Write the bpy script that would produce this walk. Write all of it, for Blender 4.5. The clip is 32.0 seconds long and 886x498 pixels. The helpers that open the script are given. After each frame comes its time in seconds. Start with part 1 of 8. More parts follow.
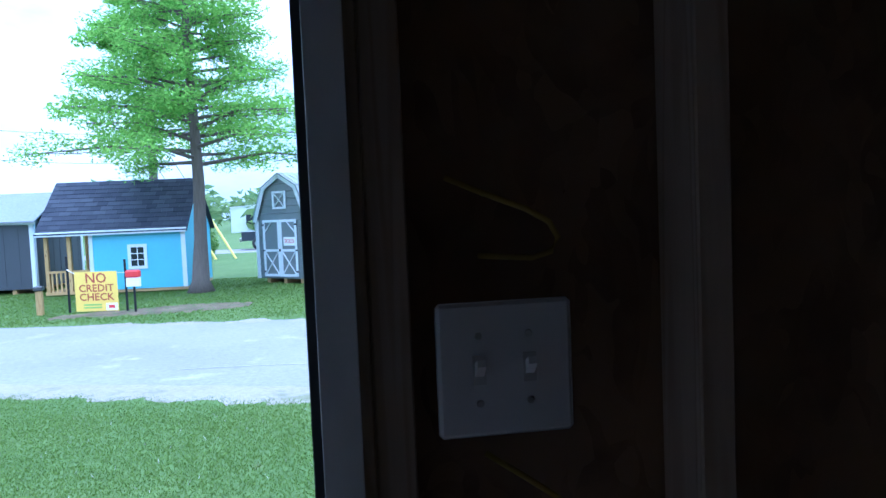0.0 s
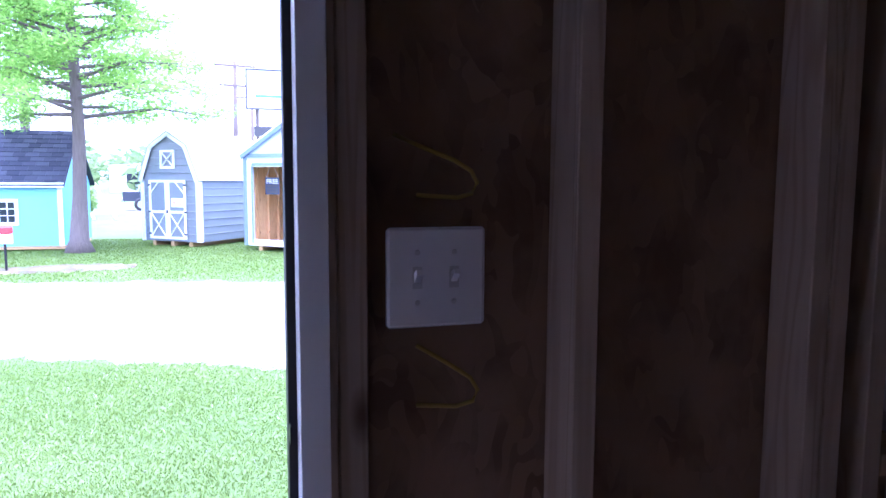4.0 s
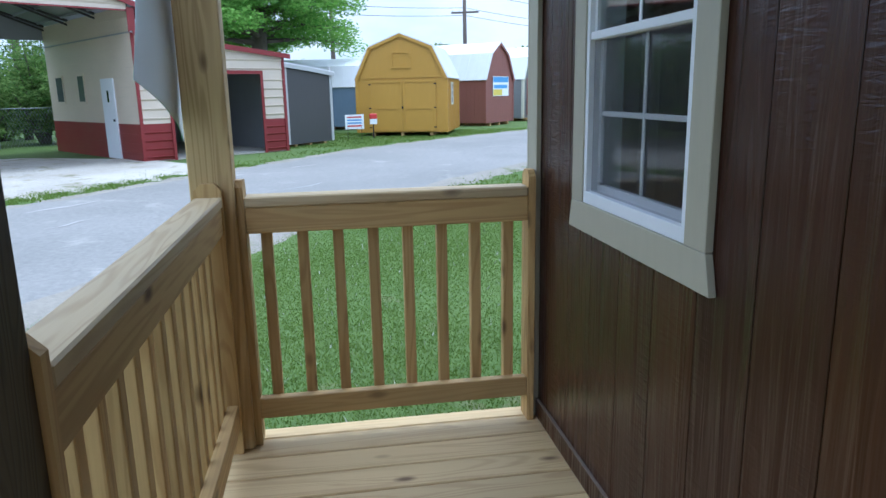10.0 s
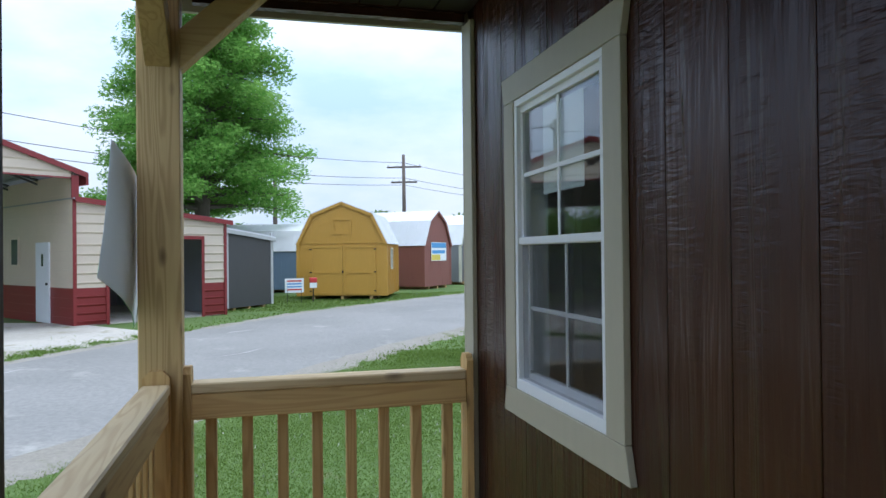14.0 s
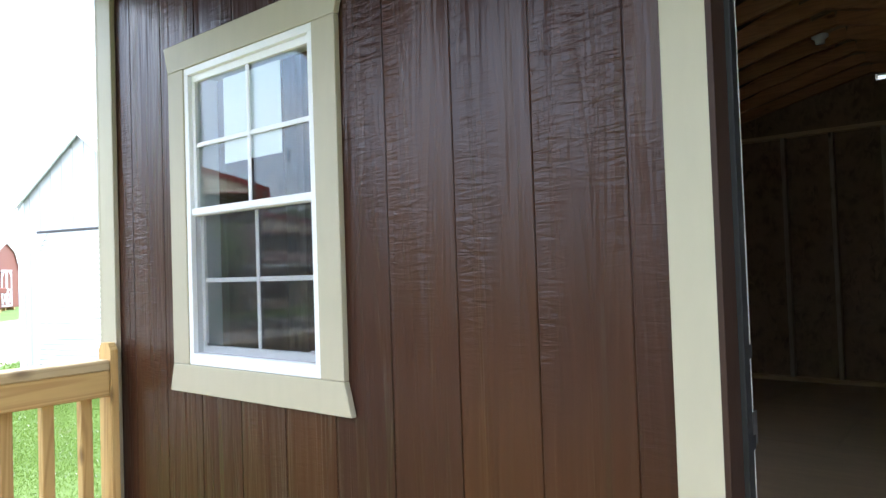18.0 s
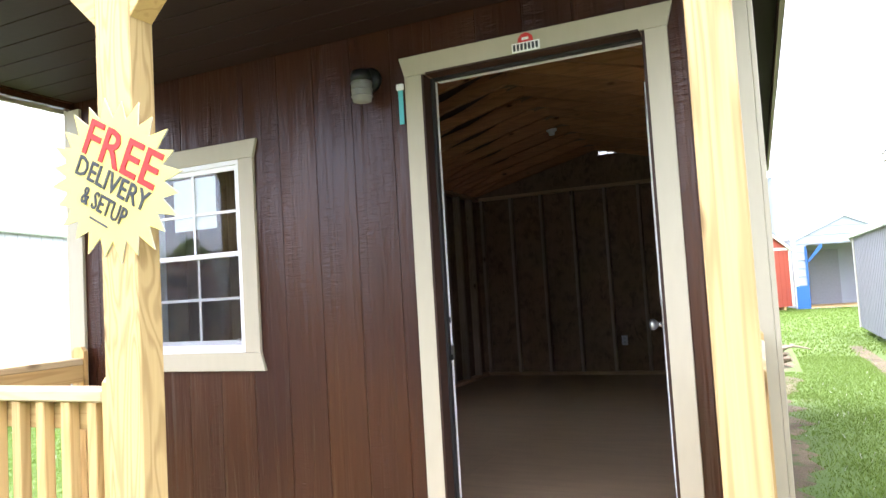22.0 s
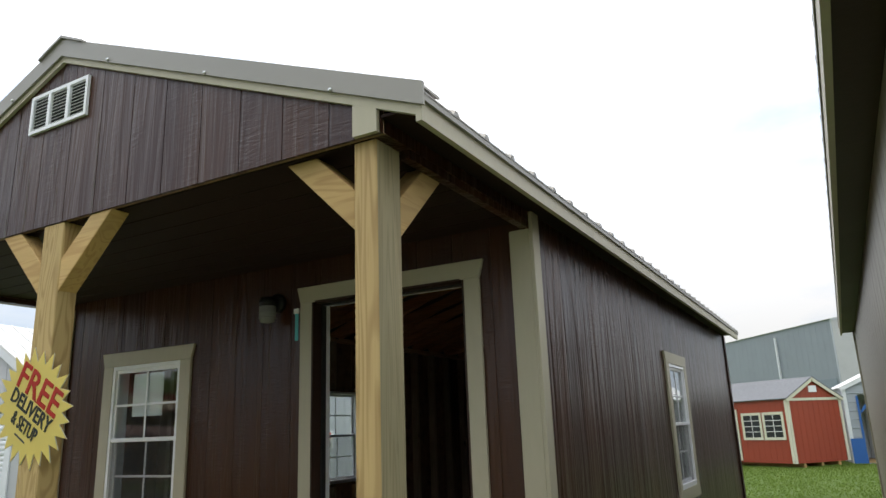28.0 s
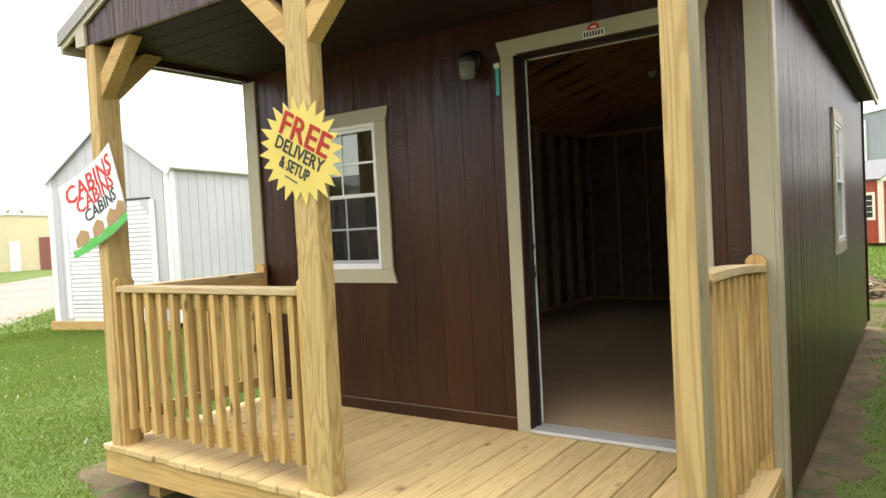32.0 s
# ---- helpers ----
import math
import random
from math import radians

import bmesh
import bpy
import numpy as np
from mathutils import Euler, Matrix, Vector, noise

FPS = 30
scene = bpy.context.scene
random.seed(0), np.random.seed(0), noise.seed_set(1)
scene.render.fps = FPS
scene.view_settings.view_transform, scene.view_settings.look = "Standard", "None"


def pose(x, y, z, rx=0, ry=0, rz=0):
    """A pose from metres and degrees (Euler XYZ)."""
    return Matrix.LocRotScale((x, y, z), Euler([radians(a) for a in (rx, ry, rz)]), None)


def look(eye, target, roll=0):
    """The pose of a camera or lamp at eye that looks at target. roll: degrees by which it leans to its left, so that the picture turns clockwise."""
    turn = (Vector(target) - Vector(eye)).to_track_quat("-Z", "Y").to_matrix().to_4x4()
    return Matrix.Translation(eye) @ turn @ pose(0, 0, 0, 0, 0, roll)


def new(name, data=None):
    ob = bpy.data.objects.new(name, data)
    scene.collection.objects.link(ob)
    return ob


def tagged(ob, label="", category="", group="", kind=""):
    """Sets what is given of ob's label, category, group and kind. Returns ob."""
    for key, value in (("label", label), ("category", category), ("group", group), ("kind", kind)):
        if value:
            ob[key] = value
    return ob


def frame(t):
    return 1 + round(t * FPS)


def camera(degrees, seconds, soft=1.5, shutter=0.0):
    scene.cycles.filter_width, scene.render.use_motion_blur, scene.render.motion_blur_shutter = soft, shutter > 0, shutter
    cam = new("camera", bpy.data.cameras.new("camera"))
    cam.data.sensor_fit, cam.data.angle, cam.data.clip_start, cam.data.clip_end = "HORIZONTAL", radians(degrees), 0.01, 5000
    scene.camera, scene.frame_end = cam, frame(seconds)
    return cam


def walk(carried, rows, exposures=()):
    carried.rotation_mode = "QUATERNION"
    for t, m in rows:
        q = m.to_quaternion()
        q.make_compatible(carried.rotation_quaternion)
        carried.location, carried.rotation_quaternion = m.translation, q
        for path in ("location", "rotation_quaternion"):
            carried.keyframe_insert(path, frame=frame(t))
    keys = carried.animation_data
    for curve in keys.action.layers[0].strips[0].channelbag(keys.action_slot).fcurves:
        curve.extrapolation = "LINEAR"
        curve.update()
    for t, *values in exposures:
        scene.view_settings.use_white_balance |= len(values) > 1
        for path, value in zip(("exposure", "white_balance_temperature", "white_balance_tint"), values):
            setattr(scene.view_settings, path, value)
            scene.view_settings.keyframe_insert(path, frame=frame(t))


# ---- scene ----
cam = camera(64.9, 32.0)
PATH = [
    (0, (1.286, -0.765, 1.382), (1.587, 1.208, 1.27), -2.4),
    (0.5, (1.212, -0.934, 1.361), (1.73, 0.991, 1.202), -2.1),
    (1, (1.201, -0.967, 1.358), (1.765, 0.939, 1.13), -1.9),
    (1.5, (1.195, -0.994, 1.366), (1.752, 0.914, 1.145), -1.5),
    (2, (1.191, -1.003, 1.37), (1.781, 0.898, 1.18), -1.0),
    (2.5, (1.178, -0.994, 1.366), (1.764, 0.908, 1.176), -0.7),
    (4.5, (1.181, -0.974, 1.354), (1.77, 0.926, 1.15), 0.7),
    (5, (1.093, -0.982, 1.377), (1.566, 0.95, 1.175), -0.2),
    (5.5, (1.001, -0.785, 1.37), (1.389, 1.168, 1.181), 0.2),
    (6, (0.961, -0.475, 1.336), (1.378, 1.472, 1.141), -0.8),
    (6.5, (0.901, -0.287, 1.342), (1.647, 1.553, 1.101), -0.9),
    (7, (0.942, -0.053, 1.318), (2.179, 1.497, 1.057), -2.3),
    (7.5, (1.02, 0.085, 1.324), (2.537, 1.356, 1.035), -1.8),
    (8, (1.046, 0.206, 1.312), (2.818, 1.088, 1.025), -1.8),
    (8.5, (0.974, 0.402, 1.307), (2.925, 0.744, 1.035), -2.9),
    (9, (0.996, 0.571, 1.27), (2.958, 0.782, 0.945), -2.2),
    (9.5, (1.027, 0.706, 1.268), (2.992, 0.764, 0.899), -3.0),
    (10, (0.918, 0.758, 1.246), (2.845, 0.45, 0.807), -1.1),
    (10.5, (0.834, 0.796, 1.251), (2.718, 0.273, 0.83), -0.8),
    (11, (0.807, 0.813, 1.265), (2.681, 0.234, 0.875), -0.6),
    (11.5, (0.794, 0.836, 1.294), (2.742, 0.472, 1.021), -1.3),
    (12, (0.777, 0.832, 1.301), (2.738, 0.492, 1.101), -0.9),
    (12.5, (0.776, 0.834, 1.337), (2.747, 0.523, 1.204), -1.2),
    (13, (0.767, 0.84, 1.353), (2.749, 0.571, 1.35), -1.0),
    (13.5, (0.767, 0.822, 1.351), (2.747, 0.537, 1.371), -0.8),
    (14, (0.767, 0.798, 1.354), (2.705, 0.304, 1.368), -0.6),
    (14.5, (0.766, 0.797, 1.354), (2.684, 0.23, 1.362), -0.6),
    (16.5, (0.833, 0.86, 1.331), (2.709, 0.166, 1.316), 0.4),
    (17, (0.967, 0.915, 1.328), (2.704, -0.076, 1.28), 0.0),
    (17.5, (1.019, 0.969, 1.304), (2.479, -0.398, 1.28), -0.5),
    (18, (0.894, 1.21, 1.195), (2.151, -0.344, 1.247), -1.9),
    (18.5, (0.825, 1.338, 1.181), (2.031, -0.258, 1.167), -0.9),
    (19, (0.872, 1.4, 1.183), (1.687, -0.424, 1.258), -1.3),
    (19.5, (0.879, 1.531, 1.167), (1.495, -0.367, 1.302), -3.7),
    (20, (0.768, 1.8, 1.133), (1.367, -0.108, 1.164), -4.5),
    (20.5, (0.573, 2.048, 1.134), (1.343, 0.206, 1.253), -4.9),
    (21, (0.334, 2.249, 1.18), (1.242, 0.472, 1.313), -2.6),
    (21.5, (0.226, 2.522, 1.201), (1.093, 0.725, 1.345), -3.6),
    (22, (0.033, 2.653, 1.153), (0.852, 0.833, 1.273), -3.4),
    (22.5, (-0.24, 2.69, 1.209), (0.503, 0.834, 1.266), -2.2),
    (23, (-0.461, 2.773, 1.202), (0.132, 0.864, 1.282), -1.9),
    (23.5, (-0.632, 2.786, 1.182), (-0.054, 0.873, 1.26), -1.7),
    (24, (-0.838, 2.665, 1.184), (-0.203, 0.77, 1.267), -2.0),
    (24.5, (-0.961, 2.642, 1.187), (-0.223, 0.784, 1.228), -1.0),
    (25, (-1.048, 2.76, 1.204), (-0.283, 0.914, 1.284), -1.7),
    (25.5, (-1.105, 2.827, 1.224), (-0.262, 1.014, 1.266), -2.0),
    (26, (-1.152, 2.837, 1.344), (-0.261, 1.071, 1.642), -2.6),
    (26.5, (-1.143, 2.907, 1.391), (-0.217, 1.197, 1.855), -1.9),
    (28.5, (-1.138, 2.919, 1.384), (-0.207, 1.222, 1.888), -2.2),
    (29, (-1.133, 2.909, 1.388), (-0.204, 1.212, 1.895), -2.2),
    (29.5, (-1.129, 2.897, 1.285), (-0.197, 1.164, 1.644), -2.1),
    (30, (-1.129, 2.863, 1.172), (-0.195, 1.096, 1.254), -2.0),
    (30.5, (-1.05, 2.939, 1.166), (0.0, 1.237, 1.146), -0.5),
    (31, (-0.872, 3.128, 1.16), (0.241, 1.467, 1.099), -2.9),
    (31.5, (-0.713, 3.25, 1.151), (0.491, 1.655, 1.066), -2.5),
    (32, (-0.535, 3.414, 1.17), (0.597, 1.767, 1.104), -3.0),
]
walk(cam, [(t, look(eye, target, roll)) for t, eye, target, roll in PATH],
     exposures=[(0, 0.9, 4300, 14), (0.6, 1.95, 4650, 36), (1, 2.25, 4650, 42), (5, 2.4, 4750, 46), (5.5, 1.45, 4900, 26), (6, 0.75, 4900, 16), (7, 0.15, 5000, 12),
                (8, -0.05, 5100, 8), (9, 0.35, 5000, 12), (10, 0.35, 5000, 10), (11, 0.85, 5400, 10), (12, 0.6, 5700, 10), (13, 0.2, 5400, 12), (14.5, 0.1, 5400, 10), (16.5, 0.1, 5600, 11), (17, 0.22, 5600, 11), (18, 1.9, 5800, 12),
                (19, 2.55, 6200, 16), (20, 3.45, 6100, 14), (21, 3.1, 6100, 16), (22, 2.3, 6100, 22), (23, 1.35, 6300, 16), (24, 1.2, 6300, 19), (26, 1.3, 6300, 18),
                (28.5, -0.1, 6700, 10), (29, -0.1, 6700, 10), (30, 0.0, 6900, 10), (31, 1.1, 7400, 12), (32, 1.05, 7400, 13)])


# ---- world, sun ----
world = bpy.data.worlds.new("overcast_sky")
scene.world = world
world.use_nodes = True
wn, wl = world.node_tree.nodes, world.node_tree.links
wn.clear()
w_out = wn.new("ShaderNodeOutputWorld")
sky = wn.new("ShaderNodeTexSky")
sky.sky_type = "NISHITA"
sky.sun_disc = False
sky.sun_elevation, sky.sun_rotation = radians(75), radians(140)
sky.dust_density = 2.0
bg_sky = wn.new("ShaderNodeBackground")
bg_sky.inputs["Strength"].default_value = 0.13
wl.new(sky.outputs[0], bg_sky.inputs["Color"])
w_co = wn.new("ShaderNodeTexCoord")
w_map = wn.new("ShaderNodeMapping")
w_map.inputs["Scale"].default_value = (1.0, 1.0, 2.6)
wl.new(w_co.outputs["Generated"], w_map.inputs["Vector"])
w_noise = wn.new("ShaderNodeTexNoise")
w_noise.inputs["Scale"].default_value = 2.4
w_noise.inputs["Detail"].default_value = 7
w_noise.inputs["Roughness"].default_value = 0.55
wl.new(w_map.outputs[0], w_noise.inputs["Vector"])
w_ramp = wn.new("ShaderNodeValToRGB")
w_ramp.color_ramp.elements[0].position, w_ramp.color_ramp.elements[0].color = 0.34, (0.60, 0.74, 0.92, 1)
w_ramp.color_ramp.elements[1].position, w_ramp.color_ramp.elements[1].color = 0.60, (1.0, 1.0, 1.0, 1)
wl.new(w_noise.outputs[0], w_ramp.inputs[0])
bg_cloud = wn.new("ShaderNodeBackground")
# an overcast sky is brighter overhead than at the horizon
w_sep = wn.new("ShaderNodeSeparateXYZ")
wl.new(w_co.outputs["Generated"], w_sep.inputs[0])
w_lift = wn.new("ShaderNodeMapRange")
w_lift.inputs["From Min"].default_value, w_lift.inputs["From Max"].default_value = 0.1, 1.0
w_lift.inputs["To Min"].default_value, w_lift.inputs["To Max"].default_value = 0.95, 3.0
wl.new(w_sep.outputs["Z"], w_lift.inputs["Value"])
wl.new(w_lift.outputs[0], bg_cloud.inputs["Strength"])
wl.new(w_ramp.outputs[0], bg_cloud.inputs["Color"])
w_mix = wn.new("ShaderNodeMixShader")
w_mix.inputs[0].default_value = 0.82
wl.new(bg_sky.outputs[0], w_mix.inputs[1])
wl.new(bg_cloud.outputs[0], w_mix.inputs[2])
wl.new(w_mix.outputs[0], w_out.inputs["Surface"])

sun = new("sun", bpy.data.lights.new("sun", "SUN"))
sun.data.energy, sun.data.angle, sun.data.color = 1.5, radians(22), (1.0, 0.96, 0.9)
sun.matrix_world = look((5, -6, 30), (0, 0, 0))

# ---- materials ----
def tree_of(name):
    m = bpy.data.materials.new(name)
    m.use_nodes = True
    return m, m.node_tree.nodes, m.node_tree.links, m.node_tree.nodes["Principled BSDF"]


def paint(name, base, rough=0.6, metal=0.0, var=0.12, scale=12.0, stretch=(1, 1, 1), bump=0.15, var2=0.12, scale2=0.9,
          rnd=0.0, spec=0.5, depth=0.004, stain=None, stain_at=0.6):
    """A surface with fine grain, broad unevenness and, if wanted, stains of another colour."""
    m, n, l, b = tree_of(name)
    co = n.new("ShaderNodeTexCoord")
    info = n.new("ShaderNodeObjectInfo")
    off = n.new("ShaderNodeVectorMath")
    off.operation = "MULTIPLY_ADD"
    off.inputs[1].default_value = (1, 1, 1)
    sc = n.new("ShaderNodeMath")
    sc.operation = "MULTIPLY"
    sc.inputs[1].default_value = 31.0
    l.new(info.outputs["Random"], sc.inputs[0])
    l.new(co.outputs["Object"], off.inputs[0])
    l.new(sc.outputs[0], off.inputs[2])
    mp = n.new("ShaderNodeMapping")
    mp.inputs["Scale"].default_value = stretch
    l.new(off.outputs[0], mp.inputs["Vector"])
    n1 = n.new("ShaderNodeTexNoise")
    n1.inputs["Scale"].default_value, n1.inputs["Detail"].default_value = scale, 6
    l.new(mp.outputs[0], n1.inputs["Vector"])
    n2 = n.new("ShaderNodeTexNoise")
    n2.inputs["Scale"].default_value, n2.inputs["Detail"].default_value = scale2, 4
    l.new(off.outputs[0], n2.inputs["Vector"])

    def madd(src, k, c):
        q = n.new("ShaderNodeMath")
        q.operation = "MULTIPLY_ADD"
        q.inputs[1].default_value = k
        l.new(src, q.inputs[0])
        if isinstance(c, float):
            q.inputs[2].default_value = c
        else:
            l.new(c, q.inputs[2])
        return q.outputs[0]
    v = madd(n1.outputs[0], 2 * var, 1.0 - var - var2 - rnd / 2)
    v = madd(n2.outputs[0], 2 * var2, v)
    if rnd:
        v = madd(info.outputs["Random"], rnd, v)
    hs = n.new("ShaderNodeHueSaturation")
    hs.inputs["Color"].default_value = (*base, 1)
    l.new(v, hs.inputs["Value"])
    colour = hs.outputs[0]
    if stain:
        rp = n.new("ShaderNodeMapRange")
        rp.inputs["From Min"].default_value, rp.inputs["From Max"].default_value = stain_at, stain_at + 0.12
        n3 = n.new("ShaderNodeTexNoise")
        n3.inputs["Scale"].default_value, n3.inputs["Detail"].default_value = scale2 * 2.3, 8
        l.new(off.outputs[0], n3.inputs["Vector"])
        l.new(n3.outputs[0], rp.inputs["Value"])
        mx = n.new("ShaderNodeMix")
        mx.data_type = "RGBA"
        l.new(rp.outputs[0], mx.inputs["Factor"])
        l.new(colour, mx.inputs["A"])
        mx.inputs["B"].default_value = (*stain, 1)
        colour = mx.outputs["Result"]
    l.new(colour, b.inputs["Base Color"])
    r = madd(n2.outputs[0], 0.16, rough - 0.08)
    l.new(r, b.inputs["Roughness"])
    b.inputs["Metallic"].default_value = metal
    b.inputs["Specular IOR Level"].default_value = spec
    if bump:
        bp = n.new("ShaderNodeBump")
        bp.inputs["Strength"].default_value, bp.inputs["Distance"].default_value = bump, depth
        l.new(n1.outputs[0], bp.inputs["Height"])
        l.new(bp.outputs[0], b.inputs["Normal"])
    return m


def timber(name, light, dark, axis="z", rough=0.62, knots=True, rings=1.0, weather=None, flame=1.0, freq=58.0):
    """Sawn softwood with its grain along one axis, darker rings and knots."""
    m, n, l, b = tree_of(name)
    co = n.new("ShaderNodeTexCoord")
    info = n.new("ShaderNodeObjectInfo")
    sc = n.new("ShaderNodeMath")
    sc.operation = "MULTIPLY"
    sc.inputs[1].default_value = 53.0
    l.new(info.outputs["Random"], sc.inputs[0])
    off = n.new("ShaderNodeVectorMath")
    off.operation = "ADD"
    l.new(co.outputs["Object"], off.inputs[0])
    l.new(sc.outputs[0], off.inputs[1])
    along = {"x": 0, "y": 1, "z": 2}[axis]

    def mapped(a, c):
        mp = n.new("ShaderNodeMapping")
        s = [c, c, c]
        s[along] = a
        mp.inputs["Scale"].default_value = s
        l.new(off.outputs[0], mp.inputs["Vector"])
        return mp.outputs[0]
    ring = n.new("ShaderNodeTexNoise")
    ring.inputs["Scale"].default_value, ring.inputs["Detail"].default_value = 1.0, 2
    ring.inputs["Distortion"].default_value = 0.6
    l.new(mapped(0.75 * rings * flame, 11.0 * rings), ring.inputs["Vector"])
    wave = n.new("ShaderNodeMath")
    wave.operation = "MULTIPLY"
    wave.inputs[1].default_value = freq
    l.new(ring.outputs[0], wave.inputs[0])
    sin = n.new("ShaderNodeMath")
    sin.operation = "SINE"
    l.new(wave.outputs[0], sin.inputs[0])
    fine = n.new("ShaderNodeTexNoise")
    fine.inputs["Scale"].default_value, fine.inputs["Detail"].default_value = 1.0, 5
    l.new(mapped(5.0, 160.0), fine.inputs["Vector"])
    mr = n.new("ShaderNodeMapRange")
    mr.inputs["From Min"].default_value, mr.inputs["From Max"].default_value = -0.2, 1.3
    l.new(sin.outputs[0], mr.inputs["Value"])
    mul = n.new("ShaderNodeMath")
    mul.operation = "MULTIPLY_ADD"
    mul.inputs[1].default_value, mul.inputs[2].default_value = 0.68, -0.04
    l.new(mr.outputs[0], mul.inputs[0])
    add = n.new("ShaderNodeMath")
    add.operation = "MULTIPLY_ADD"
    add.inputs[1].default_value = 0.45
    l.new(fine.outputs[0], add.inputs[0])
    l.new(mul.outputs[0], add.inputs[2])
    mix = n.new("ShaderNodeMix")
    mix.data_type = "RGBA"
    l.new(add.outputs[0], mix.inputs["Factor"])
    mix.inputs["A"].default_value, mix.inputs["B"].default_value = (*light, 1), (*dark, 1)
    colour = mix.outputs["Result"]
    if knots:
        vor = n.new("ShaderNodeTexVoronoi")
        vor.inputs["Scale"].default_value = 1.0
        l.new(mapped(3.2, 7.5), vor.inputs["Vector"])
        kr = n.new("ShaderNodeMapRange")
        kr.inputs["From Min"].default_value, kr.inputs["From Max"].default_value = 0.05, 0.15
        kr.inputs["To Min"].default_value, kr.inputs["To Max"].default_value = 1.0, 0.0
        l.new(vor.outputs["Distance"], kr.inputs["Value"])
        mk = n.new("ShaderNodeMix")
        mk.data_type = "RGBA"
        l.new(kr.outputs[0], mk.inputs["Factor"])
        l.new(colour, mk.inputs["A"])
        mk.inputs["B"].default_value = (dark[0] * 0.35, dark[1] * 0.3, dark[2] * 0.3, 1)
        colour = mk.outputs["Result"]
    if weather:
        wz = n.new("ShaderNodeTexNoise")
        wz.inputs["Scale"].default_value, wz.inputs["Detail"].default_value = 1.0, 7
        l.new(mapped(1.4, 5.0), wz.inputs["Vector"])
        wr = n.new("ShaderNodeMapRange")
        wr.inputs["From Min"].default_value, wr.inputs["From Max"].default_value = 0.42, 0.72
        wr.inputs["To Max"].default_value = 0.75
        l.new(wz.outputs[0], wr.inputs["Value"])
        mw = n.new("ShaderNodeMix")
        mw.data_type = "RGBA"
        l.new(wr.outputs[0], mw.inputs["Factor"])
        l.new(colour, mw.inputs["A"])
        mw.inputs["B"].default_value = (*weather, 1)
        colour = mw.outputs["Result"]
    hs = n.new("ShaderNodeHueSaturation")
    l.new(colour, hs.inputs["Color"])
    vr = n.new("ShaderNodeMath")
    vr.operation = "MULTIPLY_ADD"
    vr.inputs[1].default_value, vr.inputs[2].default_value = 0.3, 0.85
    l.new(info.outputs["Random"], vr.inputs[0])
    l.new(vr.outputs[0], hs.inputs["Value"])
    l.new(hs.outputs[0], b.inputs["Base Color"])
    b.inputs["Roughness"].default_value = rough
    b.inputs["Specular IOR Level"].default_value = 0.3
    bp = n.new("ShaderNodeBump")
    bp.inputs["Strength"].default_value, bp.inputs["Distance"].default_value = 0.25, 0.002
    l.new(add.outputs[0], bp.inputs["Height"])
    l.new(bp.outputs[0], b.inputs["Normal"])
    return m


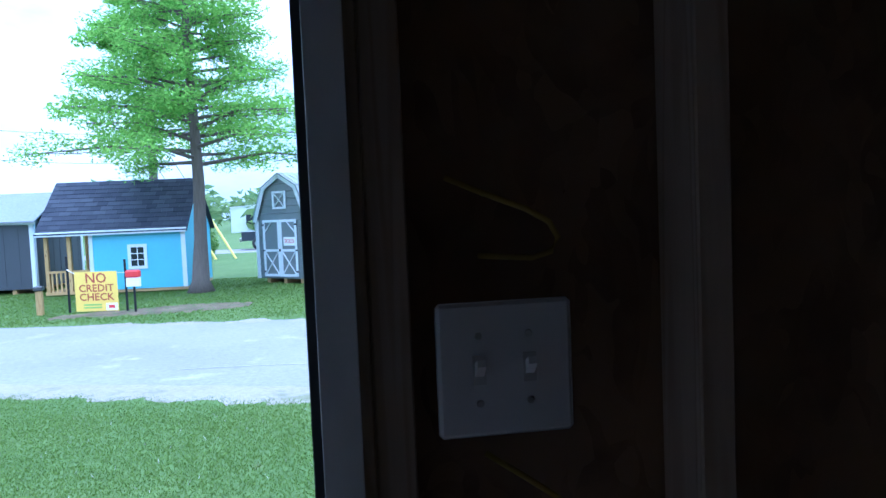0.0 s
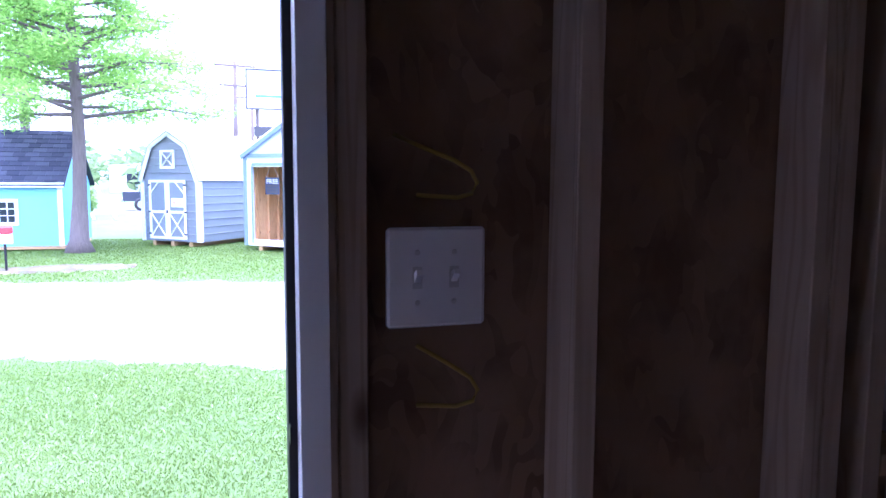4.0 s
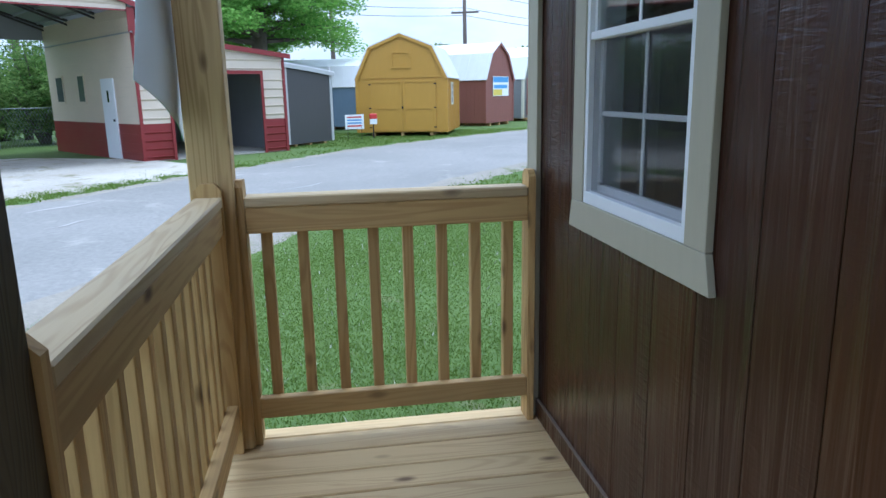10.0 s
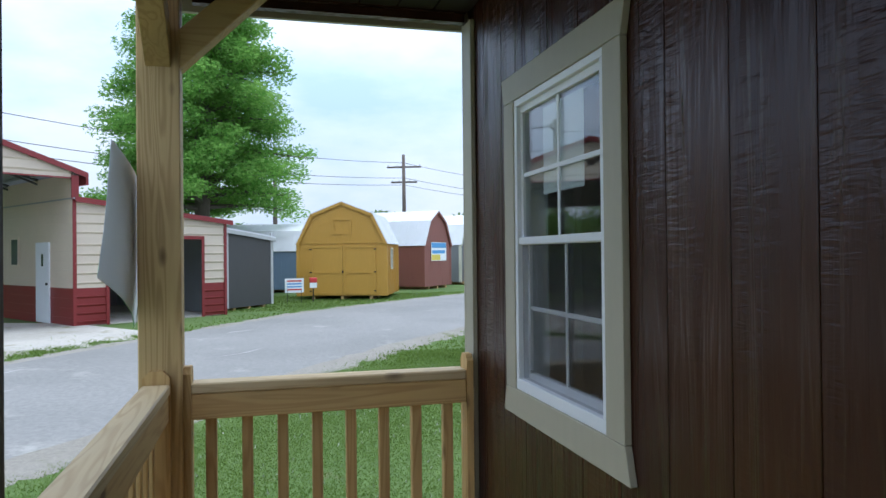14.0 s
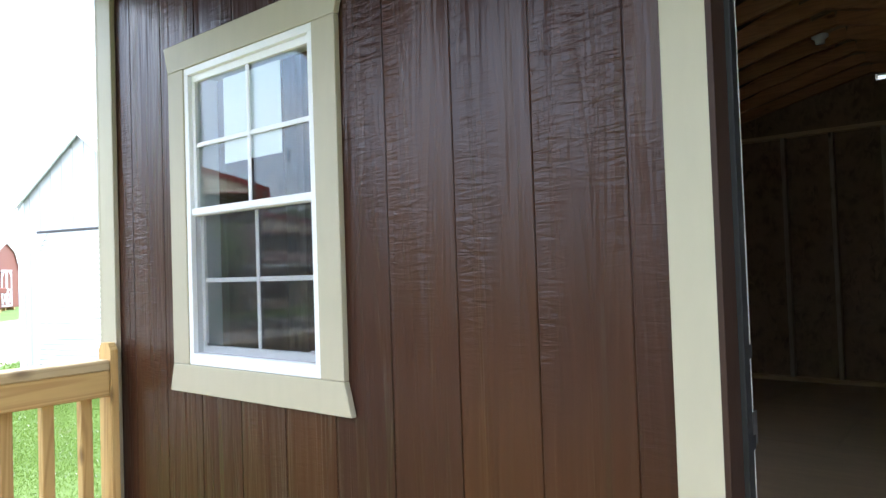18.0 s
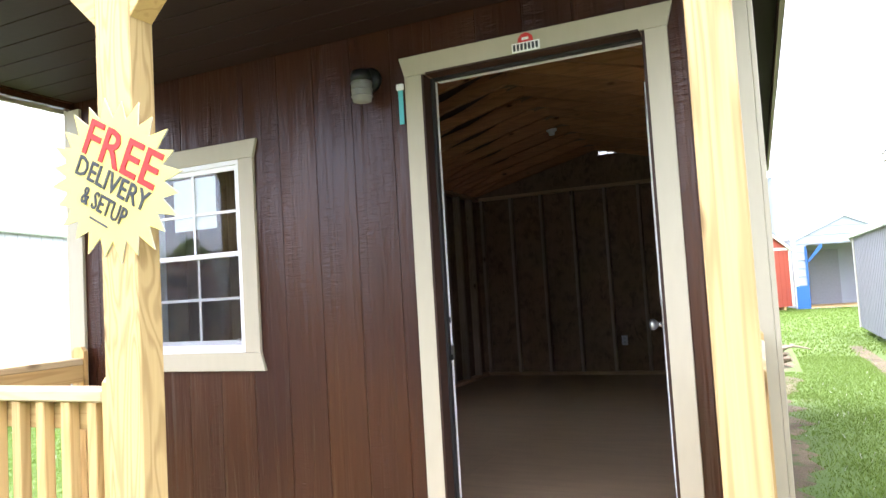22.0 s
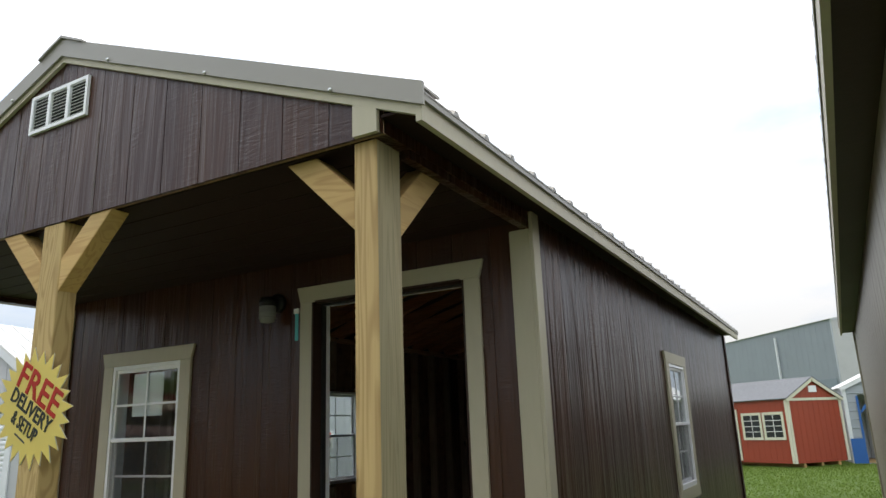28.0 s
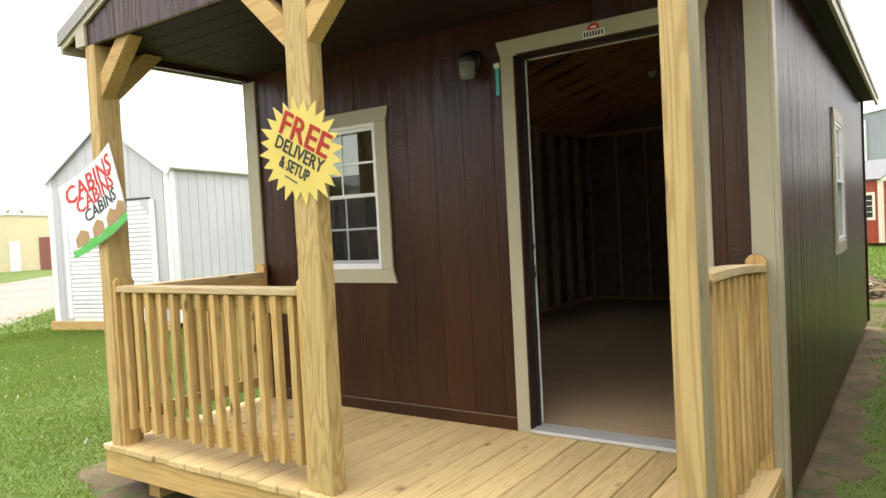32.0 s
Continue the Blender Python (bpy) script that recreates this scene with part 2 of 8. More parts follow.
def siding(name, base, rough=0.42, warm=None, spec=0.33):
    """Painted engineered-wood panel: embossed cedar grain running up the wall, with cross ripples."""
    m, n, l, b = tree_of(name)
    co = n.new("ShaderNodeTexCoord")
    info = n.new("ShaderNodeObjectInfo")
    sc = n.new("ShaderNodeMath")
    sc.operation = "MULTIPLY"
    sc.inputs[1].default_value = 17.0
    l.new(info.outputs["Random"], sc.inputs[0])
    off = n.new("ShaderNodeVectorMath")
    off.operation = "ADD"
    l.new(co.outputs["Object"], off.inputs[0])
    l.new(sc.outputs[0], off.inputs[1])

    def noise_at(sx, sz, detail, dist=0.0):
        mp = n.new("ShaderNodeMapping")
        mp.inputs["Scale"].default_value = (sx, sx, sz)
        l.new(off.outputs[0], mp.inputs["Vector"])
        q = n.new("ShaderNodeTexNoise")
        q.inputs["Scale"].default_value, q.inputs["Detail"].default_value = 1.0, detail
        q.inputs["Distortion"].default_value = dist
        l.new(mp.outputs[0], q.inputs["Vector"])
        return q.outputs[0]
    grain = noise_at(48.0, 2.6, 5, 0.6)
    ripple = noise_at(11.0, 64.0, 3, 0.9)
    where = noise_at(5.0, 1.3, 4)
    broad = noise_at(1.6, 0.7, 4)
    gate = n.new("ShaderNodeMapRange")
    gate.inputs["From Min"].default_value, gate.inputs["From Max"].default_value = 0.44, 0.66
    gate.inputs["To Max"].default_value = 0.85
    l.new(where, gate.inputs["Value"])
    rip = n.new("ShaderNodeMath")
    rip.operation = "MULTIPLY"
    l.new(ripple, rip.inputs[0])
    l.new(gate.outputs[0], rip.inputs[1])
    height = n.new("ShaderNodeMath")
    height.operation = "MULTIPLY_ADD"
    height.inputs[1].default_value = 0.45
    l.new(grain, height.inputs[0])
    l.new(rip.outputs[0], height.inputs[2])
    ridge = n.new("ShaderNodeMath")
    ridge.operation = "MULTIPLY_ADD"
    ridge.inputs[1].default_value = 2.9
    l.new(noise_at(13.0, 0.85, 3, 0.7), ridge.inputs[0])
    l.new(height.outputs[0], ridge.inputs[2])
    height = ridge
    val = n.new("ShaderNodeMath")
    val.operation = "MULTIPLY_ADD"
    val.inputs[1].default_value, val.inputs[2].default_value = 0.5, 0.75
    l.new(grain, val.inputs[0])
    hs = n.new("ShaderNodeHueSaturation")
    l.new(val.outputs[0], hs.inputs["Value"])
    if warm:
        mx = n.new("ShaderNodeMix")
        mx.data_type = "RGBA"
        gw = n.new("ShaderNodeMapRange")
        gw.inputs["From Min"].default_value, gw.inputs["From Max"].default_value = 0.35, 0.68
        l.new(broad, gw.inputs["Value"])
        l.new(gw.outputs[0], mx.inputs["Factor"])
        mx.inputs["A"].default_value, mx.inputs["B"].default_value = (*base, 1), (*warm, 1)
        l.new(mx.outputs["Result"], hs.inputs["Color"])
    else:
        hs.inputs["Color"].default_value = (*base, 1)
    l.new(hs.outputs[0], b.inputs["Base Color"])
    b.inputs["Roughness"].default_value = rough
    b.inputs["Specular IOR Level"].default_value = spec
    bp = n.new("ShaderNodeBump")
    bp.inputs["Strength"].default_value, bp.inputs["Distance"].default_value = 0.85, 0.006
    l.new(height.outputs[0], bp.inputs["Height"])
    l.new(bp.outputs[0], b.inputs["Normal"])
    return m


def flakes(name, light, dark):
    """Strand board: pressed flakes lying every way."""
    m, n, l, b = tree_of(name)
    co = n.new("ShaderNodeTexCoord")
    mp = n.new("ShaderNodeMapping")
    mp.inputs["Scale"].default_value = (26, 26, 13)
    l.new(co.outputs["Object"], mp.inputs["Vector"])
    wob = n.new("ShaderNodeTexNoise")
    wob.inputs["Scale"].default_value = 0.35
    l.new(mp.outputs[0], wob.inputs["Vector"])
    addv = n.new("ShaderNodeVectorMath")
    addv.operation = "MULTIPLY_ADD"
    addv.inputs[1].default_value = (7, 7, 7)
    l.new(wob.outputs["Color"], addv.inputs[0])
    l.new(mp.outputs[0], addv.inputs[2])
    vor = n.new("ShaderNodeTexVoronoi")
    vor.inputs["Scale"].default_value = 1.0
    l.new(addv.outputs[0], vor.inputs["Vector"])
    big = n.new("ShaderNodeTexNoise")
    big.inputs["Scale"].default_value, big.inputs["Detail"].default_value = 9.0, 5
    l.new(co.outputs["Object"], big.inputs["Vector"])
    mix = n.new("ShaderNodeMix")
    mix.data_type = "RGBA"
    sep = n.new("ShaderNodeSeparateColor")
    l.new(vor.outputs["Color"], sep.inputs[0])
    mm = n.new("ShaderNodeMath")
    mm.operation = "MULTIPLY"
    l.new(sep.outputs[0], mm.inputs[0])
    rg = n.new("ShaderNodeMapRange")
    rg.inputs["From Min"].default_value, rg.inputs["From Max"].default_value = 0.35, 0.62
    l.new(big.outputs[0], rg.inputs["Value"])
    l.new(rg.outputs[0], mm.inputs[1])
    l.new(mm.outputs[0], mix.inputs["Factor"])
    mix.inputs["A"].default_value, mix.inputs["B"].default_value = (*light, 1), (*dark, 1)
    l.new(mix.outputs["Result"], b.inputs["Base Color"])
    b.inputs["Roughness"].default_value = 0.75
    bp = n.new("ShaderNodeBump")
    bp.inputs["Strength"].default_value, bp.inputs["Distance"].default_value = 0.3, 0.002
    l.new(sep.outputs[1], bp.inputs["Height"])
    l.new(bp.outputs[0], b.inputs["Normal"])
    return m


def ground_mat(name, c1, c2, c3, s1=0.35, s2=9.0, rough=0.95, bump=0.5, depth=0.02, cut=0.58):
    """Soil, turf or stone: two tones that drift, a third in patches, and fine grit."""
    m, n, l, b = tree_of(name)
    co = n.new("ShaderNodeTexCoord")

    def noise_at(s, d, r=0.5):
        q = n.new("ShaderNodeTexNoise")
        q.inputs["Scale"].default_value, q.inputs["Detail"].default_value, q.inputs["Roughness"].default_value = s, d, r
        l.new(co.outputs["Object"], q.inputs["Vector"])
        return q.outputs[0]

    def ranged(src, a, z):
        q = n.new("ShaderNodeMapRange")
        q.inputs["From Min"].default_value, q.inputs["From Max"].default_value = a, z
        l.new(src, q.inputs["Value"])
        return q.outputs[0]

    def mixed(f, a, z):
        q = n.new("ShaderNodeMix")
        q.data_type = "RGBA"
        l.new(f, q.inputs["Factor"])
        for key, c in (("A", a), ("B", z)):
            if isinstance(c, tuple):
                q.inputs[key].default_value = (*c, 1)
            else:
                l.new(c, q.inputs[key])
        return q.outputs["Result"]
    fine = noise_at(s2, 8, 0.7)
    grit = noise_at(s2 * 9, 3, 0.6)
    colour = mixed(ranged(noise_at(s1, 5), 0.35, 0.65), c1, c2)
    colour = mixed(ranged(noise_at(s1 * 2.7, 7, 0.62), cut, cut + 0.1), colour, c3)
    hs = n.new("ShaderNodeHueSaturation")
    q = n.new("ShaderNodeMath")
    q.operation = "MULTIPLY_ADD"
    q.inputs[1].default_value = 0.9
    l.new(fine, q.inputs[0])
    g2 = n.new("ShaderNodeMath")
    g2.operation = "MULTIPLY_ADD"
    g2.inputs[1].default_value, g2.inputs[2].default_value = 0.6, 0.25
    l.new(grit, g2.inputs[0])
    l.new(g2.outputs[0], q.inputs[2])
    l.new(q.outputs[0], hs.inputs["Value"])
    l.new(colour, hs.inputs["Color"])
    l.new(hs.outputs[0], b.inputs["Base Color"])
    b.inputs["Roughness"].default_value = rough
    b.inputs["Specular IOR Level"].default_value = 0.25
    bp = n.new("ShaderNodeBump")
    bp.inputs["Strength"].default_value, bp.inputs["Distance"].default_value = bump, depth
    l.new(q.outputs[0], bp.inputs["Height"])
    l.new(bp.outputs[0], b.inputs["Normal"])
    return m


def leafy(name, c1, c2, trans=0.35):
    """Leaves and blades: tone varies from clump to clump, light passes through."""
    m, n, l, b = tree_of(name)
    geo = n.new("ShaderNodeNewGeometry")
    mix = n.new("ShaderNodeMix")
    mix.data_type = "RGBA"
    l.new(geo.outputs["Random Per Island"], mix.inputs["Factor"])
    mix.inputs["A"].default_value, mix.inputs["B"].default_value = (*c1, 1), (*c2, 1)
    l.new(mix.outputs["Result"], b.inputs["Base Color"])
    b.inputs["Roughness"].default_value = 0.6
    b.inputs["Specular IOR Level"].default_value = 0.12
    tr = n.new("ShaderNodeBsdfTranslucent")
    l.new(mix.outputs["Result"], tr.inputs["Color"])
    ms = n.new("ShaderNodeMixShader")
    ms.inputs[0].default_value = trans
    l.new(b.outputs[0], ms.inputs[1])
    l.new(tr.outputs[0], ms.inputs[2])
    l.new(ms.outputs[0], n["Material Output"].inputs["Surface"])
    return m


def glass(name, tint=(0.9, 0.95, 0.93), dark=0.0):
    m, n, l, b = tree_of(name)
    n.remove(b)
    tr = n.new("ShaderNodeBsdfTransparent")
    tr.inputs["Color"].default_value = (*[c * (1 - dark) for c in tint], 1)
    gl = n.new("ShaderNodeBsdfGlossy")
    gl.inputs["Roughness"].default_value = 0.015
    fr = n.new("ShaderNodeLayerWeight")
    pw = n.new("ShaderNodeMath")
    pw.operation = "POWER"
    pw.inputs[1].default_value = 4.0
    l.new(fr.outputs["Facing"], pw.inputs[0])
    sch = n.new("ShaderNodeMath")
    sch.operation = "MULTIPLY_ADD"
    sch.inputs[1].default_value, sch.inputs[2].default_value = 0.9, 0.055
    l.new(pw.outputs[0], sch.inputs[0])
    ms = n.new("ShaderNodeMixShader")
    l.new(sch.outputs[0], ms.inputs[0])
    l.new(tr.outputs[0], ms.inputs[1])
    l.new(gl.outputs[0], ms.inputs[2])
    l.new(ms.outputs[0], n["Material Output"].inputs["Surface"])
    return m


def sheet_plastic(name, base, trans=0.4, through_colour=None):
    """Printed corrugated plastic: light shows through."""
    m, n, l, b = tree_of(name)
    b.inputs["Base Color"].default_value = (*base, 1)
    b.inputs["Roughness"].default_value = 0.45
    co = n.new("ShaderNodeTexCoord")
    wv = n.new("ShaderNodeTexNoise")
    wv.inputs["Scale"].default_value = 3.0
    l.new(co.outputs["Object"], wv.inputs["Vector"])
    bp = n.new("ShaderNodeBump")
    bp.inputs["Strength"].default_value, bp.inputs["Distance"].default_value = 0.2, 0.01
    l.new(wv.outputs[0], bp.inputs["Height"])
    l.new(bp.outputs[0], b.inputs["Normal"])
    tr = n.new("ShaderNodeBsdfTranslucent")
    tr.inputs["Color"].default_value = (*(through_colour or base), 1)
    ms = n.new("ShaderNodeMixShader")
    ms.inputs[0].default_value = trans
    l.new(b.outputs[0], ms.inputs[1])
    l.new(tr.outputs[0], ms.inputs[2])
    l.new(ms.outputs[0], n["Material Output"].inputs["Surface"])
    return m


PINE_L, PINE_D = (0.535, 0.362, 0.145), (0.365, 0.218, 0.078)
pine_x = timber("treated_pine_x", PINE_L, PINE_D, "x", weather=(0.37, 0.255, 0.108))
pine_y = timber("treated_pine_y", PINE_L, PINE_D, "y", weather=(0.37, 0.255, 0.108))
pine_z = timber("treated_pine_z", PINE_L, PINE_D, "z")
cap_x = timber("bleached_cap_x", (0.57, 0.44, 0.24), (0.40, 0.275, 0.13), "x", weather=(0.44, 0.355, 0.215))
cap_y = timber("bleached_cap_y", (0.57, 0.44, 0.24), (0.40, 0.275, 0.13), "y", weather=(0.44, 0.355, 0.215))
post_z = timber("treated_post", (0.50, 0.356, 0.158), (0.30, 0.19, 0.075), "z", rings=0.9, flame=0.8, freq=74.0)
post_grey = timber("weathered_post_face", (0.38, 0.32, 0.185), (0.23, 0.185, 0.10), "z", rings=0.9, weather=(0.205, 0.185, 0.11), flame=0.9, freq=74.0)
post_flame = timber("plain_sawn_post", (0.52, 0.378, 0.163), (0.30, 0.19, 0.072), "z", rings=0.66, flame=2.6, freq=92.0)
post_dark = timber("dark_post_face", (0.088, 0.064, 0.034), (0.045, 0.032, 0.018), "z", rings=0.62, weather=(0.075, 0.060, 0.036), flame=3.6, freq=125.0)
deck_y = timber("deck_pine", (0.62, 0.462, 0.232), (0.45, 0.307, 0.142), "y", weather=(0.57, 0.42, 0.205))
stud_z = timber("framing_stud", (0.45, 0.36, 0.27), (0.33, 0.245, 0.17), "z", rough=0.7)
stud_x = timber("framing_plate", (0.58, 0.41, 0.25), (0.40, 0.25, 0.14), "x", rough=0.7)
truss_x = timber("truss_pine", (0.52, 0.265, 0.128), (0.36, 0.18, 0.085), "x", rough=0.75)
stud_y = timber("framing_plate_y", (0.58, 0.41, 0.25), (0.40, 0.25, 0.14), "y", rough=0.7)
osb = flakes("strand_board", (0.28, 0.182, 0.114), (0.145, 0.088, 0.052))
# roof deck: the shade above the trusses is put into its dark colour
deck_shade = paint("shaded_deck_underside", (0.085, 0.055, 0.036), 0.85, var=0.2, scale=20)
ply_floor = paint("floor_plywood", (0.46, 0.325, 0.20), 0.42, var=0.2, scale=5, stretch=(0.6, 3, 1), var2=0.2, scale2=1.2)
brown = siding("brown_siding", (0.0310, 0.0100, 0.0058), 0.29, (0.0550, 0.0195, 0.0066), spec=0.40)
brown_in = paint("brown_soffit", (0.020, 0.0085, 0.007), 0.65, spec=0.2, var=0.2, scale=30, stretch=(1, 1, 1))
beige = paint("beige_trim", (0.415, 0.38, 0.276), 0.5, var=0.06, scale=30, var2=0.05, bump=0.3, stretch=(1, 1, 0.3))
white_vinyl = paint("white_vinyl", (0.80, 0.81, 0.82), 0.35, var=0.02, var2=0.03, bump=0.0)
white_door = paint("white_door_paint", (0.74, 0.76, 0.77), 0.42, var=0.03, var2=0.05, bump=0.08, scale=60)
jamb_brown = paint("brown_jamb_paint", (0.036, 0.018, 0.012), 0.5, spec=0.25, var=0.1, scale=40, stretch=(1, 1, 0.1))
black_rubber = paint("black_rubber", (0.012, 0.012, 0.013), 0.5, var=0.1)
steel = paint("brushed_steel", (0.62, 0.62, 0.61), 0.3, metal=1.0, var=0.06, scale=80, stretch=(1, 0.05, 1))
aluminium = paint("mill_aluminium", (0.62, 0.62, 0.61), 0.38, metal=0.35, var=0.05, bump=0.02)
pane_glass = glass("window_glass", (0.90, 0.93, 0.93))
screen_mesh = sheet_plastic("insect_screen", (0.02, 0.02, 0.022), 0.2)
_n, _l = screen_mesh.node_tree.nodes, screen_mesh.node_tree.links
_t, _m = _n.new("ShaderNodeBsdfTransparent"), _n.new("ShaderNodeMixShader")
_m.inputs[0].default_value = 0.2
_old = _n["Material Output"].inputs["Surface"].links[0].from_socket
_l.new(_t.outputs[0], _m.inputs[1])
_l.new(_old, _m.inputs[2])
_l.new(_m.outputs[0], _n["Material Output"].inputs["Surface"])
door_glass = sheet_plastic("filmed_door_glass", (0.62, 0.64, 0.65), 0.35)
jelly_glass = sheet_plastic("frosted_jar_glass", (0.40, 0.40, 0.38), 0.55)
roof_taupe = paint("taupe_metal_roof", (0.28, 0.265, 0.235), 0.42, metal=0.15, var=0.06, scale=4, var2=0.1, bump=0.05)
plate_white = paint("switch_plate_plastic", (0.72, 0.72, 0.74), 0.35, var=0.02, var2=0.02, bump=0)
wire_yellow = paint("yellow_cable", (0.42, 0.29, 0.045), 0.5, var=0.05)
teal_plastic = paint("teal_plastic", (0.08, 0.42, 0.46), 0.5, var=0.05)
black_metal = paint("black_metal", (0.015, 0.015, 0.016), 0.45, metal=0.4, var=0.1)
paper_white = paint("white_paper", (0.85, 0.85, 0.83), 0.7, var=0.02, bump=0.05)
ink_red = paint("red_print", (0.55, 0.035, 0.03), 0.5, var=0.03)
ink_dark = paint("dark_print", (0.035, 0.04, 0.05), 0.5, var=0.03)
ink_green = paint("green_print", (0.08, 0.42, 0.09), 0.5, var=0.05)
ink_brown = paint("brown_print", (0.36, 0.22, 0.10), 0.6, var=0.3, scale=20)
ink_blue = paint("blue_print", (0.10, 0.32, 0.62), 0.5, var=0.03)
sign_yellow = sheet_plastic("yellow_sign_plastic", (0.92, 0.79, 0.22), 0.5, (0.92, 0.82, 0.60))
sign_back = sheet_plastic("white_board_plastic", (0.84, 0.83, 0.80), 0.62)
film_red = sheet_plastic("red_film", (0.62, 0.05, 0.04), 0.5)
film_dark = sheet_plastic("dark_film", (0.06, 0.07, 0.08), 0.5)
sign_white = sheet_plastic("white_sign_plastic", (0.80, 0.84, 0.86), 0.1)
turf = ground_mat("turf", (0.074, 0.120, 0.028), (0.097, 0.143, 0.037), (0.16, 0.14, 0.08), s1=0.5, s2=7, cut=0.66)
asphalt = ground_mat("worn_asphalt", (0.188, 0.180, 0.162), (0.224, 0.213, 0.192), (0.285, 0.270, 0.238), s1=0.35, s2=16, rough=0.85, bump=0.25, depth=0.008, cut=0.60)
sand = ground_mat("pale_sand", (0.262, 0.238, 0.196), (0.228, 0.205, 0.165), (0.165, 0.165, 0.095), s1=0.7, s2=18, cut=0.57)
limestone = ground_mat("crushed_limestone", (0.47, 0.435, 0.37), (0.38, 0.35, 0.295), (0.235, 0.22, 0.135), s1=0.6, s2=24, bump=0.7, cut=0.56)
soil = ground_mat("bare_soil", (0.185, 0.138, 0.085), (0.105, 0.080, 0.050), (0.085, 0.115, 0.038), s1=2.6, s2=26, bump=0.8, cut=0.52)
blade = leafy("grass_blade", (0.112, 0.180, 0.029), (0.158, 0.228, 0.043), 0.35)
clover = leafy("clover_flower", (0.40, 0.42, 0.32), (0.55, 0.56, 0.46), 0.2)
leaf_light = leafy("feathery_leaf", (0.17, 0.34, 0.055), (0.32, 0.52, 0.10), 0.68)
leaf_dark = leafy("dense_leaf", (0.14, 0.30, 0.05), (0.29, 0.49, 0.105), 0.55)
leaf_bush = leafy("bush_leaf", (0.10, 0.20, 0.045), (0.27, 0.38, 0.11), 0.5)
leaf_far = leafy("far_leaf", (0.13, 0.21, 0.075), (0.24, 0.32, 0.12), 0.5)
bark = paint("grey_bark", (0.125, 0.102, 0.082), 0.9, var=0.35, scale=10, stretch=(3, 3, 0.35), bump=1.0, depth=0.03)

# ---- building helpers ----
def part(name, bm, material, parent=None, label="", smooth=False):
    """Links a bmesh as one mesh object under a thing."""
    me = bpy.data.meshes.new(name)
    bm.to_mesh(me)
    bm.free()
    me.materials.append(material)
    if smooth:
        me.polygons.foreach_set("use_smooth", [True] * len(me.polygons))
    ob = new(name, me)
    ob.parent = parent
    if label:
        ob["label"] = label
    return ob


def thing(name, label, category, m=None, group="", kind=""):
    ob = new(name)
    ob.empty_display_size = 0.1
    if m is not None:
        ob.matrix_world = m
    return tagged(ob, label, category, group, kind)


def bx(bm, x0, x1, y0, y1, z0, z1, bevel=0.0):
    """A box between two corners, added to bm."""
    vs = [bm.verts.new((x, y, z)) for x in (x0, x1) for y in (y0, y1) for z in (z0, z1)]
    fs = [bm.faces.new([vs[i] for i in q]) for q in ((0, 1, 3, 2), (4, 6, 7, 5), (0, 4, 5, 1), (2, 3, 7, 6), (0, 2, 6, 4), (1, 5, 7, 3))]
    if bevel:
        es = list({e for f in fs for e in f.edges})
        bmesh.ops.bevel(bm, geom=es, offset=bevel, segments=1, affect="EDGES")
    return bm


def box(x0, x1, y0, y1, z0, z1, bevel=0.0):
    return bx(bmesh.new(), x0, x1, y0, y1, z0, z1, bevel)


def prism(bm, pts, a, b, plane="xz"):
    """A polygon in a plane (pts of two coordinates) pulled from a to b along the third axis."""
    def at(p, d):
        return {"xz": (p[0], d, p[1]), "yz": (d, p[0], p[1]), "xy": (p[0], p[1], d)}[plane]
    lo = [bm.verts.new(at(p, a)) for p in pts]
    hi = [bm.verts.new(at(p, b)) for p in pts]
    n = len(pts)
    bm.faces.new(lo)
    bm.faces.new(hi[::-1])
    for i in range(n):
        bm.faces.new((lo[i], hi[i], hi[(i + 1) % n], lo[(i + 1) % n]))
    bmesh.ops.recalc_face_normals(bm, faces=bm.faces)
    return bm


def beam(bm, p, q, w, h, up=(0, 0, 1)):
    """A square-cut timber from p to q, w wide and h high."""
    p, q = Vector(p), Vector(q)
    d = (q - p).normalized()
    s = d.cross(Vector(up)).normalized()
    u = s.cross(d)
    vs = [bm.verts.new(c + s * a * w / 2 + u * b * h / 2) for c in (p, q) for a, b in ((-1, -1), (1, -1), (1, 1), (-1, 1))]
    for f in ((0, 3, 2, 1), (4, 5, 6, 7), (0, 1, 5, 4), (1, 2, 6, 5), (2, 3, 7, 6), (3, 0, 4, 7)):
        bm.faces.new([vs[i] for i in f])
    return bm


def tube(bm, pts, radii, n=8, close=True):
    """A round, tapering tube through points."""
    rings = []
    for i, p in enumerate(pts):
        p = Vector(p)
        d = (Vector(pts[min(i + 1, len(pts) - 1)]) - Vector(pts[max(i - 1, 0)])).normalized()
        s = d.cross(Vector((0.31, 0.17, 0.93)) if abs(d.z) < 0.9 else Vector((1, 0.1, 0))).normalized()
        u = d.cross(s)
        r = radii[i] if isinstance(radii, (list, tuple)) else radii
        rings.append([bm.verts.new(p + (s * math.cos(6.28318 * k / n) + u * math.sin(6.28318 * k / n)) * r) for k in range(n)])
    for a, b in zip(rings, rings[1:]):
        for k in range(n):
            bm.faces.new((a[k], a[(k + 1) % n], b[(k + 1) % n], b[k]))
    if close:
        bm.faces.new(rings[0][::-1])
        bm.faces.new(rings[-1])
    return bm


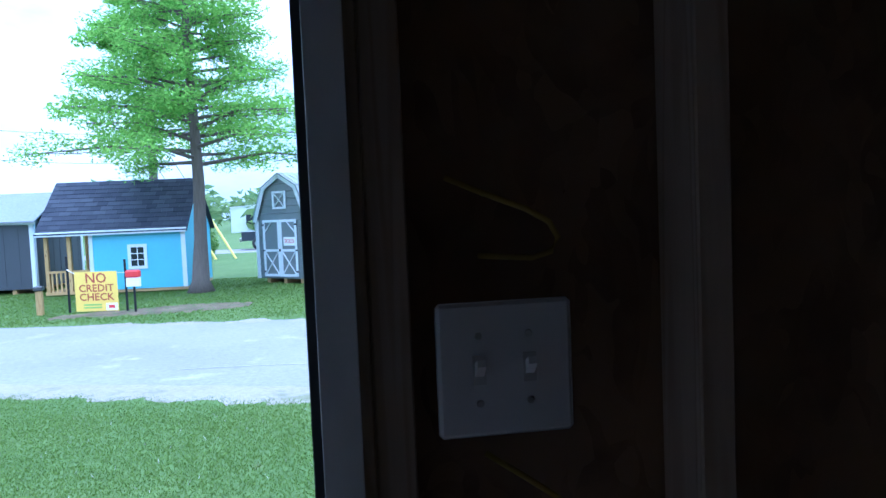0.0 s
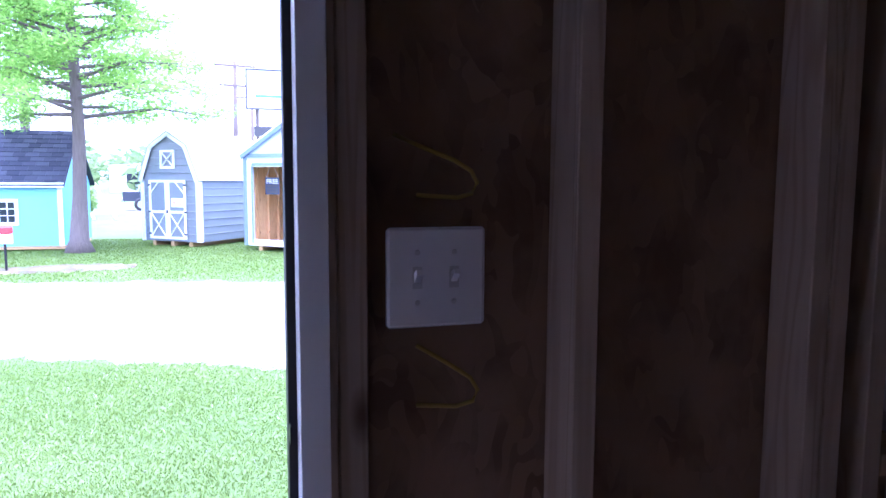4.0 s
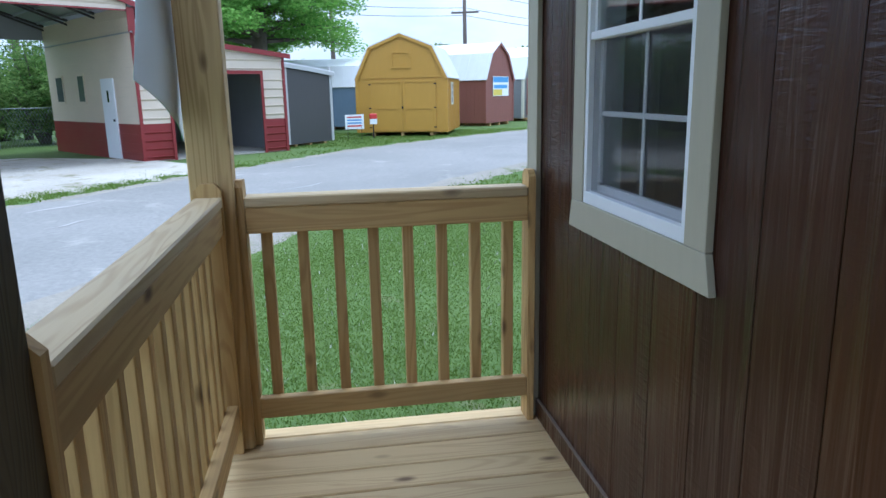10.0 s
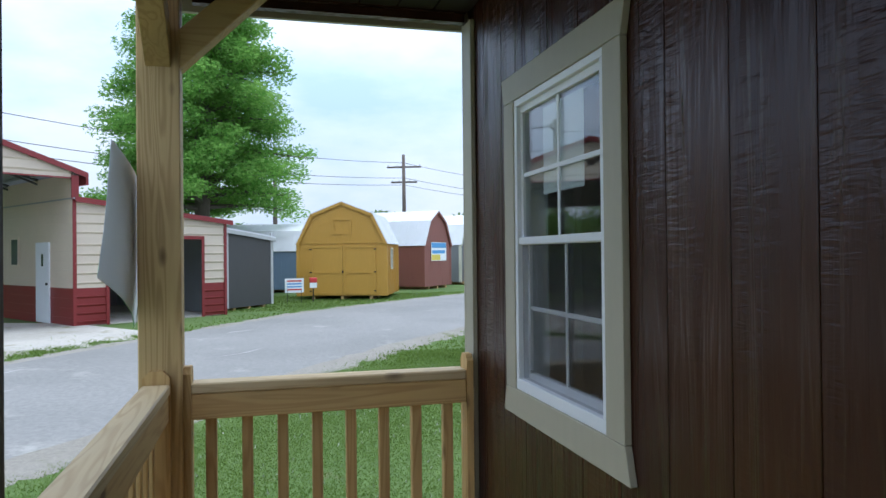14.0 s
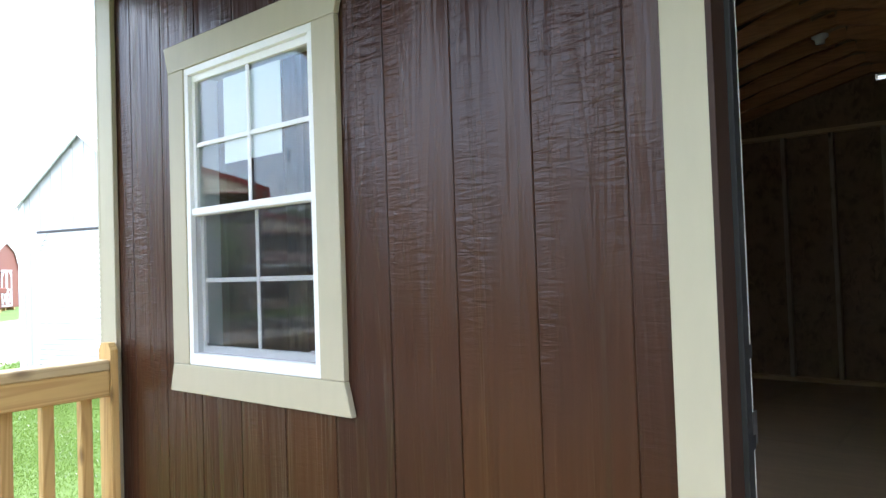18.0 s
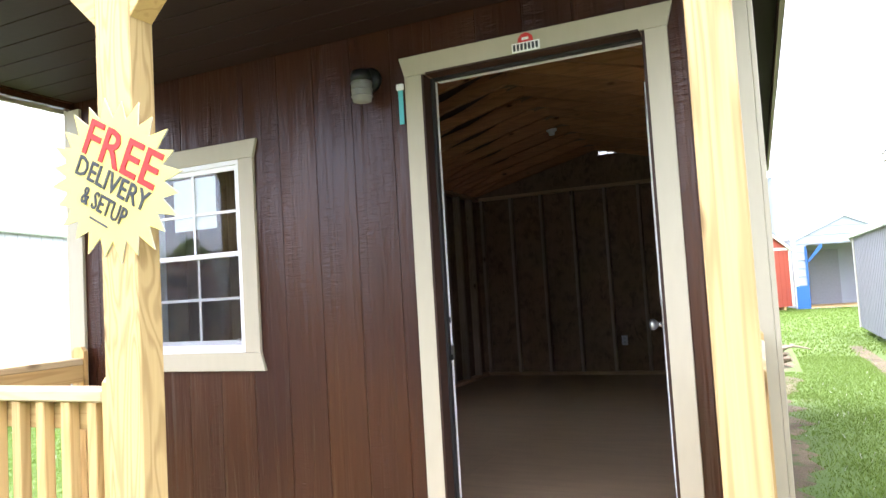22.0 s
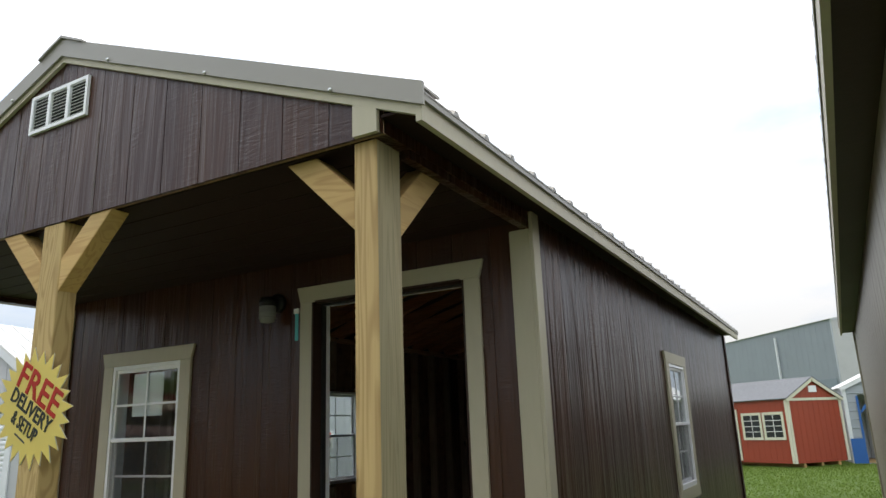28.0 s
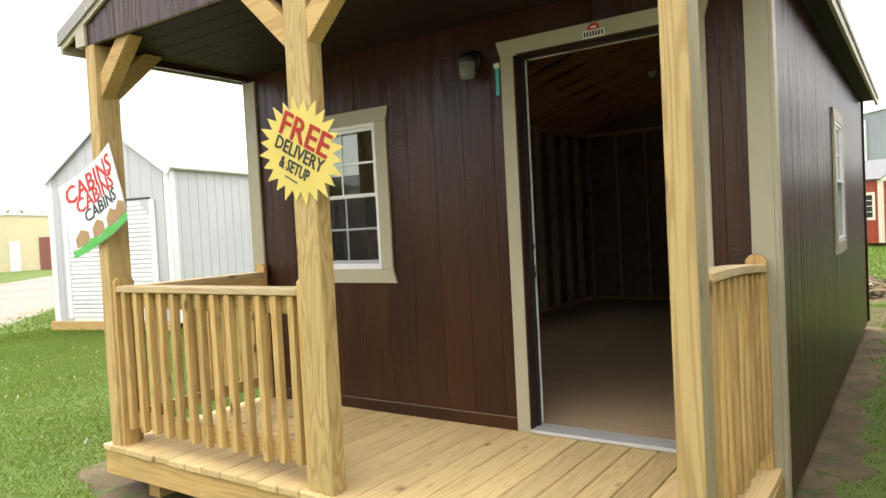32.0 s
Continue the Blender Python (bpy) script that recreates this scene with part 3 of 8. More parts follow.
def lathe(bm, profile, n=16, m=None):
    """Turns (radius, height) pairs about z."""
    m = m or Matrix.Identity(4)
    rings = [[bm.verts.new(m @ Vector((r * math.cos(6.28318 * k / n), r * math.sin(6.28318 * k / n), z))) for k in range(n)] for r, z in profile]
    for a, b in zip(rings, rings[1:]):
        for k in range(n):
            bm.faces.new((a[k], a[(k + 1) % n], b[(k + 1) % n], b[k]))
    bm.faces.new(rings[0][::-1])
    bm.faces.new(rings[-1])
    bmesh.ops.recalc_face_normals(bm, faces=bm.faces)
    return bm


def raw_mesh(name, verts, faces, material, parent=None, kind=""):
    me = bpy.data.meshes.new(name)
    me.from_pydata(verts, [], faces)
    me.materials.append(material)
    ob = new(name, me)
    ob.parent = parent
    if kind:
        ob["kind"] = kind
    return ob


def words(name, body, size, m, material, parent, label="", depth=0.0015, width=None):
    """Lettering in the built-in font as a mesh, centred on its pose."""
    cu = bpy.data.curves.new(name, "FONT")
    cu.body, cu.size, cu.extrude, cu.align_x, cu.align_y = body, size, depth, "CENTER", "CENTER"
    cu.resolution_u = 2
    cu.offset = size * 0.012
    tmp = bpy.data.objects.new(name, cu)
    me = bpy.data.meshes.new_from_object(tmp)
    bpy.data.objects.remove(tmp)
    bpy.data.curves.remove(cu)
    if width:
        xs = [v.co.x for v in me.vertices]
        k = width / (max(xs) - min(xs))
        for v in me.vertices:
            v.co.x *= k
    me.transform(m)
    me.materials.clear()
    me.materials.append(material)
    ob = new(name, me)
    ob.parent = parent
    if label:
        ob["label"] = label
    return ob


def smooth(a, b, v):
    t = min(1.0, max(0.0, (v - a) / (b - a)))
    return t * t * (3 - 2 * t)


def ground_z(x, y):
    """Height of the ground: nearly level, falling a little towards the far side of the road."""
    return -0.30 - 0.20 * smooth(4, 12, y) * (1 - smooth(9, 16, x))


def cut_strip(u0, u1, z0, z1, holes):
    """The rectangles of one upright strip that are left beside openings (u0, u1, z0, z1)."""
    rects = [(u0, u1, z0, z1)]
    for a, b, c, d in holes:
        out = []
        for r in rects:
            if r[1] <= a or r[0] >= b or r[3] <= c or r[2] >= d:
                out.append(r)
                continue
            if r[0] < a:
                out.append((r[0], a, r[2], r[3]))
            if r[1] > b:
                out.append((b, r[1], r[2], r[3]))
            m0, m1 = max(r[0], a), min(r[1], b)
            if r[2] < c:
                out.append((m0, m1, r[2], c))
            if r[3] > d:
                out.append((m0, m1, d, r[3]))
        rects = out
    return rects

# ---- the cabin: walls ----
W, BACK = 3.46, -6.06          # width along x, rear face on y; front face at y 0, deck at z 0
PLATE = 2.349                  # top of the walls
PITCH = 0.405
RIDGE = 2.435                  # roof underside carried out to the wall face
DOOR = (0.357, 1.265, 0.0, 2.075)
WIN = (2.275, 2.890, 0.918, 1.845)
SIDE_WIN = (-3.235, -2.645, 0.885, 1.815)
WALL_LOW = -0.20


def board_wall(name, label, axis, u0, u1, face, sign, holes, z0=WALL_LOW, z1=PLATE, groove=0.2032, start=None):
    """A wall of grooved panel siding: strand-board backing, and outside it upright boards with recessed joints."""
    wall = thing(name, label, "wall", kind="structure")
    bm = bmesh.new()
    back0, back1 = face - sign * 0.024, face - sign * 0.012
    for a, b, c, d in cut_strip(u0, u1, z0, z1, holes):
        if axis == "x":
            bx(bm, a, b, min(back0, back1), max(back0, back1), c, d)
        else:
            bx(bm, min(back0, back1), max(back0, back1), a, b, c, d)
    part("sheathing", bm, osb, wall, "strand board lining between the studs")
    bm = bmesh.new()
    for a, b, c, d in cut_strip(u0, u1, z0, z1, holes):
        lo, hi = sorted((face - sign * 0.0118, face - sign * 0.0036))
        if axis == "x":
            bx(bm, a, b, lo, hi, c, d)
        else:
            bx(bm, lo, hi, a, b, c, d)
    part("panel", bm, brown, wall)
    u = u0 if start is None else start
    while u < u1 - 0.01:
        a0, a1 = max(u, u0), min(u + groove, u1)
        for a, b, c, d in cut_strip(a0 + 0.0016, a1 - 0.0016, z0, z1, holes):
            if b - a < 0.004 or d - c < 0.004:
                continue
            bm = bmesh.new()
            f0, f1 = face - sign * 0.0034, face
            if axis == "x":
                bx(bm, a, b, min(f0, f1), max(f0, f1), c, d)
            else:
                bx(bm, min(f0, f1), max(f0, f1), a, b, c, d)
            bmesh.ops.bevel(bm, geom=[e for e in bm.edges if abs(e.verts[0].co.z - e.verts[1].co.z) > 0.01], offset=0.0014, segments=1, affect="EDGES")
            part("siding_board", bm, brown, wall)
        u += groove
    return wall


wall_front = board_wall("wall_front", "dark brown grooved panel siding, door and window side", "x", 0, W, 0.0, 1, [DOOR, WIN], start=-0.1956)
wall_right = board_wall("wall_right", "glossy dark brown grooved panel siding", "y", BACK, 0, 0.0, -1, [SIDE_WIN])
wall_left = board_wall("wall_left", "dark brown grooved panel siding", "y", BACK, 0, W, 1, [(-3.30, -2.70, 0.90, 1.80)])
VENT_B = (1.42, 1.74, 2.725, 2.79)
wall_back = board_wall("wall_back", "dark brown grooved panel siding", "x", 0, W, BACK, -1, [])


def gable(name, label, y0, y1, zlow, hole=None, step=0.2046, mat_out=None):
    """A triangular gable of upright boards under the roof slope."""
    g = thing(name, label, "gable", kind="structure")
    u = 0.006 - step
    while u < W - 0.01:
        a, b = max(u, 0.0) + 0.002, min(u + step, W) - 0.002

        def top(x):
            return RIDGE - 0.002 + PITCH * min(x, W - x)
        for lo, hi in ([(zlow, None)] if not hole or b < hole[0] or a > hole[1] else [(zlow, hole[2]), (hole[3], None)]):
            pts = [(a, lo), (b, lo)]
            if hi:
                pts += [(b, hi), (a, hi)]
            else:
                pts += [(b, top(b))]
                if a < W / 2 < b:
                    pts += [(W / 2, top(W / 2))]
                pts += [(a, top(a))]
            bm = bmesh.new()
            prism(bm, pts, y0, y1)
            part("siding_board", bm, brown, g)
        u += step
    bm = bmesh.new()
    inner = y0 - 0.012 if y1 > 0 else y1 + 0.012
    lo_y, hi_y = sorted((inner, y0 if y1 > 0 else y1))
    if hole:
        for q in ([(0, zlow), (hole[0], zlow), (hole[0], (RIDGE - 0.002) + PITCH * hole[0]), (0, (RIDGE - 0.002))], [(hole[1], zlow), (W, zlow), (W, (RIDGE - 0.002)), (hole[1], (RIDGE - 0.002) + PITCH * (W - hole[1]))],
                  [(hole[0], zlow), (hole[1], zlow), (hole[1], hole[2]), (hole[0], hole[2])],
                  [(hole[0], hole[3]), (hole[1], hole[3]), (hole[1], (RIDGE - 0.002) + PITCH * (W - hole[1])), (W / 2, (RIDGE - 0.002) + PITCH * W / 2), (hole[0], (RIDGE - 0.002) + PITCH * hole[0])]):
            prism(bm, q, lo_y, hi_y)
    else:
        prism(bm, [(0, zlow), (W, zlow), (W, (RIDGE - 0.002)), (W / 2, (RIDGE - 0.002) + PITCH * W / 2), (0, (RIDGE - 0.002))], lo_y, hi_y)
    part("sheathing", bm, osb, g)
    return g


gable_front = gable("gable_front", "brown boarded gable above the porch opening", 1.206, 1.218, 2.303)
gable_inner = gable("gable_inner", "brown boarded gable above the front wall", -0.012, 0.0, PLATE)
gable_back = gable("gable_back", "brown boarded rear gable with a vent", BACK, BACK + 0.012, PLATE, VENT_B)


def louvre(name, label, x0, x1, z0, z1, y, out, parent=None):
    """A white three-panel gable vent with slanting slats."""
    v = thing(name, label, "vent")
    bm = bmesh.new()
    t = 0.016
    for a, b, c, d in ((x0, x1, z0, z0 + t), (x0, x1, z1 - t, z1), (x0, x0 + t, z0 + t, z1 - t), (x1 - t, x1, z0 + t, z1 - t)):
        bx(bm, a, b, *sorted((y, y + out * 0.014)), c, d)
    for k in (1, 2):
        xm = x0 + (x1 - x0) * k / 3
        bx(bm, xm - 0.010, xm + 0.010, *sorted((y, y + out * 0.014)), z0 + t, z1 - t)
    part("frame", bm, white_vinyl, v)
    zs = z0 + t + 0.006
    while zs < z1 - t - 0.008:
        for k in range(3):
            xa, xb = x0 + (x1 - x0) * k / 3 + 0.013, x0 + (x1 - x0) * (k + 1) / 3 - 0.013
            bm = bmesh.new()
            prism(bm, [(y + out * 0.010, zs), (y + out * 0.012, zs + 0.001), (y - out * 0.002, zs + 0.011), (y - out * 0.004, zs + 0.010)], xa, xb, "yz")
            part("slat", bm, white_vinyl, v)
        zs += 0.0165
    return v


front_vent = louvre("gable_vent", "white plastic louvred vent high in the brown gable", 1.533, 1.948, 2.765, 2.956, 1.220, 1)
bm = box(1.538, 1.943, 1.2185, 1.2205, 2.77, 2.951)
part("backing", bm, black_rubber, front_vent)
louvre("gable_vent", "white plastic louvred vent in the rear gable, daylight behind", *VENT_B, BACK + 0.002, -1)

# ---- floor, framing, roof ----
floor = thing("floor", "bare plywood floor inside the cabin", "floor", kind="structure")
for i, ya in enumerate(np.arange(BACK + 0.03, -0.03, 1.2192)):
    yb = min(ya + 1.2172, -0.03)
    for xa, xb in ((0.03, 1.75), (1.752, W - 0.03)) if i % 2 else ((0.03, 2.46), (2.462, W - 0.03)):
        part("floor_sheet", box(xa, xb, ya, yb, 0.0, 0.018), ply_floor, floor)
part("subfloor", box(0.02, W - 0.02, BACK + 0.02, -0.026, -0.06, -0.002), osb, floor)
for xs in (0.35, 1.25, 2.2, 3.1):
    part("skid", box(xs - 0.05, xs + 0.05, BACK, 1.15, -0.29, -0.15), pine_y, floor)

framing = thing("wall_framing", "bare pine studs and plates inside the walls", "framing", kind="structure")


def stud(x0, x1, y0, y1, z0=0.056, z1=PLATE - 0.04):
    part("stud", box(x0, x1, y0, y1, z0, z1, 0.002), stud_z, framing)


# front wall
for x in (0.05, 0.25, 0.305, 1.275, 1.314, 1.645, 2.06, 2.10, 2.19, 2.91, 2.95, 3.30, 3.36):
    low = 0.056
    stud(x, x + 0.038, -0.113, -0.025, low)
for x in (2.35, 2.70):
    stud(x, x + 0.038, -0.113, -0.025, 0.056, 0.855)
    stud(x, x + 0.038, -0.113, -0.025, 1.935)
part("header", box(0.345, 1.275, -0.113, -0.025, 2.105, 2.30), stud_x, framing)
part("sill_plate", box(2.23, 2.91, -0.113, -0.025, 0.857, 0.895), stud_x, framing)
part("header", box(2.23, 2.91, -0.113, -0.025, 1.89, 1.93), stud_x, framing)
for a, b in ((0.03, 0.34), (1.28, W - 0.03)):
    part("bottom_plate", box(a, b, -0.113, -0.025, 0.018, 0.056), stud_x, framing)
part("top_plate", box(0.03, W - 0.03, -0.113, -0.025, PLATE - 0.04, PLATE - 0.001), stud_x, framing)
# side walls
for k in range(15):
    y = -0.40 - 0.4064 * k
    if y < BACK + 0.1:
        break
    for x0, x1, c, d in ((0.025, 0.113, 0.885, 1.815), (W - 0.113, W - 0.025, 0.90, 1.80)):
        if -3.29 < y < -2.66:
            stud(x0, x1, y - 0.038, y, 0.056, c - 0.03)
            stud(x0, x1, y - 0.038, y, d + 0.03)
        else:
            stud(x0, x1, y - 0.038, y)
for x0, x1 in ((0.025, 0.113), (W - 0.113, W - 0.025)):
    part("bottom_plate", box(x0, x1, BACK + 0.12, -0.12, 0.018, 0.056), stud_y, framing)
    part("top_plate", box(x0, x1, BACK + 0.12, -0.12, PLATE - 0.04, PLATE), stud_y, framing)
# back wall
for k in range(10):
    x = 0.05 + 0.4064 * k
    if x < W - 0.06:
        stud(x, x + 0.038, BACK + 0.025, BACK + 0.113)
part("bottom_plate", box(0.03, W - 0.03, BACK + 0.025, BACK + 0.113, 0.018, 0.056), stud_x, framing)
part("top_plate", box(0.03, W - 0.03, BACK + 0.025, BACK + 0.113, PLATE - 0.04, PLATE), stud_x, framing)

rafters = thing("roof_framing", "bare pine scissor trusses with plywood gussets", "framing", kind="structure")
y = -0.06
while y > BACK + 0.05:
    for s in (0, 1):
        bm = bmesh.new()
        xa, xb = (0.03, W / 2) if s == 0 else (W - 0.03, W / 2)
        beam(bm, (xa, y, 2.36), (xb, y, 2.36 + PITCH * (W / 2 - 0.03)), 0.038, 0.089)
        part("rafter", bm, truss_x, rafters)
        bm = bmesh.new()
        beam(bm, (xa + (0.09 if s == 0 else -0.09), y - 0.0385, 2.385), (xb, y - 0.0385, 2.80), 0.038, 0.089)
        part("lower_chord", bm, truss_x, rafters)
    bm = bmesh.new()
    zr = 2.36 + PITCH * (W / 2)
    prism(bm, [(W / 2 - 0.20, zr - 0.15), (W / 2 + 0.20, zr - 0.15), (W / 2 + 0.16, zr - 0.06), (W / 2, zr + 0.02), (W / 2 - 0.16, zr - 0.06)], y + 0.020, y + 0.031)
    part("gusset", bm, osb, rafters)
    bm = bmesh.new()
    prism(bm, [(W / 2 - 0.15, 2.735), (W / 2 + 0.15, 2.735), (W / 2 + 0.15, 2.84), (W / 2, 2.87), (W / 2 - 0.15, 2.84)], y - 0.069, y - 0.058)
    part("gusset", bm, osb, rafters)
    y -= 0.4064

roof = thing("roof", "taupe ribbed metal roof with beige fascia", "roof", kind="structure")
EAVE = 0.160
for s in (-1, 1):
    def rx(d):
        return W / 2 + s * d
    half = W / 2 + EAVE
    zr = RIDGE + PITCH * W / 2
    bm = bmesh.new()
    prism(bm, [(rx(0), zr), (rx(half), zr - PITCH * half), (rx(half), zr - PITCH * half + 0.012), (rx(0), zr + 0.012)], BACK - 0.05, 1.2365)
    part("roof_deck", bm, deck_shade, roof)
    bm = bmesh.new()
    prism(bm, [(rx(0), zr + 0.014), (rx(half + 0.014), zr - PITCH * (half + 0.014) + 0.014), (rx(half + 0.014), zr - PITCH * (half + 0.014) + 0.018), (rx(0), zr + 0.018)], BACK - 0.08, 1.237)
    part("roof_sheet", bm, roof_taupe, roof)
    yy = BACK
    while yy < 1.21:
        bm = bmesh.new()
        z0 = zr + 0.0185
        pts = [(yy - 0.022, 0), (yy + 0.022, 0), (yy + 0.010, 0.020), (yy - 0.010, 0.020)]
        lo = [bm.verts.new((rx(0.05), q[0], z0 - PITCH * 0.05 + q[1])) for q in pts]
        hi = [bm.verts.new((rx(half + 0.012), q[0], z0 - PITCH * (half + 0.012) + q[1])) for q in pts]
        bm.faces.new(lo)
        bm.faces.new(hi[::-1])
        for i in range(4):
            bm.faces.new((lo[i], hi[i], hi[(i + 1) % 4], lo[(i + 1) % 4]))
        part("roof_rib", bm, roof_taupe, roof)
        yy += 0.2286
    ze = zr - PITCH * half
    bm = bmesh.new()
    bx(bm, *sorted((rx(half - 0.022), rx(half))), BACK - 0.05, 1.2368, ze - 0.074, ze - 0.006)
    part("fascia", bm, beige, roof, "beige fascia board")
    bm = bmesh.new()
    bx(bm, *sorted((rx(half - 0.010), rx(half + 0.012))), BACK - 0.06, 1.2370, ze - 0.012, ze + 0.016)
    part("drip_edge", bm, roof_taupe, roof, "taupe metal drip edge")
    bm = bmesh.new()
    prism(bm, [(rx(half - 0.024), ze - 0.020), (rx(W / 2), ze - 0.020), (rx(W / 2), ze - 0.010), (rx(half - 0.024), ze - 0.010)], BACK, 1.2195)
    part("soffit", bm, brown_in, roof)
    bm = bmesh.new()
    prism(bm, [(rx(0), zr - 0.004), (rx(half - 0.0225), ze - 0.004), (rx(half - 0.0225), ze - 0.050), (rx(0), zr - 0.062)], 1.220, 1.236)
    part("rake_trim", bm, beige, roof, "beige rake board")
    bm = bmesh.new()
    prism(bm, [(rx(0), zr + 0.050), (rx(half + 0.012), zr - PITCH * half + 0.048), (rx(half + 0.012), zr - PITCH * half - 0.030), (rx(0), zr - 0.034)], 1.2375, 1.249)
    part("gable_flashing", bm, roof_taupe, roof, "taupe metal gable flashing")
    bm = bmesh.new()
    prism(bm, [(rx(0), zr + 0.040), (rx(half), zr - PITCH * half + 0.040), (rx(half), zr - PITCH * half + 0.049), (rx(0), zr + 0.049)], 1.12, 1.2374)
    part("gable_flashing", bm, roof_taupe, roof)
    for d in (0.35, 0.95, 1.55):
        bm = bmesh.new()
        lathe(bm, [(0.007, 0), (0.007, 0.004), (0.004, 0.008)], 8, Matrix.Translation((rx(d), 1.251, zr - PITCH * d - 0.022)) @ Matrix.Rotation(-math.pi / 2, 4, "X"))
        part("screw", bm, steel, roof)
bm = bmesh.new()
zr = RIDGE + PITCH * W / 2
prism(bm, [(W / 2 - 0.16, zr - 0.018), (W / 2, zr + 0.052), (W / 2 + 0.16, zr - 0.018), (W / 2 + 0.16, zr - 0.008), (W / 2, zr + 0.064), (W / 2 - 0.16, zr - 0.008)], BACK - 0.08, 1.262)
part("ridge_cap", bm, roof_taupe, roof)
# gable corner blocks
for xa, xb in ((0.008, 0.102), (W - 0.102, W - 0.008)):
    part("corner_block", box(xa, xb, 1.2185, 1.2355, 2.303, 2.432), beige, roof, "beige corner block over the post")

ceiling = tagged(part("ceiling", box(0.06, W - 0.06, 0.002, 1.204, 2.318, 2.335), brown_in), "dark brown boarded porch ceiling", "ceiling", kind="structure")
bm = bmesh.new()
for k in range(8):
    bx(bm, 0.061, W - 0.061, 0.012 + 0.146 * k, 0.012 + 0.146 * k + 0.140, 2.306, 2.3175, 0.002)
ceil_boards = part("ceiling", bm, brown_in)
tagged(ceil_boards, "dark brown grooved boards under the porch roof", "ceiling", kind="structure")
beams = thing("porch_header", "brown boarded beam carried by the porch posts", "beam", kind="structure")
part("side_beam", box(0.0, 0.058, 0.022, 1.204, 2.304, 2.40), brown, beams)
part("side_beam", box(W - 0.058, W, 0.022, 1.204, 2.304, 2.40), brown, beams)
for xa, xb in ((0.004, 0.040), (W - 0.040, W - 0.004)):
    part("beam_board", box(xa, xb, 0.024, 1.048, 2.272, 2.3035), brown, beams)

# ---- trims ----
trim = thing("trim", "beige painted corner boards of the cabin", "trim", kind="structure")
part("corner_board", box(-0.0005, 0.100, 0.001, 0.020, -0.19, 2.268, 0.002), beige, trim)
part("corner_board", box(-0.019, -0.001, -0.060, 0.020, -0.19, 2.348, 0.002), beige, trim)
part("corner_board", box(W - 0.10, W + 0.0005, 0.001, 0.020, -0.19, 2.268, 0.002), beige, trim)
part("corner_board", box(W + 0.001, W + 0.019, -0.060, 0.020, -0.19, 2.348, 0.002), beige, trim)
part("corner_board", box(-0.019, -0.001, BACK, BACK + 0.09, -0.19, 2.345, 0.002), jamb_brown, trim)
part("baseboard", box(0.10, 0.268, 0.001, 0.012, 0.001, 0.070), brown, trim, "dark brown base board")
part("baseboard", box(1.355, W - 0.10, 0.001, 0.012, 0.001, 0.070), brown, trim, "dark brown base board")
# tan strip paints the highlight along the base board's upper edge
part("drip_edge", box(1.355, W - 0.10, 0.001, 0.013, 0.0705, 0.0735), paint("tan_edge_highlight", (0.17, 0.13, 0.095), 0.6), trim)


def casing(owner, plane, face, out, u0, u1, z0, z1, w=0.088, flare=0.024, sill=True):
    """Beige boards round an opening; the head and sill boards flare outwards at their ends."""
    def pr(pts, name):
        bm = bmesh.new()
        prism(bm, pts, *sorted((face, face + out * 0.019)), plane)
        bmesh.ops.bevel(bm, geom=list(bm.edges), offset=0.0018, segments=1, affect="EDGES")
        part(name, bm, beige, owner, "beige painted casing board")
    pr([(u0 - w, z1 + 0.001), (u1 + w, z1 + 0.001), (u1 + w + flare, z1 + w), (u0 - w - flare, z1 + w)], "head_casing")
    zb = z0
    if sill:
        pr([(u0 - w - flare, z0 - w), (u1 + w + flare, z0 - w), (u1 + w, z0 - 0.001), (u0 - w, z0 - 0.001)], "sill_casing")
    for a, b in ((u0 - w, u0), (u1, u1 + w)):
        pr([(a, zb), (b, zb), (b, z1), (a, z1)], "side_casing")


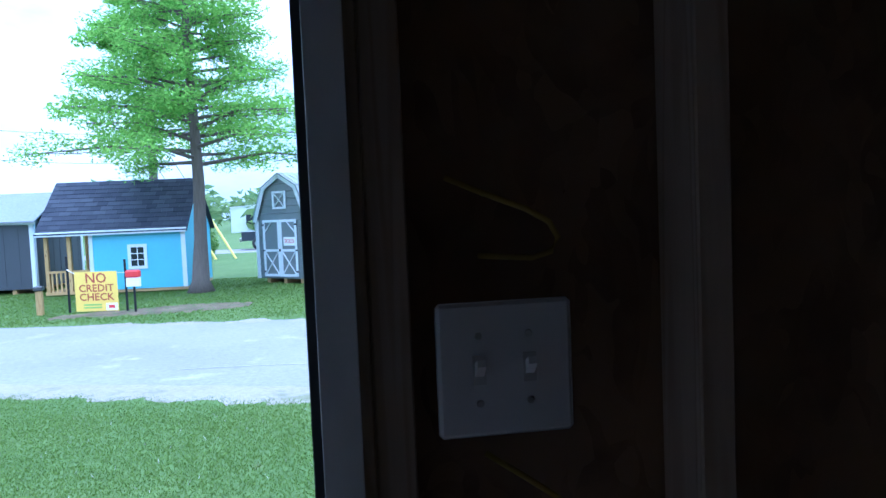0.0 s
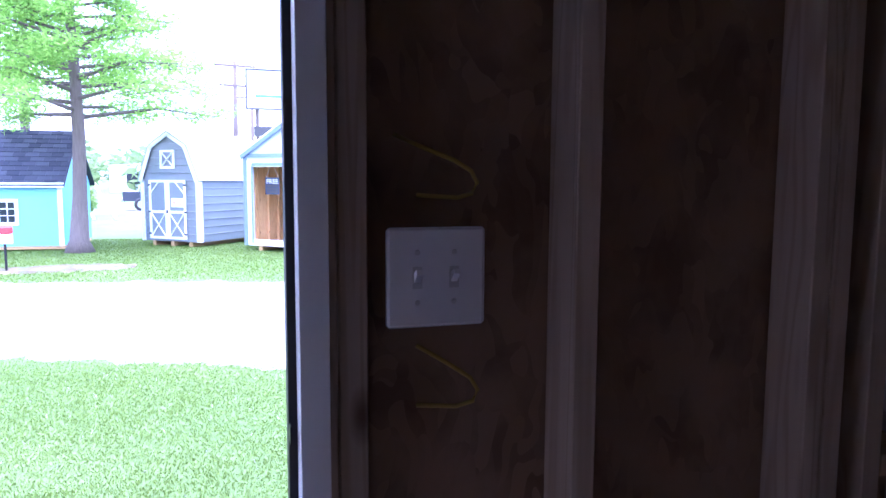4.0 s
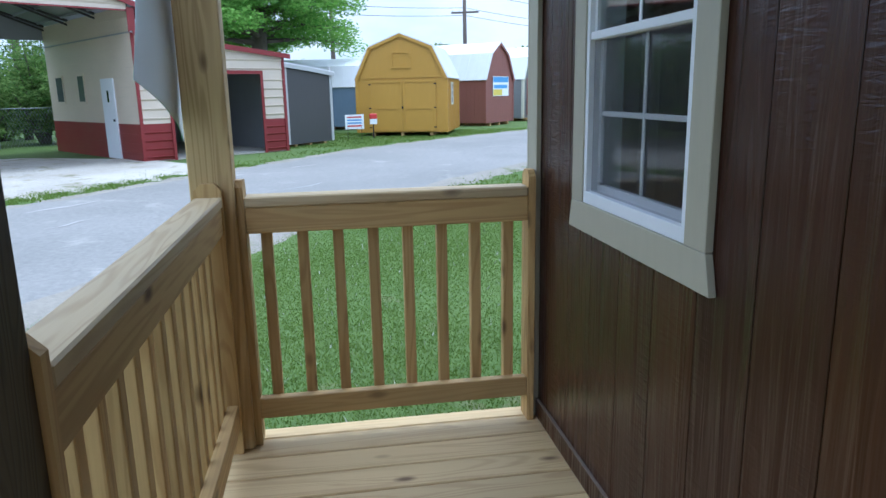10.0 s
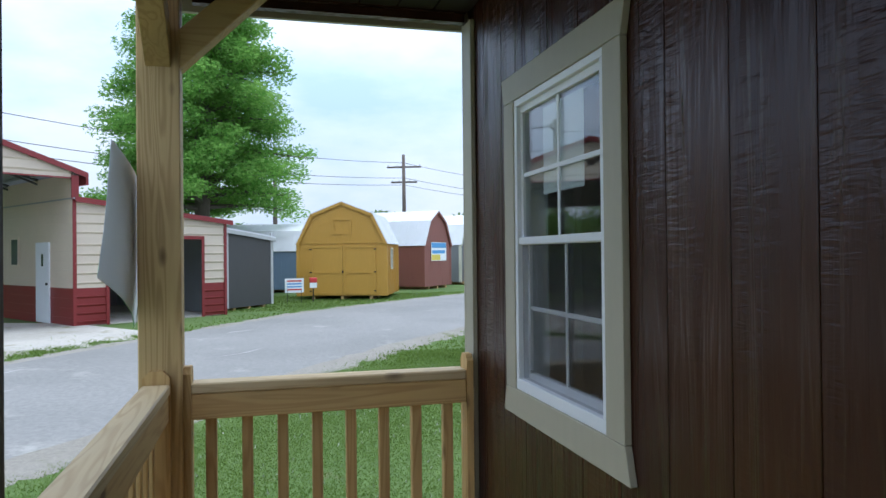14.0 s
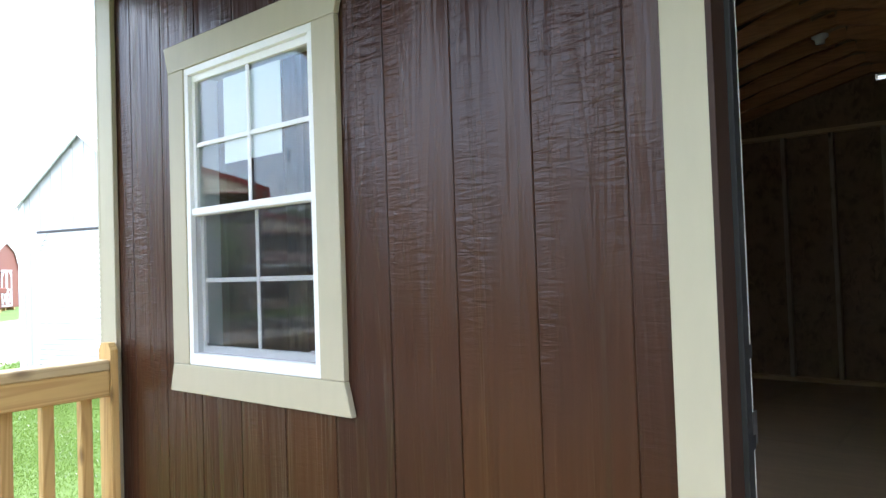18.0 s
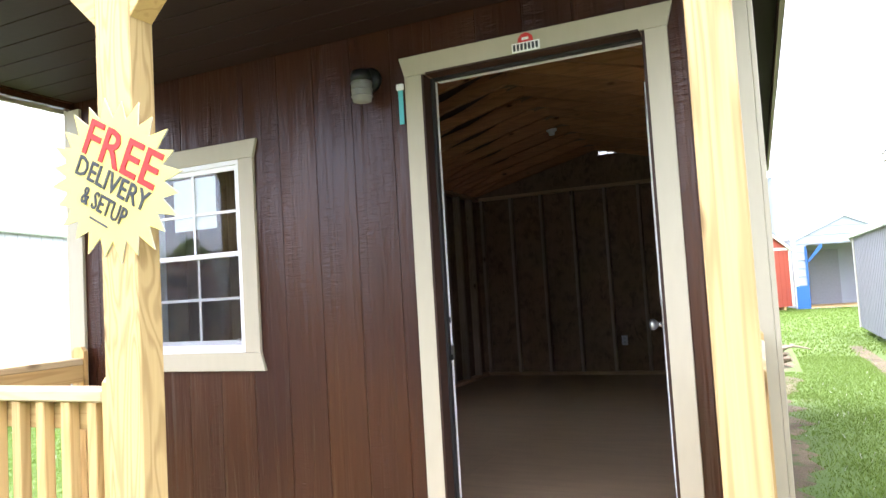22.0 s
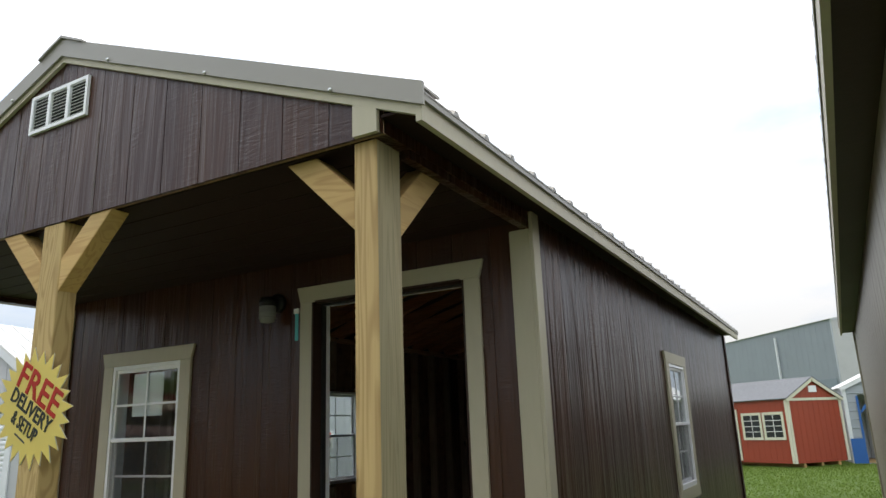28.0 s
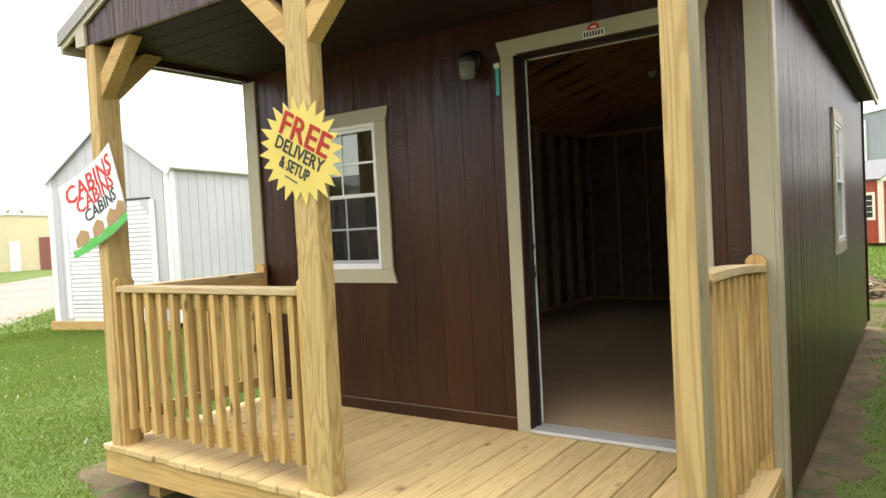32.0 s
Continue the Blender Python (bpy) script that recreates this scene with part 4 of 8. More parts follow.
def sash_window(name, label, plane, face, out, u0, u1, z0, z1, paper=False):
    """A white vinyl single-hung window with two-by-two grilles in each sash, in a beige casing."""
    w = thing(name, label, "window", kind="structure")

    def slab(nm, a, b, c, d, f0, f1, mat, lb=""):
        lo, hi = sorted((face + out * f0, face + out * f1))
        bm = box(a, b, lo, hi, c, d, 0.0015) if plane == "xz" else box(lo, hi, a, b, c, d, 0.0015)
        return part(nm, bm, mat, w, lb)
    f = 0.022
    slab("frame", u0, u1, z0, z0 + 0.035, -0.09, 0.016, white_vinyl)
    slab("frame", u0, u1, z1 - f, z1, -0.09, 0.016, white_vinyl)
    slab("frame", u0, u0 + f, z0 + 0.035, z1 - f, -0.09, 0.016, white_vinyl)
    slab("frame", u1 - f, u1, z0 + 0.035, z1 - f, -0.09, 0.016, white_vinyl)
    zm = (z0 + z1) / 2 + 0.01
    um = (u0 + u1) / 2
    for nm, c, d, fo in (("upper_sash", zm - 0.012, z1 - f, 0.002), ("lower_sash", z0 + 0.035, zm + 0.012, -0.018)):
        r = 0.022
        slab(nm, u0 + f, u1 - f, c, c + r, fo - 0.02, fo, white_vinyl)
        slab(nm, u0 + f, u1 - f, d - r, d, fo - 0.02, fo, white_vinyl)
        slab(nm, u0 + f, u0 + f + 0.016, c + r, d - r, fo - 0.02, fo, white_vinyl)
        slab(nm, u1 - f - 0.016, u1 - f, c + r, d - r, fo - 0.02, fo, white_vinyl)
        p = slab("pane", u0 + f + 0.016, u1 - f - 0.016, c + r, d - r, fo - 0.013, fo - 0.009, pane_glass)
        p.visible_shadow = False
        slab("grille", um - 0.007, um + 0.007, c + r, d - r, fo - 0.008, fo - 0.003, white_vinyl)
        zc = (c + d) / 2
        slab("grille", u0 + f + 0.016, um - 0.007, zc - 0.007, zc + 0.007, fo - 0.008, fo - 0.003, white_vinyl)
        slab("grille", um + 0.007, u1 - f - 0.016, zc - 0.007, zc + 0.007, fo - 0.008, fo - 0.003, white_vinyl)
    sc = slab("insect_screen", u0 + f, u1 - f, z0 + 0.036, zm - 0.012, -0.002, 0.0, screen_mesh, "grey insect screen over the lower sash")
    sc.visible_shadow = False
    slab("meeting_rail", u0 + f, u1 - f, zm - 0.010, zm + 0.012, 0.003, 0.012, white_vinyl)
    for ul in (u0 + f + 0.03, u1 - f - 0.045):
        slab("latch", ul, ul + 0.016, z0 + 0.057, z0 + 0.066, -0.018, -0.006, steel)
    casing(w, plane, face + out * 0.001, out, u0, u1, z0, z1)
    return w


window_1 = sash_window("window_1", "white vinyl sash window in a beige casing beside the door", "xz", 0.0, 1, *WIN)
sticker = thing("window_sticker", "blank white paper sheet behind the upper panes", "sticker")
part("sheet", box(2.45, 2.725, -0.0175, -0.0165, 1.53, 1.79), paper_white, sticker)
window_2 = sash_window("window_2", "white vinyl sash window in a beige casing, side wall", "yz", 0.0, -1, *SIDE_WIN)
window_3 = sash_window("window_3", "white vinyl sash window in the far side wall", "yz", W, 1, -3.30, -2.70, 0.90, 1.80)

# ---- the door ----
door_frame = thing("door_frame", "door opening with brown jambs, white inner edge and beige casing", "door frame", kind="structure")
casing(door_frame, "xz", 0.001, 1, DOOR[0], DOOR[1], 0.001, DOOR[3], sill=False)
for s, xo in ((1, DOOR[1]), (-1, DOOR[0])):
    for nm, a, b, t, mat in (("jamb", -0.050, 0.021, 0.003, jamb_brown), ("weatherstrip", -0.082, -0.0505, 0.012, black_rubber), ("inner_jamb", -0.128, -0.0825, 0.001, white_door)):
        part(nm, box(*sorted((xo - s * t, xo + s * (0.036 if nm == "inner_jamb" else 0.008))), a, b, 0.024, DOOR[3] - 0.002, 0.001), mat, door_frame)
for nm, a, b, t, mat in (("head_jamb", -0.050, 0.021, 0.003, jamb_brown), ("weatherstrip", -0.082, -0.0505, 0.012, black_rubber), ("head_jamb", -0.128, -0.0825, 0.007, white_door)):
    part(nm, box(DOOR[0] + 0.013, DOOR[1] - 0.013, a, b, DOOR[3] - t, DOOR[3] + 0.006, 0.001), mat, door_frame)
part("threshold", box(DOOR[0], DOOR[1], -0.115, 0.032, 0.0015, 0.023, 0.004), aluminium, door_frame, "bright aluminium threshold")
part("strike_plate", box(DOOR[1] - 0.0095, DOOR[1] - 0.0075, -0.118, -0.070, 0.86, 0.92), steel, door_frame)
for zc in (0.86, 1.02):
    part("latch_hole", box(DOOR[1] - 0.0115, DOOR[1] - 0.0096, -0.098, -0.080, zc - 0.004, zc + 0.02), black_metal, door_frame)

door_1 = thing("door_1", "white nine-light panel door, panes under pale film, standing open", "door", pose(DOOR[0] + 0.016, -0.134, 0.026, 0, 0, -82.5), kind="structure")
DW, DH, DT = 0.862, 2.02, 0.044
# local: x from hinge to latch, y outer face at 0, inner face at -DT
LX0, LX1, LZ0, LZ1 = 0.150, 0.712, 1.03, 1.90
bm = bmesh.new()
for a, b, c, d in ((0, DW, 0, LZ0), (0, DW, LZ1, DH), (0, LX0, LZ0, LZ1), (LX1, DW, LZ0, LZ1)):
    bx(bm, a, b, -DT, 0, c, d)
part("door_leaf", bm, white_door, door_1)
for yo, o in ((0.0, 1), (-DT, -1)):
    lo, hi = sorted((yo, yo + o * 0.010))
    bm = bmesh.new()
    for a, b, c, d in ((LX0 - 0.03, LX1 + 0.03, LZ0 - 0.03, LZ0 + 0.012), (LX0 - 0.03, LX1 + 0.03, LZ1 - 0.012, LZ1 + 0.03), (LX0 - 0.03, LX0 + 0.012, LZ0 + 0.012, LZ1 - 0.012), (LX1 - 0.012, LX1 + 0.03, LZ0 + 0.012, LZ1 - 0.012)):
        bx(bm, a, b, lo, hi, c, d, 0.003)
    part("light_frame", bm, white_door, door_1)
    for k in (1, 2):
        xm = LX0 + (LX1 - LX0) * k / 3
        part("glazing_bar", box(xm - 0.011, xm + 0.011, lo - 0.004 * (o < 0), hi, LZ0 + 0.013, LZ1 - 0.013, 0.003), white_door, door_1)
        zm = LZ0 + (LZ1 - LZ0) * k / 3
        for j in range(3):
            part("glazing_bar", box(LX0 + (LX1 - LX0) * j / 3 + 0.0115, LX0 + (LX1 - LX0) * (j + 1) / 3 - 0.0115, lo - 0.004 * (o < 0), hi - 0.001, zm - 0.011, zm + 0.011, 0.003), white_door, door_1)
    for a, b in ((0.13, 0.40), (0.462, 0.732)):
        bm = bmesh.new()
        for q in ((a, b, 0.20, 0.222), (a, b, 0.878, 0.90), (a, a + 0.022, 0.222, 0.878), (b - 0.022, b, 0.222, 0.878)):
            bx(bm, q[0], q[1], lo, lo + (hi - lo) * 0.8, q[2], q[3], 0.003)
        bx(bm, a + 0.06, b - 0.06, lo, lo + (hi - lo) * 0.6, 0.26, 0.84, 0.003)
        part("door_panel", bm, white_door, door_1)
for i in range(3):
    for j in range(3):
        p = part("pane", box(LX0 + (LX1 - LX0) * i / 3, LX0 + (LX1 - LX0) * (i + 1) / 3, -0.024, -0.020, LZ0 + (LZ1 - LZ0) * j / 3, LZ0 + (LZ1 - LZ0) * (j + 1) / 3), door_glass, door_1)
        p.visible_shadow = False
for o in (1, -1):
    y0 = 0.0 if o > 0 else -DT
    m = Matrix.Translation((DW - 0.065, y0, 0.90)) @ Matrix.Rotation(-o * math.pi / 2, 4, "X")
    bm = bmesh.new()
    lathe(bm, [(0.032, 0), (0.032, 0.006), (0.013, 0.010), (0.012, 0.030), (0.024, 0.040), (0.029, 0.052), (0.026, 0.064), (0.012, 0.070)], 18, m)
    part("door_knob", bm, steel, door_1, "satin steel knob", smooth=True)
part("latch_plate", box(DW + 0.0005, DW + 0.0025, -0.034, -0.010, 0.87, 0.93), steel, door_1)
for zc in (0.22, 1.0, 1.8):
    bm = bmesh.new()
    tube(bm, [(-0.006, 0.004, zc - 0.05), (-0.006, 0.004, zc + 0.05)], 0.007, 10)
    part("hinge", bm, steel, door_1)

# ---- porch deck ----
deck = thing("porch_deck", "new pine decking boards with a pine rim", "deck", kind="structure")
x = 0.005
while x < W - 0.01:
    xb = min(x + 0.1345, W - 0.005)
    part("deck_board", box(x, xb, 0.003, 1.238 + random.uniform(-0.006, 0.006), -0.037, 0.0 - random.uniform(0, 0.0015), 0.004), deck_y, deck)
    x += 0.1405
part("rim_board", box(0.0, W, 1.183, 1.221, -0.178, -0.0385, 0.004), pine_x, deck)
part("rim_board", box(0.0, 0.038, 0.0, 1.182, -0.178, -0.0385, 0.004), pine_y, deck)
part("rim_board", box(W - 0.038, W, 0.0, 1.182, -0.178, -0.0385, 0.004), pine_y, deck)
for k in range(4):
    part("joist", box(0.04, W - 0.04, 0.20 + 0.26 * k, 0.238 + 0.26 * k, -0.148, -0.0385), pine_x, deck)
for xb in (0.35, 1.8, 3.1):
    blk = thing("support_block", "grey concrete block under the deck", "concrete block", group="blocks under the cabin")
    part("block", box(xb - 0.10, xb + 0.10, 0.90, 1.10, ground_z(0, 1) - 0.02, -0.292, 0.006), paint("concrete_block", (0.33, 0.32, 0.30), 0.9, scale=40) if xb < 1 else bpy.data.materials["concrete_block"], blk)

# ---- posts, braces, rails ----
TOP = 2.303                     # underside of the gable and head of the posts


def brace(owner, px, py, hx, hy, dx, dy):
    """A short angled brace let in between a post and the beam above it."""
    bm = bmesh.new()
    t = 0.042
    h = hx if dx else hy
    pts = [(h, 2.000), (h + 0.310, TOP), (h + 0.178, TOP), (h, 2.138)]
    if dx:
        prism(bm, [(px + dx * a, z) for a, z in pts], py - t, py + t, "xz")
    else:
        prism(bm, [(py + dy * a, z) for a, z in pts], px - t, px + t, "yz")
    bmesh.ops.bevel(bm, geom=list(bm.edges), offset=0.003, segments=1, affect="EDGES")
    part("brace", bm, pine_x if dx else pine_y, owner)


# four-by-six timbers: the corner posts stand edge on to the lane, the middle one flat
POSTS = [(0.085, 1.12, 0.0445, 0.070, [(1, 0), (0, -1)], "square pine porch post with two angled braces, bare"),
         (1.705, 1.168, 0.070, 0.0445, [(1, 0), (-1, 0)], "pine porch post, darker cabin side, a yellow sign on it"),
         (3.345, 1.148, 0.0445, 0.070, [(-1, 0), (0, -1)], "square pine porch post with two braces, a printed sign on it")]
for px, py, hx, hy, br, lb in POSTS:
    p = thing("porch_post", lb, "post", group="porch posts")
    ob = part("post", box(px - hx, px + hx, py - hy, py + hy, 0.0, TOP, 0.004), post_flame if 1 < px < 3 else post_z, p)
    # the middle post's face towards the cabin takes a much darker wood colour
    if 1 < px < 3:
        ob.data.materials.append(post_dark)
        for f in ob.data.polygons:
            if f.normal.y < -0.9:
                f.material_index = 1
    elif px < 1:
        ob.data.materials.append(post_grey)
        for f in ob.data.polygons:
            if f.normal.x < -0.9:
                f.material_index = 1
    for dx, dy in br:
        brace(p, px, py, hx, hy, dx, dy)


def railing(label, axis, fixed, out, a, b, count, ends, rise=0.0, low=0.0):
    """Cap, two rails on the inner side, square balusters outside, and clipped end plates."""
    r = thing("porch_railing", label, "railing", group="porch railings")
    mat = pine_x if axis == "x" else pine_y

    def put(nm, u0, u1, f0, f1, z0, z1, mt, bev=0.003):
        lo, hi = sorted((fixed + out * f0, fixed + out * f1))
        z0, z1 = (z0 - low if z0 > 0.5 else z0), z1 - low
        bm = box(u0, u1, lo, hi, z0, z1, bev) if axis == "x" else box(lo, hi, u0, u1, z0, z1, bev)
        if rise and nm in ("cap", "upper_rail"):
            bmesh.ops.bisect_plane(bm, geom=list(bm.verts) + list(bm.edges) + list(bm.faces), plane_co=(0, a + (b - a) * 0.25, 0), plane_no=(0, 1, 0))
            for q in (0.5, 0.75):
                bmesh.ops.bisect_plane(bm, geom=list(bm.verts) + list(bm.edges) + list(bm.faces), plane_co=(0, a + (b - a) * q, 0), plane_no=(0, 1, 0))
        if rise:
            for v in bm.verts:
                if v.co.z > 0.5:
                    w = (v.co.y - a) / (b - a)
                    v.co.z += rise * w + 0.010 * 4 * w * (1 - w) * (1 if nm == "cap" else 0.8)
        return part(nm, bm, mt, r)
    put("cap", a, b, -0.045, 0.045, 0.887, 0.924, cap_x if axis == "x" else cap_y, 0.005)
    put("upper_rail", a, b, -0.040, -0.002, 0.797, 0.8865, mat)
    put("lower_rail", a, b, -0.040, -0.002, 0.100, 0.189, mat)
    for k in range(count):
        u = a + (b - a) * (k + 0.5) / count
        put("baluster", u - 0.019, u + 0.019, -0.001, 0.037, 0.095 + random.uniform(-0.012, 0.006), 0.8865, pine_z)
    for u, s in ends:
        bm = bmesh.new()
        w0, w1 = sorted((fixed - out * 0.044, fixed + out * 0.044))
        q = [(w0, 0.0), (w1, 0.0), (w1, 0.945), (w1 - 0.022, 0.968), (w0 + 0.022, 0.968), (w0, 0.945)]
        prism(bm, q, *sorted((u, u + s * 0.026)), "yz" if axis == "x" else "xz")
        part("end_plate", bm, pine_z, r)
    return r


railing("pine railing with square balusters between two porch posts", "x", 1.158, 1, 1.803, 3.272, 13, ((1.776, 1), (3.300, -1)))
railing("pine railing with square balusters at the road end of the porch", "y", 3.372, 1, 0.058, 1.052, 8, ((0.030, 1), (1.078, -1)), low=0.012)
railing("pine railing with square balusters beside the door", "y", 0.080, -1, 0.058, 1.024, 9, ((0.030, 1), (1.050, -1)), rise=0.046)

# ---- fittings on the front wall ----
lamp = thing("porch_light", "jelly-jar wall light with a black cage base, unlit", "wall light", pose(1.527, 0.0, 2.052))
part("base", lathe(bmesh.new(), [(0.055, 0.001), (0.055, 0.020), (0.045, 0.032)], 20, Matrix.Translation((0, 0, 0.045)) @ Matrix.Rotation(-math.pi / 2, 4, "X")), black_metal, lamp, smooth=True)
part("arm", box(-0.022, 0.022, 0.030, 0.085, 0.032, 0.064, 0.006), black_metal, lamp)
part("socket", lathe(bmesh.new(), [(0.046, 0.020), (0.048, 0.040), (0.040, 0.066), (0.02, 0.070)], 20, Matrix.Translation((0, 0.085, 0))), black_metal, lamp, smooth=True)
part("jar", lathe(bmesh.new(), [(0.020, -0.072), (0.040, -0.066), (0.045, -0.03), (0.045, 0.018), (0.041, 0.024)], 20, Matrix.Translation((0, 0.085, 0))), jelly_glass, lamp, "frosted ribbed glass jar", smooth=True)
for zc in (-0.045, -0.015, 0.012):
    part("glass_ring", lathe(bmesh.new(), [(0.0462, zc - 0.003), (0.0485, zc), (0.0462, zc + 0.003)], 20, Matrix.Translation((0, 0.085, 0))), jelly_glass, lamp, smooth=True)
part("bulb", lathe(bmesh.new(), [(0.010, 0.018), (0.016, 0.0), (0.024, -0.022), (0.018, -0.044), (0.006, -0.052)], 14, Matrix.Translation((0, 0.085, 0))), white_vinyl, lamp, smooth=True)

level = thing("hanging_tag", "thin teal plastic strip hanging at the door casing", "tag", pose(1.372, 0.024, 1.96))
part("strip", box(-0.011, 0.011, -0.002, 0.002, -0.085, 0.062, 0.001), teal_plastic, level)
part("clip", box(-0.017, 0.017, -0.003, 0.009, 0.062, 0.090, 0.003), white_vinyl, level)

plaque = thing("name_plaque", "small maker's plaque with a red barn shape over the door", "plaque", pose(0.805, 0.021, 2.115, 90, 0, 180))
part("plate", box(-0.058, 0.058, -0.032, 0.006, 0.0, 0.003, 0.001), paper_white, plaque)
bm = bmesh.new()
prism(bm, [(-0.032, 0.006), (0.032, 0.006), (0.030, 0.024), (0.016, 0.038), (0.0, 0.043), (-0.016, 0.038), (-0.030, 0.024)], 0.0, 0.0032, "xy")
part("barn_shape", bm, ink_red, plaque)
for k in range(7):
    part("print_bar", box(-0.052 + 0.0155 * k, -0.042 + 0.0155 * k, -0.026, 0.0, 0.0031, 0.0042), ink_dark, plaque)
part("print_bar", box(-0.014, 0.014, 0.014, 0.024, 0.0033, 0.0042), paper_white, plaque)

# ---- signs on the posts ----
burst = thing("starburst_sign", "yellow starburst board lettered for free delivery, nailed to a post", "sign", pose(1.711, 1.2145, 1.531, 90, 0, 180) @ Matrix.Rotation(radians(-28), 4, "Z") @ Matrix.Scale(0.915, 4))
bm = bmesh.new()
pts = []
for k in range(48):
    a = 6.28318 * k / 48
    r = (0.300 if k % 4 == 0 else 0.285) if k % 2 == 0 else 0.222
    pts.append((r * math.cos(a), r * math.sin(a) * 0.86))
prism(bm, pts, 0.0, 0.004, "xy")
part("board", bm, sign_back, burst, "white plastic back board")
part("printed_face", prism(bmesh.new(), [(a * 0.998, b * 0.998) for a, b in pts], 0.0042, 0.005, "xy"), sign_yellow, burst, "yellow printed face")
up = Matrix.Translation((0, 0, 0.0045))
words("lettering", "FREE", 0.165, Matrix.Translation((0, 0.082, 0.007)), film_red, burst, "red lettering", width=0.345)
words("lettering", "DELIVERY", 0.092, Matrix.Translation((0.0, -0.014, 0.007)), film_dark, burst, "dark lettering", width=0.345)
words("lettering", "& SETUP", 0.082, Matrix.Translation((0.0, -0.092, 0.007)), film_dark, burst, "dark lettering", width=0.215)
part("print_bar", box(-0.045, 0.045, -0.150, -0.143, 0.0051, 0.0065), ink_dark, burst)

cab = thing("cabins_sign", "white printed board with red cabin lettering, tilted on a post", "sign", pose(3.345, 1.220, 1.405, 90, 0, 180) @ Matrix.Rotation(radians(20), 4, "Z"))
bm = bmesh.new()
nx = 14
for i in range(nx):
    xa, xb = -0.305 + 0.61 * i / nx, -0.305 + 0.61 * (i + 1) / nx

    def bend(x, y):
        return 0.01 + 0.25 * max(0.0, abs(x) - 0.06) ** 1.5 + (0.05 * max(0, -y - 0.05))
    for j in range(6):
        ya, yb = -0.228 + 0.456 * j / 6, -0.228 + 0.456 * (j + 1) / 6
        vs = [bm.verts.new((x, y, bend(x, y) + dz)) for dz in (0, 0.004) for x, y in ((xa, ya), (xb, ya), (xb, yb), (xa, yb))]
        bm.faces.new(vs[0:4][::-1])
        bm.faces.new(vs[4:8])
bmesh.ops.remove_doubles(bm, verts=bm.verts, dist=0.0005)
part("board", bm, sign_white, cab, smooth=True)


def bent(ob):
    for v in ob.data.vertices:
        v.co.z += 0.01 + 0.25 * max(0.0, abs(v.co.x) - 0.06) ** 1.5 + 0.05 * max(0, -v.co.y - 0.05) + 0.0055
    return ob


bent(words("lettering", "CABINS", 0.15, Matrix.Translation((0.0, 0.135, 0)), ink_red, cab, "red lettering", width=0.52))
bent(words("lettering", "CABINS", 0.12, Matrix.Translation((0.02, 0.045, 0)), ink_red, cab, "red lettering", width=0.42))
bent(words("lettering", "CABINS", 0.10, Matrix.Translation((0.04, -0.035, 0)), ink_dark, cab, "dark lettering", width=0.36))
bm = bmesh.new()
wave = [(-0.30 + 0.03 * i, -0.175 - 0.012 * math.sin(i * 0.9)) for i in range(21)]
prism(bm, [(x, -0.226) for x, _ in wave] + wave[::-1], 0, 0.001, "xy")
bent(part("green_strip", bm, ink_green, cab))
for k, xc in enumerate((-0.2, -0.04, 0.12, 0.24)):
    bm = bmesh.new()
    prism(bm, [(xc - 0.06, -0.178), (xc + 0.06, -0.178), (xc + 0.06, -0.12), (xc, -0.085), (xc - 0.06, -0.12)], 0, 0.0015, "xy")
    bent(part("cabin_picture", bm, ink_brown, cab))

# ---- inside the cabin ----
sw = thing("light_switch", "white double toggle switch plate beside the door, inside", "light switch", pose(1.4395, -0.118, 1.229) @ Matrix.Diagonal((1.07, 1.0, 1.08, 1)))
part("plate", box(-0.062, 0.062, -0.006, 0.0, -0.060, 0.060, 0.004), plate_white, sw)
for xc in (-0.024, 0.022):
    part("slot", box(xc - 0.006, xc + 0.006, -0.0068, -0.0059, -0.013, 0.013), paint("switch_grey", (0.55, 0.55, 0.56), 0.4) if xc < 0 else bpy.data.materials["switch_grey"], sw)
    bm = bmesh.new()
    prism(bm, [(-0.0065, -0.006), (-0.0065, 0.006), (-0.018, 0.011), (-0.019, 0.005)], xc - 0.004, xc + 0.004, "yz")
    part("toggle", bm, plate_white, sw)
    for zc in (-0.030, 0.030):
        part("screw", lathe(bmesh.new(), [(0.0035, 0), (0.003, 0.0012)], 8, Matrix.Translation((xc, -0.006, zc)) @ Matrix.Rotation(math.pi / 2, 4, "X")), steel, sw)
part("switch_box", box(-0.048, 0.048, 0.0005, 0.062, -0.046, 0.046, 0.003), paint("blue_box_plastic", (0.05, 0.12, 0.3), 0.5), sw)
for k, (z0, z1, pts) in enumerate(((0, 0, [(1.40, -0.05, 1.415), (1.435, -0.065, 1.398), (1.475, -0.085, 1.380), (1.497, -0.092, 1.366), (1.505, -0.094, 1.350), (1.498, -0.092, 1.336), (1.48, -0.085, 1.330), (1.43, -0.06, 1.333)]),
                                  (0, 0, [(1.43, -0.06, 1.125), (1.47, -0.085, 1.102), (1.498, -0.093, 1.083), (1.508, -0.095, 1.066), (1.502, -0.093, 1.050), (1.48, -0.085, 1.042), (1.43, -0.06, 1.040)]))):
    cbl = thing("electric_cable", "loop of yellow cable stapled beside the switch", "cable", group="cables beside the switch")
    part("cable", tube(bmesh.new(), pts, 0.0032, 7), wire_yellow, cbl, smooth=True)
out = thing("wall_outlet", "white outlet box on the rear wall", "outlet", pose(1.57, BACK + 0.120, 0.43))
part("plate", box(-0.036, 0.036, -0.006, 0.004, -0.058, 0.058, 0.003), plate_white, out)
